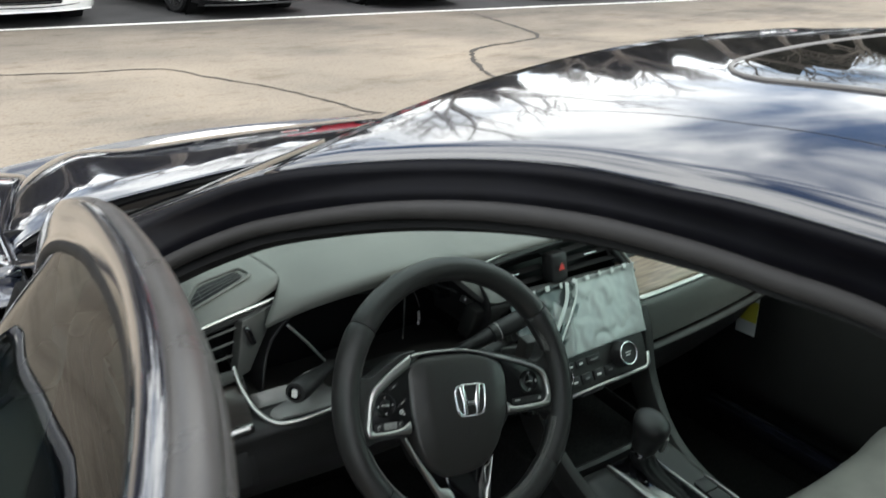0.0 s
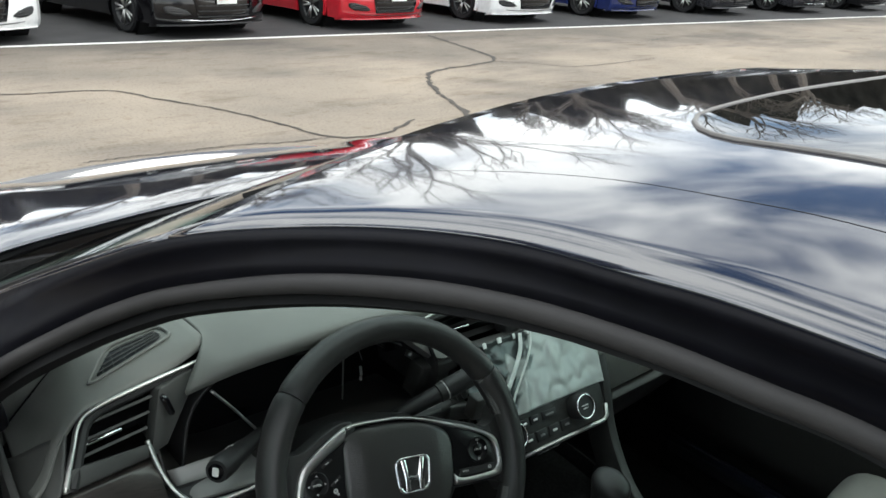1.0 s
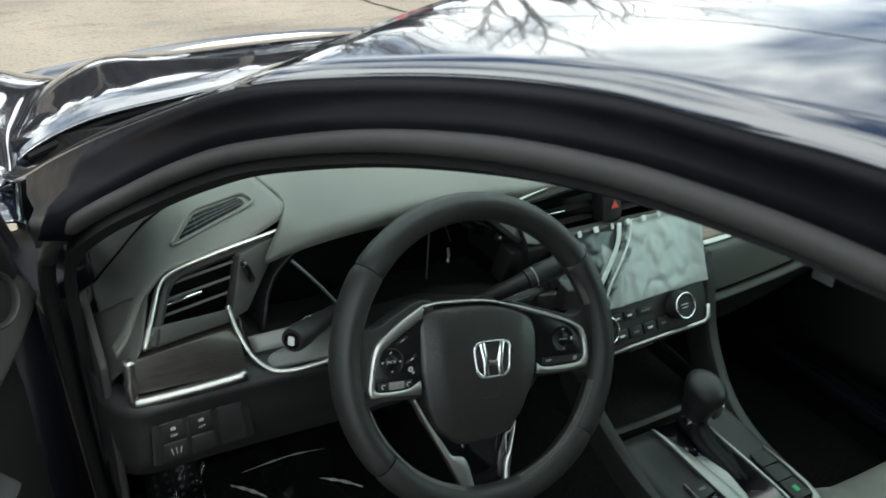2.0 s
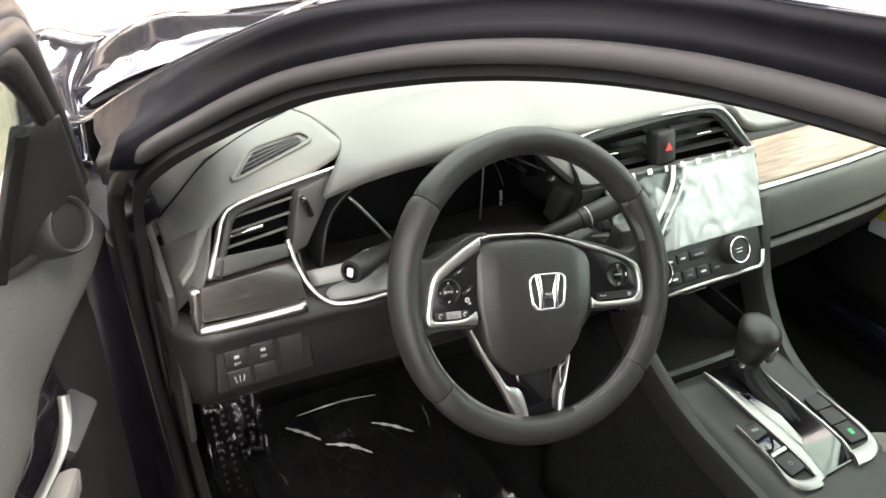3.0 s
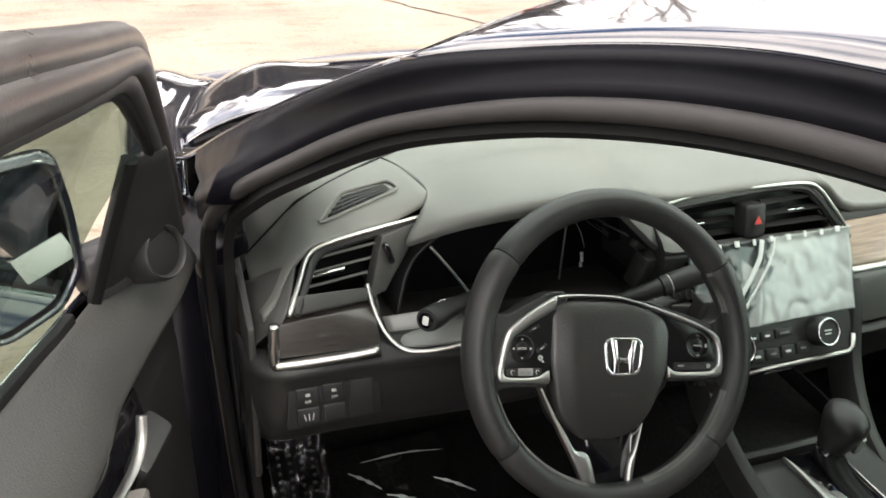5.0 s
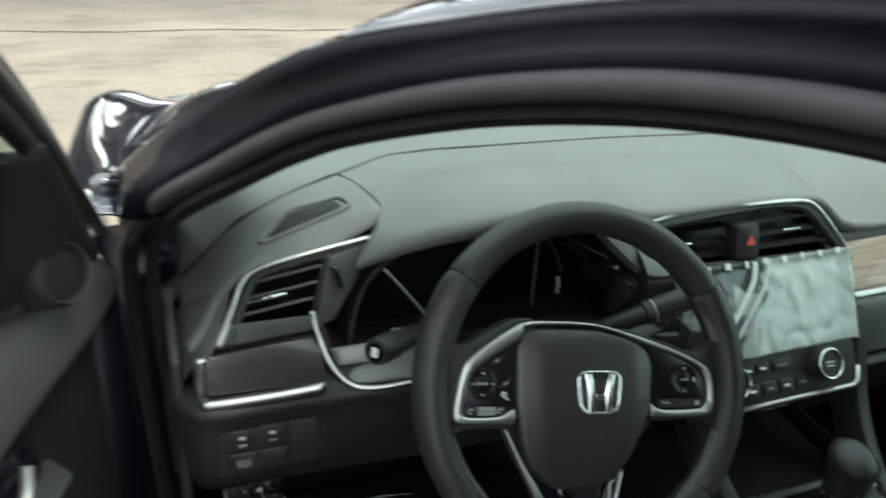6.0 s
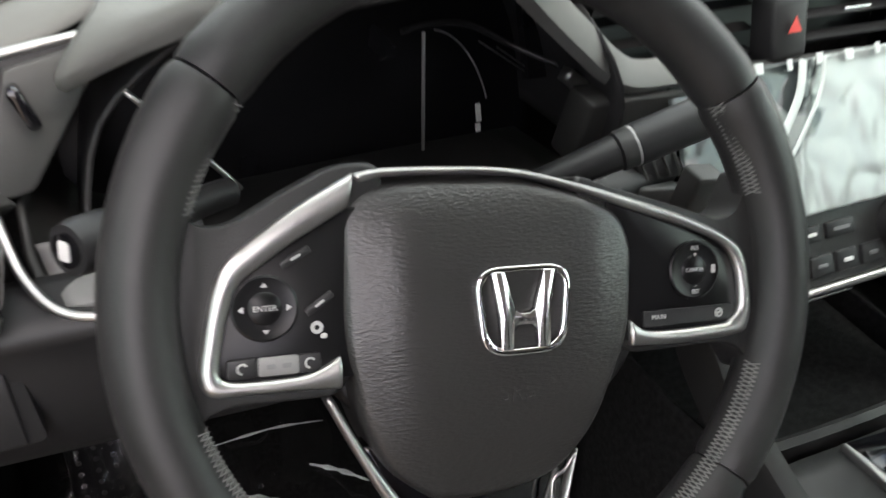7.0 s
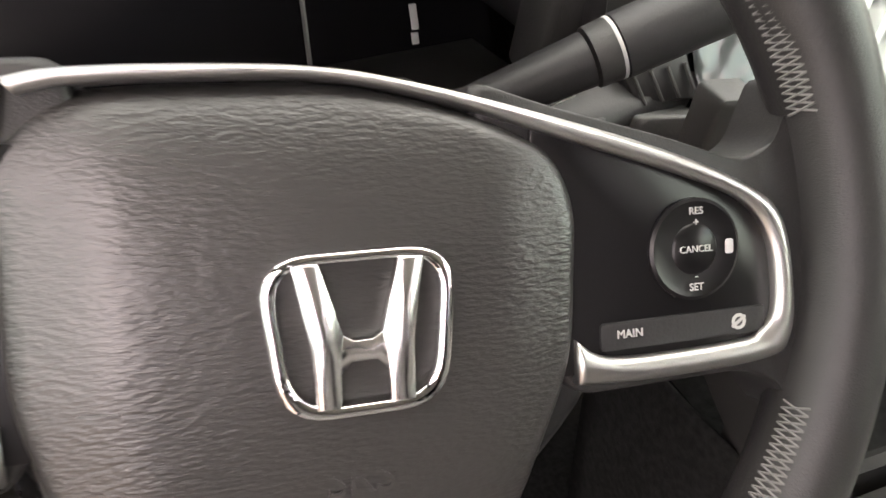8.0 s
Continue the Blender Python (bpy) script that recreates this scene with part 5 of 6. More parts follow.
right = pod_dial(0.1110, 0.0042, 0.0158, (("RES", 0, 0.74, 0.0032), ("+", 0, 0.52, 0.0034), ("CANCEL", 0, 0.0, 0.0030), ("SET", 0, -0.74, 0.0032), ("-", 0, -0.52, 0.0034)))
part("pod_print", box((0.0028, 0.0046, 0.0003), Matrix.Translation((0.1110 + 0.0120, 0.0042, 0.0040)), 0.0008), PODINK, right)
key = part("pod_key", box((0.058, 0.0085, 0.0016), Matrix.Translation((0.1075, -0.0200, 0.0028)), 0.0012), DARK, sw)
words("MAIN", 0.0036, Matrix.Translation((0.0880, -0.0195, 0.0040)), "pod_print", PODINK, key, 0.0003)
part("pod_print", ring(circle(0.0026, 10), circle(0.0016, 10), Matrix.Translation((0.1265, -0.0200, 0.0036)), 0.0004), PODINK, key)
part("pod_print", box((0.0058, 0.0010, 0.0004), Matrix.Translation((0.1265, -0.0200, 0.0038)) @ Matrix.Rotation(0.6, 4, "Z"), 0.0003), PODINK, key)
for x, w, mt in ((-0.1275, 0.013, DARK), (-0.1115, 0.018, PODGREY := material("pale_grey_key", (0.20, 0.20, 0.195), 0.5, 0, 0.05)), (-0.0975, 0.010, DARK)):
    k = part("pod_key", box((w, 0.0085, 0.0024), Matrix.Translation((x, -0.0245, 0.0030)), 0.0012), mt, sw)
    if mt is DARK:
        part("pod_print", sweep([V(x + 0.0022 * math.cos(b), -0.0245 + 0.0022 * math.sin(b), 0.0043) for b in np.linspace(0.6, 4.6, 8)], circle(0.0005, 4)), PODINK, k)
    else:
        for dx in (-0.0035, 0.0035):
            part("pod_print", box((0.0040, 0.0022, 0.0003), Matrix.Translation((x + dx, -0.0245, 0.0043)), 0.0006), GREYINK, k)
for x, y, a in ((-0.1020, 0.0235, 0.52), (-0.0920, 0.0020, 0.62)):
    k = part("pod_key", box((0.015, 0.0036, 0.0018), Matrix.Translation((x, y, 0.0028)) @ Matrix.Rotation(a, 4, "Z"), 0.001), DARK, sw)
    part("pod_print", box((0.0050, 0.0011, 0.0003), Matrix.Translation((x, y, 0.0040)) @ Matrix.Rotation(a, 4, "Z"), 0.0004), PODINK, k)
part("pod_print", ring(circle(0.0030, 10), circle(0.0012, 10), Matrix.Translation((-0.0935, -0.0090, 0.0024)), 0.0004), PODINK, sw)
part("pod_print", box((0.0030, 0.0024, 0.0004), Matrix.Translation((-0.0905, -0.0130, 0.0026)), 0.0008), PODINK, sw)
# column and stalks
col = thing("steering_column", "black plastic steering column shroud", "steering column", WC)
part("shroud", sweep(spline([-W0 * 0.04, -W0 * 0.10, -W0 * 0.22], 5), rrect(0.125, 0.115, 0.03, 4), False, tuple(V0)), PLAST, col)
part("shroud_seam", sweep(spline([-W0 * 0.045 + U0 * 0.063, -W0 * 0.16 + U0 * 0.063], 4), circle(0.0015, 6)), DARK, col)
part("ignition_boss", lathe([(0.021, 0), (0.021, 0.02), (0.017, 0.024), (0.002, 0.022)], axes(-W0 * 0.075 + U0 * 0.075 - V0 * 0.012, (0, 0, 1), U0.cross(V(0, 0, 1))), 20), DARK, col)


def stalk(tip, root, label, flip):
    d = (tip - root)
    st = thing("control_stalk", label, "stalk", root)
    ln = d.length
    m = axes(V(0, 0, 0), d.cross(V(0, 0, 1)), V(0, 0, 1).cross(d.cross(V(0, 0, 1))) * -1)
    z = d.normalized()
    x = z.cross(V(0, 0, 1)).normalized()
    m = Matrix((x, z.cross(x), z)).transposed().to_4x4()
    return st, m, ln


st, m, ln = stalk(V(-0.560, 0.093, 0.952), V(-0.470, 0.165, 0.928), "black light stalk with a round end switch", 1)
part("arm", lathe([(0.009, 0), (0.010, ln * 0.35), (0.0125, ln * 0.45), (0.0135, ln * 0.72)], m, 20), DARK, st)
part("collar", lathe([(0.0145, ln * 0.73), (0.0150, ln * 0.80), (0.0150, ln * 0.95), (0.0135, ln), (0.002, ln)], m, 24), DARK, st)
part("end_button", lathe([(0.0095, ln - 0.0005), (0.0095, ln + 0.0015), (0.001, ln + 0.002)], m, 20), GLOSS, st)
part("print", box((0.008, 0.011, 0.0004), m @ Matrix.Translation((0, 0, ln + 0.0022)), 0.002), WHITEINK, st)
for k in range(3):
    part("print", box((0.004, 0.0022, 0.0006), m @ Matrix.Rotation(radians(-75 + 22 * k), 4, "Z") @ Matrix.Translation((0.0140, 0, ln * 0.62)) @ Matrix.Rotation(math.pi / 2, 4, "Y"), 0.0004), WHITEINK, st)
st, m, ln = stalk(V(-0.150, 0.105, 0.950), V(-0.30, 0.125, 0.905), "black wiper stalk with white markings", -1)
part("arm", lathe([(0.009, 0), (0.0105, ln * 0.25), (0.0125, ln * 0.52)], m, 20), DARK, st)
part("ring", lathe([(0.0138, ln * 0.53), (0.0142, ln * 0.60)], m, 24), PLAST, st)
part("end_sleeve", lathe([(0.0148, ln * 0.61), (0.0150, ln * 0.97), (0.0138, ln), (0.002, ln)], m, 24), DARK, st)
part("ring_mark", lathe([(0.0143, ln * 0.595), (0.0144, ln * 0.60), (0.0143, ln * 0.606)], m, 24), PODINK, st)
for k, w in enumerate((0.012, 0.010, 0.014)):
    part("print", box((w, 0.0022, 0.0006), m @ Matrix.Rotation(radians(70 + 16 * k), 4, "Z") @ Matrix.Translation((0.0125, 0, ln * 0.42)) @ Matrix.Rotation(math.pi / 2, 4, "Y"), 0.0004), WHITEINK, st)

# ---------- centre console ----------
con = thing("centre_console", "charcoal centre console with satin silver rails", "console", (0.02, -0.1, 0.6))
cinv = Matrix.Translation((-0.02, 0.1, -0.6))


def cpart(name, bm, mat, label="", **k):
    bm.transform(cinv)
    return part(name, bm, mat, con, label, **k)


def slope(y):
    """The console's top height."""
    return float(np.interp(y, (-0.75, -0.4, -0.2, 0.0, 0.05, 0.24), (0.60, 0.61, 0.628, 0.652, 0.660, 0.668)))


sec = []
for y in (0.24, 0.15, 0.08, 0.02, -0.05, -0.12, -0.20, -0.30, -0.45, -0.75):
    z = slope(y)
    w = float(np.interp(y, (-0.75, -0.2, 0.0, 0.10, 0.15), (0.105, 0.108, 0.118, 0.135, 0.14)))
    sec.append([(0.02 - w - 0.02, y, 0.25), (0.02 - w - 0.004, y, z - 0.07), (0.02 - w, y, z - 0.012), (0.02 - w + 0.018, y, z + 0.001), (-0.030, y, z), (0.070, y, z), (0.02 + w - 0.018, y, z + 0.001), (0.02 + w, y, z - 0.012), (0.02 + w + 0.004, y, z - 0.07), (0.02 + w + 0.02, y, 0.25)])
cpart("console_body", loft([r[2:8] for r in sec[3:]], 3, 3), PLAST, "charcoal console top", thick=0.004)
# Cubby floor, its black also carries the shade under the climate panel
cpart("cubby_floor", slab((-0.105, 0.225, 0.635), (0.145, 0.225, 0.635), (0.140, 0.022, 0.625), (-0.098, 0.022, 0.625), 0.01), CARPET, "black rubber floor of the open cubby, overhang shade in its colour")
cpart("cubby_lip", sweep(spline([(-0.100, 0.10, 0.668), (-0.092, 0.045, 0.664), (-0.05, 0.036, 0.662), (0.09, 0.036, 0.662), (0.134, 0.045, 0.664), (0.142, 0.10, 0.668)], 6), [(-0.006, -0.03), (0.006, -0.03), (0.006, 0.0), (0.0, 0.004), (-0.006, 0.0)]), PLAST, "rounded lip of the cubby")
for r0, r1 in ((0, 3), (7, 10)):
    cpart("console_side", loft([r[r0:r1] for r in sec], 3, 3), CARPET, "dark lower side of the console", thick=0.004)
for s in (-1, 1):
    wing = [(0.02 + s * 0.112, -0.42, 0.585), (0.02 + s * 0.110, -0.25, 0.598), (0.02 + s * 0.110, -0.10, 0.616), (0.02 + s * 0.113, -0.03, 0.632), (0.02 + s * 0.119, 0.025, 0.660), (0.02 + s * 0.128, 0.07, 0.70), (0.02 + s * 0.135, 0.105, 0.75), (0.02 + s * 0.138, 0.13, 0.82), (0.02 + s * 0.14, 0.15, 0.86)]
    cpart("side_wing", sweep(spline(wing, 5), [(-0.012, -0.035), (0.012, -0.035), (0.013, 0.006), (0.009, 0.015), (0.0, 0.018), (-0.009, 0.015), (-0.013, 0.006)], up=(0, -1, 0.6)), PLAST, "charcoal wing rising to the dash")


def on_console(x, y, lift=0.0):
    return V(x, y, 0.657 + 0.12 * y + lift)


def console_band(outer, inner, lift, depth):
    bm = band(outer, inner, 0.0, depth, 5, 0.0012)
    for v in bm.verts:
        v.co = on_console(v.co.x, v.co.y, lift + v.co.z)
    return bm


def console_plate(poly, lift, depth, bevel=0.0012):
    bm = prism(rounded(poly, 0.004, 3), Matrix(), depth, bevel)
    for v in bm.verts:
        v.co = on_console(v.co.x, v.co.y, lift + v.co.z)
    return bm


cpart("shift_panel", console_plate([(-0.024, 0.018), (0.062, 0.012), (0.070, -0.060), (0.072, -0.150), (0.060, -0.196), (-0.016, -0.200), (-0.012, -0.100)], -0.004, 0.006), GLOSS, "gloss black shift gate panel")
cpart("silver_rail", console_band([(-0.028, 0.016), (-0.022, -0.030), (-0.019, -0.075), (-0.016, -0.115), (-0.014, -0.150), (-0.014, -0.182), (-0.019, -0.206)], [(-0.0245, 0.012), (-0.010, -0.028), (-0.003, -0.060), (0.002, -0.095), (0.005, -0.130), (0.004, -0.165), (-0.004, -0.202)], -0.002, 0.008), SATIN, "tapered satin silver console rail")
cpart("gate_indicator", console_plate([(-0.002, -0.052), (0.010, -0.056), (0.022, -0.095), (0.018, -0.140), (0.008, -0.150), (0.003, -0.110)], 0.001, 0.003), SATIN, "brushed silver gear indicator strip")
cpart("button_surround", console_band([(-0.056, -0.084), (-0.0545, -0.115), (-0.054, -0.150), (-0.058, -0.185), (-0.050, -0.204), (-0.034, -0.210), (-0.016, -0.210)], [(-0.053, -0.085), (-0.0515, -0.115), (-0.051, -0.150), (-0.051, -0.180), (-0.042, -0.190), (-0.030, -0.194), (-0.016, -0.195)], -0.002, 0.007), SATIN, "satin silver surround of the brake buttons")
b = cpart("console_button", console_plate([(-0.050, -0.088), (-0.022, -0.086), (-0.020, -0.112), (-0.049, -0.116)], 0.0, 0.004), DARK, "square console button")
part("print", box((0.012, 0.005, 0.0005), cinv @ Matrix.Translation(on_console(-0.035, -0.101, 0.0045)) @ Matrix.Rotation(0.12, 4, "X"), 0.001), GREYINK, b)
cpart("brake_recess", console_plate([(-0.049, -0.119), (-0.020, -0.115), (-0.018, -0.140), (-0.048, -0.144)], -0.002, 0.004), GLOSS, "gloss black brake switch recess")
cpart("brake_lip", console_band([(-0.048, -0.141), (-0.033, -0.139), (-0.018, -0.138)], [(-0.048, -0.149), (-0.033, -0.147), (-0.018, -0.146)], 0.0, 0.005), SILVER, "silver lip of the brake switch")
b = cpart("console_button", console_plate([(-0.048, -0.151), (-0.017, -0.148), (-0.016, -0.178), (-0.046, -0.182)], 0.0, 0.004), DARK, "square console button")
part("print", ring(circle(0.0036, 12), circle(0.0024, 12), cinv @ Matrix.Translation(on_console(-0.032, -0.165, 0.0042)) @ Matrix.Rotation(0.12, 4, "X"), 0.0004), GREYINK, b)
cpart("gate_edge", sweep([on_console(x, y, 0.003) for x, y in ((0.061, 0.008), (0.064, -0.050), (0.068, -0.095), (0.0705, -0.130), (0.071, -0.165), (0.064, -0.192))], circle(0.0020, 8)), SILVER, "thin silver edge of the shift gate")
for y0, y1, green in ((-0.086, -0.112, 0), (-0.114, -0.141, 0), (-0.143, -0.176, 1)):
    b = cpart("console_button", console_plate([(0.080, y0 + 0.002), (0.109, y0), (0.111, y1), (0.078, y1 + 0.001)], 0.0, 0.004), DARK, "square console button")
    if green:
        part("print", box((0.008, 0.010, 0.0005), cinv @ Matrix.Translation(on_console(0.095, (y0 + y1) / 2, 0.0042)) @ Matrix.Rotation(0.12, 4, "X"), 0.002), GREENINK, b)
cpart("button_surround", console_band([(0.1115, -0.082), (0.1160, -0.110), (0.1200, -0.140), (0.1205, -0.165), (0.1140, -0.192), (0.0860, -0.206), (0.0560, -0.206)], [(0.1095, -0.083), (0.1125, -0.110), (0.1140, -0.140), (0.1130, -0.165), (0.1060, -0.180), (0.0850, -0.184), (0.0660, -0.184)], -0.002, 0.007), SATIN, "satin silver surround of the console buttons")

gear = thing("gear_selector", "black leather gear selector with a chrome collar", "gear lever", (0.036, 0.000, 0.664))
GT = Matrix.Rotation(radians(14), 4, "X") @ Matrix.Rotation(radians(-6), 4, "Y")
kn = []
for z, rx, ry in ((0.030, 0.0195, 0.0205), (0.036, 0.0215, 0.0235), (0.050, 0.0225, 0.0255), (0.064, 0.0245, 0.0290), (0.076, 0.0270, 0.0325), (0.085, 0.0278, 0.0335), (0.092, 0.0265, 0.0320), (0.0975, 0.0215, 0.0270), (0.1005, 0.0130, 0.0170), (0.1015, 0.002, 0.003)):
    kn.append([V(1.0 * rx * math.cos(a), 1.0 * ry * math.sin(a), z * 1.06 - 0.002) for a in np.linspace(0, 2 * math.pi, 24, endpoint=False)])
g = capped(grid(kn, False, True))
g.transform(GT)
knob = part("knob", g, LEATHER, gear, "stitched black leather knob")
part("release_button", box((0.012, 0.010, 0.030), GT @ Matrix.Translation((0.0165, -0.0225, 0.052)), 0.002), SILVER, knob, "silver release button")
part("collar", lathe([(0.0185, 0.016), (0.0195, 0.020), (0.0165, 0.026), (0.0175, 0.032), (0.017, 0.036)], GT, 24), CHROME, gear, "ringed chrome collar")
part("stem", lathe([(0.020, -0.012), (0.017, 0.0), (0.0155, 0.018)], GT, 20), GLOSS, gear)
boot = []
for k, (z, rx, ry, oy) in enumerate(((0.018, 0.018, 0.018, -0.004), (0.006, 0.021, 0.024, -0.008), (-0.001, 0.021, 0.034, -0.018), (-0.005, 0.020, 0.056, -0.040), (-0.008, 0.019, 0.066, -0.050))):
    boot.append([V((rx + 0.0025 * math.sin(7 * a + k)) * math.cos(a), oy + (ry + 0.003 * math.sin(5 * a + 2 * k)) * math.sin(a), z + 0.0015 * math.sin(9 * a) - 0.10 * max(0, -(oy + ry * math.sin(a))) * 1.0) for a in np.linspace(0, 2 * math.pi, 32, endpoint=False)])
part("boot", grid(boot, False, True), BLACKRUB, gear, "creased black leather gear boot", thick=0.001)


# ---------- open driver's door ----------
DOORM = Matrix.Translation((-0.84, 0.40, 0)) @ Matrix.Rotation(radians(-23), 4, "Z")
door = thing("driver_door", "open driver's door with black inner panel and framed window", "door", DOORM)
dinv = DOORM.inverted()
OUT = V(-0.92, 0.39, 0)


def opart(name, bm, mat, label="", parent=None, **k):
    bm.transform(dinv)
    return part(name, bm, mat, parent or door, label, **k)


# the window frame's outer and inner top edges, from the mirror corner round to the lock side
TOP_OUT = resample(spline([(-0.826, 0.320, 1.033), (-0.831, 0.200, 1.119), (-0.836, 0.080, 1.205), (-0.842, -0.040, 1.283), (-0.847, -0.160, 1.343), (-0.852, -0.280, 1.381), (-0.866, -0.400, 1.406), (-0.884, -0.500, 1.425), (-0.908, -0.590, 1.438), (-0.940, -0.660, 1.430), (-1.000, -0.720, 1.350), (-1.070, -0.760, 1.220), (-1.170, -0.800, 1.040)], 8), 90)
TOP_IN = [p + V(0.030, -0.006, -0.014) * float(np.interp(p.y, (-0.52, -0.28), (0.80, 0.66))) for p in TOP_OUT]
MIDWIN = V(-0.93, -0.25, 1.10)


def frame_line(f, g, first=0):
    """A line along the window frame: f from its outer to its inner edge, g towards the window's middle."""
    out = []
    for a, b in zip(TOP_OUT[first:], TOP_IN[first:]):
        p = a.lerp(b, f)
        out.append(p + (MIDWIN - p).normalized() * g)
    return out


def frame_tube(name, f, g, rx, ry, mat, label="", first=0):
    line = frame_line(f, g, first)
    return opart(name, sweep(line, circle(rx, 12, ry), up=(1, 0.3, 0.8)), mat, label)


FRAMERUB = material("grey_frame_rubber", (0.042, 0.039, 0.037), 0.30, 0, 0.12, 40, grain=0.1, grain_scale=900, spec=0.6)
DOORTRIM = material("charcoal_frame_trim", (0.045, 0.043, 0.042), 0.38, 0, 0.1, 20, spec=0.5)
SKIN = [(0.42, 0.029), (0.32, 0.020), (0.26, 0.010), (0.26, 0.003), (0.32, -0.001), (0.41, -0.002), (0.48, 0.002), (0.51, 0.007), (0.55, 0.008)]
opart("frame_skin", grid([list(r) for r in zip(*[frame_line(f, g) for f, g in SKIN])]), PAINT, "glossy painted outer face of the window frame", thick=0.002)
frame_tube("frame_weatherstrip", 0.63, 0.002, 0.0070, 0.0075, FRAMERUB, "grey rubber strip along the frame")
frame_tube("frame_weatherstrip", 0.82, 0.009, 0.0070, 0.0070, FRAMERUB, "second rubber lip inside the frame")
frame_tube("frame_trim", 0.68, 0.020, 0.006, 0.006, DOORTRIM, "smooth charcoal inner frame trim", 4)
frame_tube("glass_run", 0.50, 0.027, 0.005, 0.005, BLACKRUB, "black rubber glass channel", 6)
SIDEGLASS = glass("green_side_glass", (0.42, 0.52, 0.46), 0.0, 9.0)
belt = resample(spline([(-0.840, 0.262, 1.032), (-0.868, 0.178, 1.036), (-0.901, 0.111, 1.037), (-0.932, 0.033, 1.037), (-0.962, -0.035, 1.037), (-1.100, -0.370, 1.036), (-1.250, -0.740, 1.036)], 8), 60)
inner_edge = resample(spline([(-0.802, 0.266, 0.985), (-0.830, 0.190, 0.974), (-0.860, 0.118, 0.970), (-0.894, 0.023, 0.968), (-0.922, -0.095, 0.965), (-1.040, -0.400, 0.955), (-1.185, -0.760, 0.950)], 8), 60)
run = resample(frame_line(0.44, 0.029, 20), 40)
sill_line = resample([p + OUT * 0.012 for p in belt[12:]], 40)
pane = opart("window_pane", grid([[a.lerp(b, f) + OUT * 0.014 * math.sin(math.pi * f) for f in np.linspace(0, 1, 9)] for a, b in zip(run, sill_line)]), SIDEGLASS, "clear greenish raised side window")
pane.visible_shadow = False
DOORPAD = material("charcoal_door_vinyl", (0.045, 0.044, 0.0425), 0.42, 0, 0.08, 9, grain=0.5, grain_scale=520, spec=0.45)
pad_rows, low_rows = [], []
for i, (b, p) in enumerate(zip(belt, inner_edge)):
    s = i / 59
    arm = math.exp(-((s - 0.62) / 0.28) ** 6)
    m1, m2 = b.lerp(p, 0.30) + V(0, 0, 0.010), b.lerp(p, 0.66) + V(0, 0, 0.014)
    pad_rows.append(spline([b + OUT * 0.004 - V(0, 0, 0.012), b, m1, m2, p + V(0, 0, 0.004), p - OUT * 0.0 - V(0, 0, 0.010), p + OUT * 0.014 - V(0, 0, 0.016)], 3))
    q = p + OUT * 0.012
    low_rows.append(spline([q - V(0, 0, 0.012), q + OUT * 0.020 - V(0, 0, 0.040), V(q.x, q.y, 0.89) + OUT * (0.022 - 0.035 * arm), V(q.x, q.y, 0.865) + OUT * (0.020 - 0.050 * arm), V(q.x, q.y, 0.80) + OUT * (0.020 - 0.02 * arm), V(q.x, q.y, 0.60) + OUT * 0.02, V(q.x, q.y, 0.42) + OUT * 0.025], 3))
opart("upper_pad", grid(pad_rows), DOORPAD, "soft grained charcoal upper door pad", thick=0.003)
opart("inner_panel", grid(low_rows), DARK, "dark grained inner door panel", thick=0.003)
opart("belt_strip", sweep([p + V(0, 0, 0.004) + OUT * 0.004 for p in belt[12:]], rrect(0.010, 0.014, 0.003, 2)), BLACKRUB, "black window belt strip")
opart("outer_skin", grid([spline([p + OUT * 0.020 + V(0, 0, -0.004), p + OUT * 0.055 - V(0, 0, 0.05), p + OUT * 0.085 - V(0, 0, 0.17), p + OUT * 0.092 - V(0, 0, 0.40), p + OUT * 0.075 - V(0, 0, 0.62), p + OUT * 0.04 - V(0, 0, 0.68)], 3) for p in belt[::4] + belt[-1:]]), PAINT, "glossy navy-black outer door skin", thick=0.004)
for a, b in ((belt[0], inner_edge[0]), (belt[-1], inner_edge[-1])):
    ends = [b - V(0, 0, 0.01), a + OUT * 0.02 - V(0, 0, 0.006), a + OUT * 0.085 - V(0, 0, 0.17), a + OUT * 0.07 - V(0, 0, 0.64), V(b.x, b.y, 0.40)]
    bm = bmesh.new()
    bm.faces.new([bm.verts.new(p) for p in ends])
    opart("door_edge", bm, JAMB, "black painted end face of the door", thick=0.004)
# sail panel with the tweeter
sail = []
for f in np.linspace(0, 1, 11):
    a = V(-0.901, 0.108, 1.034).lerp(V(-0.851, 0.012, 1.212), f)
    b = V(-0.812, 0.235, 1.034).lerp(V(-0.822, 0.020, 1.216), f)
    sail.append([a.lerp(b, k) - OUT * 0.010 * (1 - f) * math.sin(math.pi * k) ** 0.6 for k in np.linspace(0, 1, 11)])
opart("sail_panel", grid(sail), DARK, "black triangular sail panel", thick=0.004)
opart("division_bar", sweep(spline([(-0.906, 0.098, 1.034), (-0.884, 0.062, 1.110), (-0.852, 0.008, 1.212)], 6), rrect(0.012, 0.012, 0.003, 2), up=(1, 0.3, 0)), BLACKRUB, "black strip between window and sail panel")
TWZ = V(0.70, -0.67, 0.25).normalized()
TW = axes((-0.838, 0.126, 1.066), TWZ.cross(V(0, 0, 1)) * -1, TWZ.cross(TWZ.cross(V(0, 0, 1))) * -1)
TW = TW if TW.to_3x3().col[2].dot(TWZ) > 0 else TW @ Matrix.Rotation(math.pi, 4, "X")
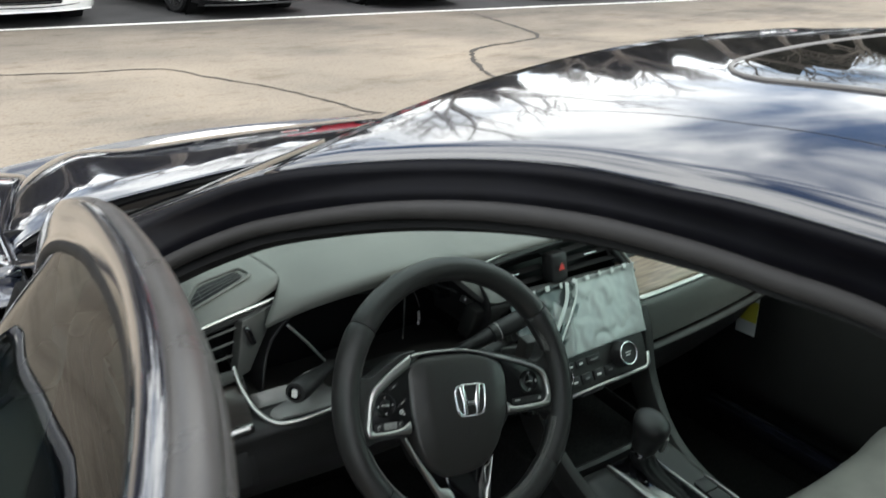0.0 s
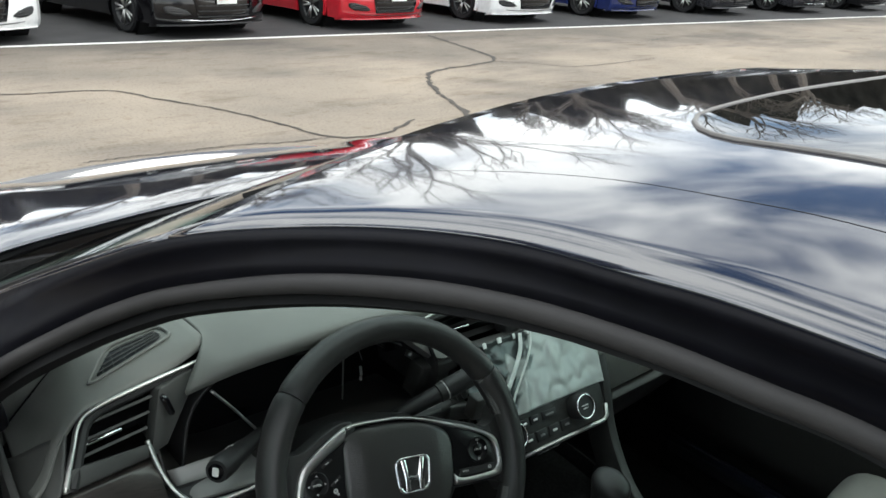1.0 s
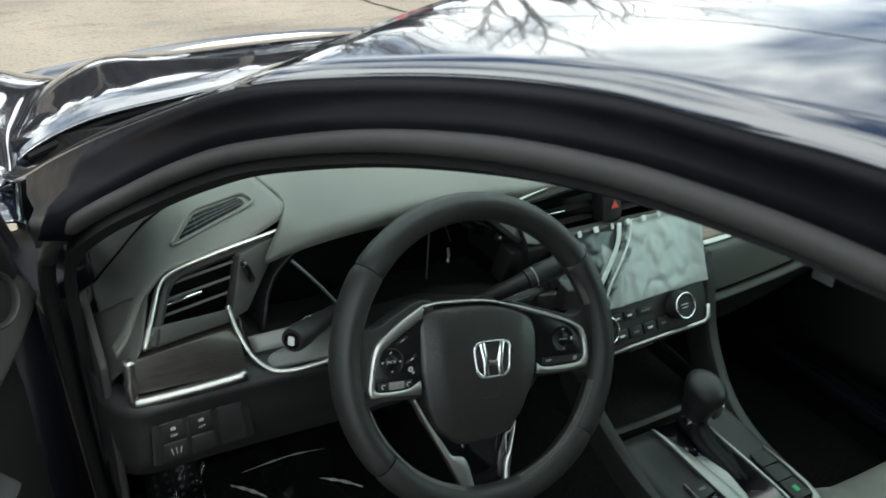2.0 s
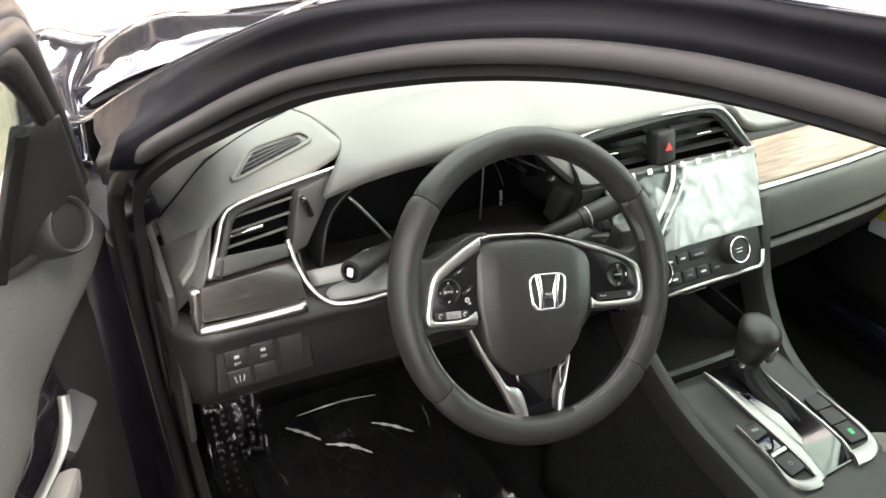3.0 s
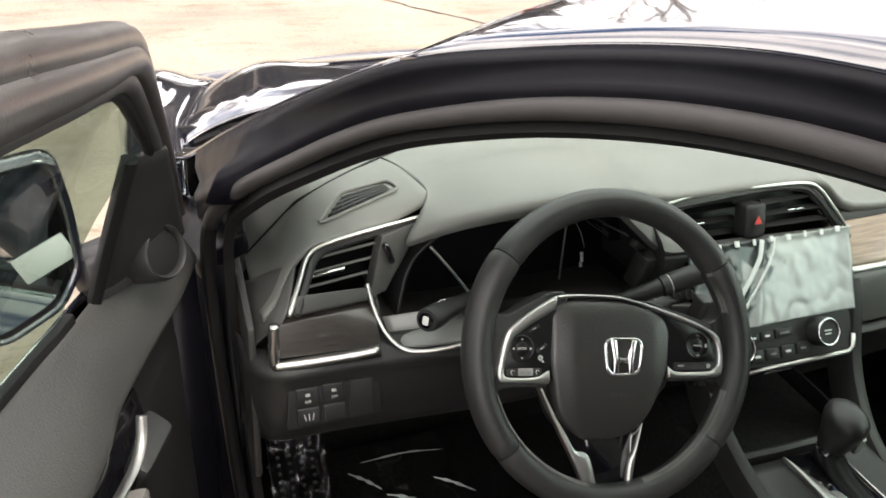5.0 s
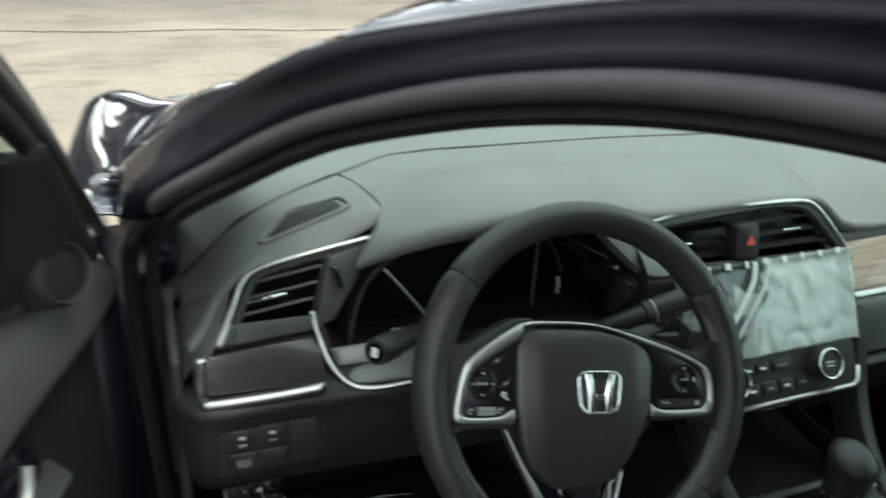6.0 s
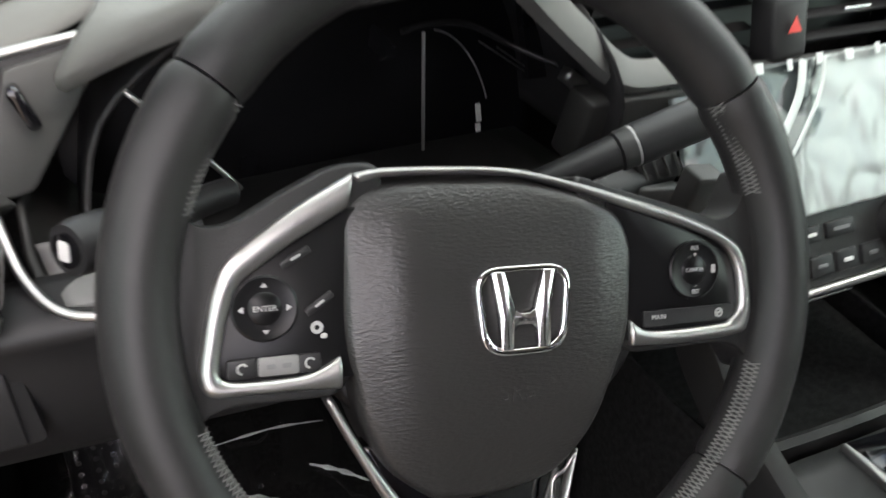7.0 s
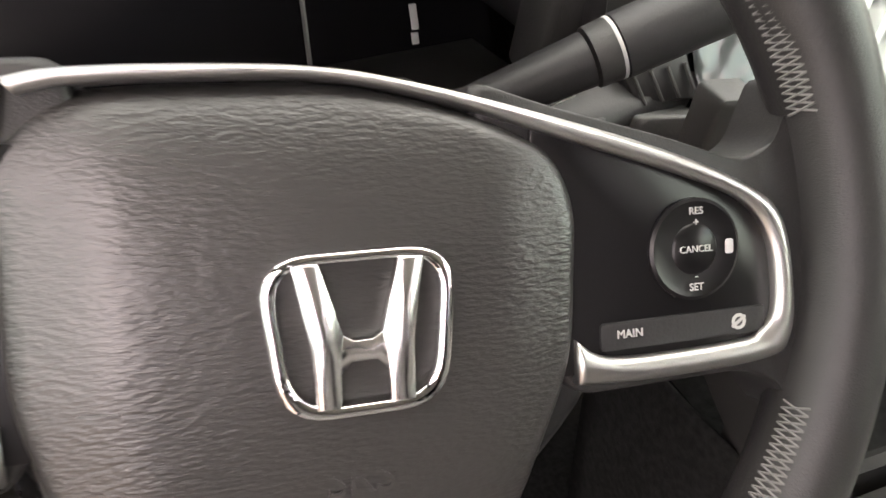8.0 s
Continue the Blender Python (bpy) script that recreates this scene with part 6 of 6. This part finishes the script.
tw = opart("tweeter", lathe([(0.033, -0.030), (0.031, -0.004), (0.0285, 0.006), (0.0265, 0.008), (0.0245, 0.006), (0.0235, 0.001)], TW, 36, False), DARK, "round black tweeter with a raised rim")
g = lathe([(0.0238, 0.001), (0.018, 0.0025), (0.001, 0.003)], TW, 30)
g.transform(dinv)
part("tweeter_grille", g, BLACKRUB, tw)
# handle, armrest
opart("handle_recess", slab((-0.880, 0.075, 0.945), (-0.868, 0.050, 0.885), (-0.915, -0.065, 0.875), (-0.930, -0.050, 0.940), 0.01, 0.004), GLOSS, "dark door handle recess")
opart("door_pull", sweep(spline([(-0.876, 0.016, 0.950), (-0.879, 0.006, 0.930), (-0.886, -0.014, 0.918), (-0.898, -0.045, 0.917), (-0.910, -0.078, 0.922)], 6), circle(0.0030, 10, 0.0055), up=(1, 0, 0)), SATIN, "curved satin inner door handle")
opart("grab_bracket", slab((-0.872, 0.080, 0.915), (-0.846, 0.062, 0.898), (-0.876, -0.004, 0.893), (-0.900, 0.010, 0.905), 0.05, 0.008), DARK, "dark angled armrest front")
opart("armrest_pad", slab((-0.925, -0.018, 0.893), (-0.874, -0.006, 0.888), (-1.060, -0.480, 0.875), (-1.130, -0.460, 0.880), 0.04, 0.010), FABRIC, "light grey padded armrest")
# mirror on the door
MIRROR = material("mirror_glass", (0.55, 0.60, 0.60), 0.02, 1.0, 0.02, 30, rough_var=0.01)
MIRROR_O = rounded([(0.084, 0.064), (0.074, 0.069), (-0.060, 0.062), (-0.105, 0.030), (-0.100, -0.045), (0.012, -0.086), (0.062, -0.066), (0.085, -0.032), (0.087, 0.022)], 0.012)
MM = axes((-1.008, 0.100, 1.098), (1, 0.22, 0.05), (-0.05, 0.06, 1))
shell = []
for dz, s in ((0.006, 1.05), (0.008, 1.10), (0.0, 1.14), (-0.02, 1.15), (-0.055, 1.02), (-0.085, 0.72), (-0.098, 0.35), (-0.100, 0.02)):
    shell.append([MM @ V(x * s, y * s, dz) for x, y in MIRROR_O])
opart("door_mirror", grid(shell, False, True), PAINT, "glossy dark door mirror housing", thick=0.003)
opart("mirror_glass", prism(MIRROR_O, MM @ Matrix.Translation((0, 0, -0.002)), 0.004), MIRROR, "flat mirror glass with a paper sticker")
opart("mirror_sticker", box((0.052, 0.028, 0.0008), MM @ Matrix.Translation((0.065, -0.019, 0.0030)) @ Matrix.Rotation(0.34, 4, "Z"), 0.002), WHITEINK, "white paper sticker on the mirror")
opart("mirror_foot", slab((-0.860, 0.195, 1.075), (-0.935, 0.150, 1.070), (-0.925, 0.135, 1.025), (-0.865, 0.185, 1.030), 0.05, 0.008), DARK, "dark mirror foot")

# ---------- cabin floor ----------
PLASTIC = glass("thin_plastic_wrap", (0.93, 0.93, 0.93), 0.08)


def crinkle(w, h, m, n, amp, freq, seed):
    r = []
    for i in range(n):
        row = []
        for j in range(n):
            x, y = (i / (n - 1) - 0.5) * w, (j / (n - 1) - 0.5) * h
            z = amp * abs(noise.noise(V(x * freq, y * freq * 0.55, seed))) + 0.42 * amp * noise.noise(V(x * freq * 3.0, y * freq * 1.6 + x * freq, seed + 5))
            row.append(m @ V(x, y, z))
        r.append(row)
    return grid(r)


mat_ = thing("floor_mat", "black carpet floor mat in the driver's footwell", "floor mat", (-0.42, 0.35, 0.245))
part("mat_sheet", box((0.44, 0.60, 0.010), Matrix.Rotation(radians(8), 4, "X"), 0.004), CARPET, mat_)
wrap = thing("plastic_wrap", "crumpled clear plastic wrap over the driver's floor", "plastic wrap", (-0.42, 0.38, 0.275))
part("wrap_sheet", crinkle(0.46, 0.5, Matrix.Rotation(radians(10), 4, "X"), 90, 0.055, 6.5, 1.7), PLASTIC, wrap)
# Glints on the wrap, put in as pale strips instead of reflected light
for pts, w in (([(-0.553, 0.530), (-0.525, 0.505), (-0.500, 0.475)], 0.005), ([(-0.495, 0.460), (-0.455, 0.440), (-0.421, 0.405)], 0.006), ([(-0.394, 0.475), (-0.360, 0.452), (-0.326, 0.420)], 0.005), ([(-0.523, 0.550), (-0.430, 0.552), (-0.356, 0.540)], 0.003)):
    line = spline([V(x + 0.42, y - 0.38, 0.040 + 0.10 * (y - 0.38)) for x, y in pts], 6)
    part("wrap_glint", sweep(line, [(-w, 0.0), (-w * 0.3, w * 0.7), (0.0, w * 0.2), (w * 0.6, w * 0.8), (w, 0.0)], scale=lambda f: 0.15 + math.sin(math.pi * f) * (0.6 + 0.4 * math.sin(23 * f))), FOLD_GLINT, wrap, "pale crumpled strip standing for a glint on the plastic")
dead = thing("foot_rest", "ribbed black footrest wrapped in clear plastic", "foot rest", axes((-0.645, 0.56, 0.27), (1, 0.0, 0), (0, 0.55, 1)))
part("pad", box((0.10, 0.26, 0.03), Matrix(), 0.008), BLACKRUB, dead)
for i in range(4):
    for j in range(16):
        part("stud", lathe([(0.0035, 0), (0.003, 0.003), (0.0005, 0.0035)], Matrix.Translation((-0.034 + 0.022 * i, -0.12 + 0.016 * j, 0.015)), 8), PLAST, dead)
part("wrap", crinkle(0.115, 0.28, Matrix.Translation((0, 0, 0.022)), 30, 0.012, 26, 4.1), PLASTIC, dead, "clear crinkled plastic cover")

# passenger seat
seat = thing("passenger_seat", "grey upholstered passenger seat with side bolsters", "car seat", (0.37, -0.45, 0.45))
cush = []
for y, zc in ((0.32, 0.02), (0.30, 0.12), (0.22, 0.155), (0.0, 0.14), (-0.20, 0.12), (-0.26, 0.10)):
    cush.append([(-0.26, y, 0.0), (-0.265, y, zc * 0.7), (-0.23, y, zc + 0.025), (-0.15, y, zc), (0, y, zc - 0.01), (0.15, y, zc), (0.23, y, zc + 0.025), (0.265, y, zc * 0.7), (0.26, y, 0.0)])
part("seat_cushion", loft(cush, 4, 4), FABRIC, seat, thick=0.01)
back = []
for z, yc, w in ((0.10, -0.24, 0.25), (0.25, -0.27, 0.26), (0.45, -0.33, 0.25), (0.62, -0.39, 0.21), (0.68, -0.42, 0.15)):
    back.append([(-w, yc - 0.10, z), (-w - 0.01, yc, z), (-w + 0.03, yc + 0.035, z), (-w + 0.10, yc, z), (0, yc - 0.01, z), (w - 0.10, yc, z), (w - 0.03, yc + 0.035, z), (w + 0.01, yc, z), (w, yc - 0.10, z)])
part("seat_back", loft(back, 4, 4), FABRIC, seat, thick=0.01)
part("seat_base", box((0.44, 0.48, 0.20), Matrix.Translation((0, 0.02, -0.10)), 0.02), DARK, seat)
# Unseen driver's seat, added to keep rear light off the wheel hub
copy_seat = copy_thing(seat, pose(-0.37, -0.62, 0.45))
tagged(copy_seat, "unseen driver's seat, added to block light from the rear", "car seat")
copy_seat.name = "unseen_driver_seat"
# passenger door, inside
pd = thing("passenger_door", "closed passenger door with a dark inner panel", "door", (0.78, -0.2, 0.7))
pm = Matrix.Translation((-0.78, 0.2, -0.7))
prow = []
for y in np.linspace(0.42, -0.80, 12):
    arm = math.exp(-((y + 0.30) / 0.26) ** 4)
    prow.append([pm @ V(x, y, z) for x, z in ((0.77, 1.0), (0.735, 0.99), (0.725, 0.93), (0.735 - 0.05 * arm, 0.875), (0.735 - 0.06 * arm, 0.845), (0.735 - 0.01 * arm, 0.80), (0.74, 0.6), (0.75, 0.40))])
part("inner_panel", grid([spline(r, 3) for r in prow]), PLAST, pd, thick=0.004)
part("outer_skin", grid([[pm @ V(x, y, z) for x, z in ((0.79, 0.99), (0.855, 0.93), (0.875, 0.80), (0.88, 0.60), (0.83, 0.36))] for y in np.linspace(0.42, -0.80, 8)]), PAINT, pd, thick=0.004)
part("trim_line", sweep([pm @ V(0.722, y, 0.90) for y in np.linspace(0.2, -0.5, 8)], circle(0.004, 6)), SILVER, pd)
tag = thing("paper_tag", "yellow and white paper tag hanging at the passenger side", "tag", axes((0.735, 0.275, 0.635), (0, -1, 0.05), (0, 0.05, 1)))
YEL = material("yellow_print", (0.62, 0.55, 0.06), 0.6, 0, 0.05)
part("paper", box((0.055, 0.115, 0.001), Matrix(), 0.002), WHITEINK, tag)
part("yellow_band", box((0.055, 0.055, 0.0012), Matrix.Translation((0, 0.006, 0.0010)), 0.001), YEL, tag)
clipw = thing("paper_scrap", "white triangular paper scrap on the passenger side", "paper", axes((0.70, 0.05, 0.82), (0, -1, 0), (0, 0, 1)))
part("paper", prism([(-0.025, -0.025), (0.025, 0.02), (-0.005, 0.025)], Matrix(), 0.001), WHITEINK, clipw)


# ---------- parked cars ----------
def nose_y(x, z=0.42):
    """How far the bumper lies behind the nose at x."""
    return 0.36 * (abs(x) / 0.90) ** 2.6 + float(np.interp(z, (0.16, 0.20, 0.28, 0.42, 0.58, 0.68, 0.75, 0.82), (0.09, 0.02, -0.02, -0.035, -0.02, 0.03, 0.10, 0.32)))


def parked_car(paint, label, at, black_nose=False):
    c = thing("parked_car", label, "car", at, group="parked cars")
    st_ = []
    for y, w, zb, zs, zt in ((0.33, 0.885, 0.17, 0.60, 0.79), (0.60, 0.91, 0.18, 0.66, 0.88), (1.3, 0.92, 0.20, 0.68, 0.96), (2.2, 0.92, 0.20, 0.70, 0.98), (3.4, 0.92, 0.20, 0.72, 1.02), (4.4, 0.90, 0.24, 0.74, 1.02), (4.75, 0.82, 0.30, 0.72, 0.98), (4.8, 0.70, 0.34, 0.70, 0.90)):
        st_.append([(-w * 0.6, y, zt + 0.02), (-w * 0.86, y, zt), (-w * 0.98, y, (zs + zt) / 2), (-w, y, zs), (-w * 0.99, y, (zs + zb) / 2), (-w * 0.95, y, zb)])
    full = [[V(*p) for p in r] for r in st_]
    both = [spline([V(-p.x, p.y, p.z) for p in r][::-1] + [V(0, r[0].y, r[0].z + 0.03)] + r, 5) for r in full]
    cols = [spline(list(q), 9) for q in zip(*both)]
    bm = grid([list(q) for q in zip(*cols)])
    away = [f for f in bm.faces if abs(f.calc_center_median().x) > 0.6 and any((f.calc_center_median() - V(f.calc_center_median().x, y, 0.33)).length < 0.385 for y in (1.02, 3.80))]
    bmesh.ops.delete(bm, geom=away, context="FACES")
    part("body", bm, paint, c)
    zs_ = (0.165, 0.185, 0.21, 0.28, 0.36, 0.44, 0.52, 0.60, 0.67, 0.73, 0.77, 0.82)
    part("bumper", grid([[V(x * (1 - 0.03 * max(0, 0.3 - z)), nose_y(x, z), z - 0.02 * (abs(x) / 0.9) ** 2) for z in zs_] for x in np.linspace(-0.90, 0.90, 31)]), paint, c, thick=0.01)
    cab = []
    for y, w, z in ((1.25, 0.74, 1.0), (1.7, 0.68, 1.22), (2.15, 0.60, 1.41), (3.0, 0.60, 1.43), (3.6, 0.60, 1.36), (4.3, 0.70, 1.06)):
        cab.append([(-w - 0.1, y, 0.98), (-w - 0.02, y, z * 0.5 + 0.5), (-w * 0.86, y, z - 0.03), (0, y, z), (w * 0.86, y, z - 0.03), (w + 0.02, y, z * 0.5 + 0.5), (w + 0.1, y, 0.98)])
    part("cabin_glass", loft(cab, 3, 3), TINT, c)
    rf = [[V(x * 0.58, y, z + 0.012 - 0.035 * abs(x) ** 3) for x in np.linspace(-1, 1, 9)] for y, z in ((2.12, 1.405), (2.6, 1.435), (3.1, 1.43), (3.6, 1.365))]
    part("roof", grid(rf), paint, c, thick=0.01)
    part("grille", grid([[V(x * (0.40 + 0.22 * (z - 0.27)), nose_y(x * 0.42, z) - 0.012, z) for z in (0.27, 0.33, 0.40, 0.48, 0.56, 0.62)] for x in np.linspace(-1, 1, 11)]), GLOSS, c, "dark front grille", thick=0.012)
    for k in range(5):
        z = 0.29 + 0.07 * k
        part("grille_bar", sweep([V(x, nose_y(x, z) - 0.024, z) for x in np.linspace(-0.40, 0.40, 9)], [(-0.006, -0.006), (0.006, -0.006), (0.006, 0.006), (-0.006, 0.006)]), DARK, c)
    part("plate", box((0.31, 0.155, 0.012), axes((0, -0.075, 0.53), (1, 0, 0), (0, 0.03, 1)), 0.006), WHITEINK, c, "white dealer plate with a red band")
    part("plate_band", box((0.26, 0.06, 0.004), axes((0, -0.083, 0.535), (1, 0, 0), (0, 0.03, 1)), 0.004), REDINK, c)
    part("lower_lip", sweep([V(x, nose_y(x, 0.2) - 0.012, 0.188 - 0.02 * (abs(x) / 0.9) ** 2) for x in np.linspace(-0.84, 0.84, 21)], [(-0.014, -0.010), (0.014, -0.010), (0.012, 0.008), (-0.012, 0.008)]), DARK if black_nose else paint, c)
    part("lip_line", sweep([V(x, nose_y(x, 0.23) - 0.014, 0.232 + 0.03 * (abs(x) / 0.8) ** 2) for x in np.linspace(-0.80, 0.80, 21)], circle(0.007, 6)), CHROME if black_nose else DARK, c, "thin line along the bumper lip")
    part("underside", slab((-0.80, 0.5, 0.20), (0.80, 0.5, 0.20), (0.80, 4.6, 0.22), (-0.80, 4.6, 0.22), 0.02), BLACKRUB, c)
    for s in (-1, 1):
        inlet = [[V(s * x, nose_y(x, z) - 0.010, z + 0.10 * (x - 0.64)) for z in np.linspace(z0, z1, 5)] for x, z0, z1 in ((0.49, 0.335, 0.345), (0.54, 0.315, 0.375), (0.62, 0.305, 0.40), (0.70, 0.305, 0.415), (0.765, 0.33, 0.41), (0.785, 0.36, 0.39))]
        fog = part("fog_inlet", grid(inlet), DARK, c, "dark fog lamp inlet", thick=0.012)
        for z in (0.335, 0.365, 0.39):
            part("inlet_bar", sweep([V(s * x, nose_y(x, z) - 0.020, z + 0.10 * (x - 0.64)) for x in (0.55, 0.62, 0.70, 0.76)], circle(0.005, 6)), GLOSS, fog)
        lamp = [[V(s * x, nose_y(x, z) - 0.006, z) for z in np.linspace(z0, z1, 4)] for x, z0, z1 in ((0.47, 0.655, 0.685), (0.58, 0.645, 0.705), (0.70, 0.645, 0.73), (0.80, 0.66, 0.755), (0.87, 0.70, 0.77))]
        part("headlight", grid(lamp), CHROME, c, "clear headlight", thick=0.01)
        for y in (1.02, 3.80):
            arch = [V(s * 0.905, y + 0.385 * math.cos(a), 0.33 + 0.385 * math.sin(a)) for a in np.linspace(-0.35, math.pi + 0.35, 22)]
            part("wheel_arch", sweep(arch, [(-0.03, -0.016), (0.012, -0.016), (0.012, 0.016), (-0.03, 0.016)], up=(1, 0, 0)), paint, c)
            part("arch_lining", lathe([(0.40, -0.02), (0.40, -0.30), (0.02, -0.30)], axes((s * 0.90, y, 0.33), (0, 1, 0), (0, 0, s)), 28, False), BLACKRUB, c)
            wm = axes((s * 0.89, y, 0.33), (0, 1, 0), (0, 0, s))
            wt = part("wheel", lathe([(0.235, -0.02), (0.24, 0.005), (0.30, 0.022), (0.328, 0.0), (0.33, -0.05), (0.33, -0.17), (0.31, -0.2), (0.1, -0.2)], wm, 28, False), BLACKRUB, c, "black tyre")
            part("rim", lathe([(0.24, -0.005), (0.228, 0.008), (0.215, -0.01), (0.20, -0.06), (0.01, -0.06)], wm, 28, False), DARK, wt)
            for k in range(5):
                for d in (-0.09, 0.09):
                    a = 2 * math.pi * k / 5 + d
                    part("spoke", sweep([wm @ V(0.03 * math.cos(a), 0.03 * math.sin(a), 0.0), wm @ V(0.222 * math.cos(a + d), 0.222 * math.sin(a + d), 0.002)], [(-0.014, -0.012), (0.014, -0.012), (0.009, 0.008), (-0.009, 0.008)], up=(s, 0, 0.01)), SILVER, wt)
    return c


def car_paint(name, col, coat=1.0):
    return material(name, col, 0.14, 0.0, 0.06, 20, coat=coat, rough_var=0.03, spec=0.3)


P_WHITE, P_BLACK, P_RED = car_paint("white_paint", (0.78, 0.78, 0.77)), car_paint("black_paint", (0.004, 0.004, 0.005), 0.5), car_paint("red_paint", (0.42, 0.015, 0.025))
P_BLUE, P_GREY = car_paint("blue_paint", (0.012, 0.020, 0.09)), car_paint("dark_grey_paint", (0.022, 0.022, 0.025))
for pt, lab, nose, x, y, turn in ((P_BLACK, "black sedan parked nose out in the row", 1, -2.32, 10.13, 10), (P_WHITE, "white sedan parked nose out in the row", 0, 0.80, 10.14, 9), (P_BLACK, "black sedan with dark lower lip parked nose out", 1, 3.88, 10.16, 13), (P_RED, "bright red sedan parked nose out in the row", 0, 6.79, 10.25, 9), (P_WHITE, "white sedan parked beside the red car", 0, 10.02, 10.40, 7),
                                  (P_BLUE, "dark blue sedan parked nose out in the row", 0, 13.33, 10.50, 9), (P_GREY, "dark grey sedan parked nose out in the row", 0, 16.84, 10.52, 9), (P_GREY, "dark grey sedan parked nose out in the row", 1, 20.20, 10.42, 8), (P_BLACK, "black sedan parked at the row's far end", 0, 23.56, 10.38, 9)):
    parked_car(pt, lab, Matrix.Translation((x, y, 0.004)) @ Matrix.Rotation(radians(turn - 2), 4, "Z"), nose)

# ---------- bare trees beyond the row ----------
BARK = material("grey_bark", (0.13, 0.11, 0.09), 0.9, 0, 0.3, 8, grain=0.6, grain_scale=40)


def bare_tree(at, h, seed):
    rnd = random.Random(seed)
    t = thing("bare_tree", "tall leafless grey tree with fine branches", "tree", at, group="bare trees")
    limbs, twigs = [], []

    def grow(p, d, ln, r, depth):
        q = p + d * ln
        mid = p.lerp(q, 0.5) + V(rnd.uniform(-1, 1), rnd.uniform(-1, 1), rnd.uniform(-0.3, 0.6)) * ln * 0.07
        (limbs if depth < 2 else twigs).append(([p, mid, q], r, 7 if depth < 2 else 4))
        if depth >= 5:
            return
        for _ in range(3 if depth < 4 else 2):
            nd = (d + V(rnd.uniform(-1, 1), rnd.uniform(-1, 1), rnd.uniform(-0.15, 0.7)) * 0.75).normalized()
            grow(p.lerp(q, rnd.uniform(0.55, 1.0)), nd, ln * rnd.uniform(0.55, 0.8), r * 0.55, depth + 1)

    grow(V(0, 0, 0), V(0, 0, 1), h * 0.36, h * 0.016, 0)
    for nm_, seq in (("trunk", limbs), ("branches", twigs)):
        verts, faces = [], []
        for pts, r, n in seq:
            b0 = len(verts)
            t_ = (pts[2] - pts[0]).normalized()
            sx_ = t_.orthogonal().normalized()
            sy_ = t_.cross(sx_)
            for i, p in enumerate(pts):
                rr = r * (1 - 0.22 * i)
                for a in range(n):
                    verts.append(p + (sx_ * math.cos(2 * math.pi * a / n) + sy_ * math.sin(2 * math.pi * a / n)) * rr)
            for i in range(2):
                for a in range(n):
                    faces.append((b0 + i * n + a, b0 + i * n + (a + 1) % n, b0 + (i + 1) * n + (a + 1) % n, b0 + (i + 1) * n + a))
        me = bpy.data.meshes.new(nm_)
        me.from_pydata(verts, [], faces)
        me.materials.append(BARK)
        new(nm_, me).parent = t
    return t


proto = [bare_tree((0, 0, 0), 15, 11), bare_tree((0, 0, 0), 18, 12)]
spots = [(-6, 27), (2, 31), (9, 26), (15, 30), (22, 25), (29, 29), (37, 24), (46, 27), (-15, 30), (55, 22), (5, 20), (12, 21), (19, 19), (26, 20), (33, 18), (-2, 22)]
for k, (x, y) in enumerate(spots):
    m = pose(x, y, 0, 0, 0, 67 * k)
    if k < 2:
        proto[k].matrix_world = m
    else:
        copy_thing(proto[k % 2], m)
woods = []
rnd = random.Random(5)
for k in range(260):
    a = radians(-75 + 150 * k / 259)
    d = 46 + 2.5 * math.sin(k * 0.17)
    h = 13.5 + 3.5 * math.sin(k * 0.23) + 2.0 * math.sin(k * 0.71 + 1) + rnd.uniform(-0.5, 0.7)
    woods.append([V(10 + d * math.sin(a), 6 + d * math.cos(a), 0), V(10 + d * math.sin(a), 6 + d * math.cos(a), h * 0.5), V(10 + d * math.sin(a), 6 + d * math.cos(a), h)])
WOODSM = material("far_woods", (0.035, 0.032, 0.026), 0.95, 0, 0.5, 0.9, spec=0.02, stretch=(1, 1, 0.25))
tagged(part("far_woods", grid(woods), WOODSM), "dark leafless woods in the distance", "woods", kind="stuff")
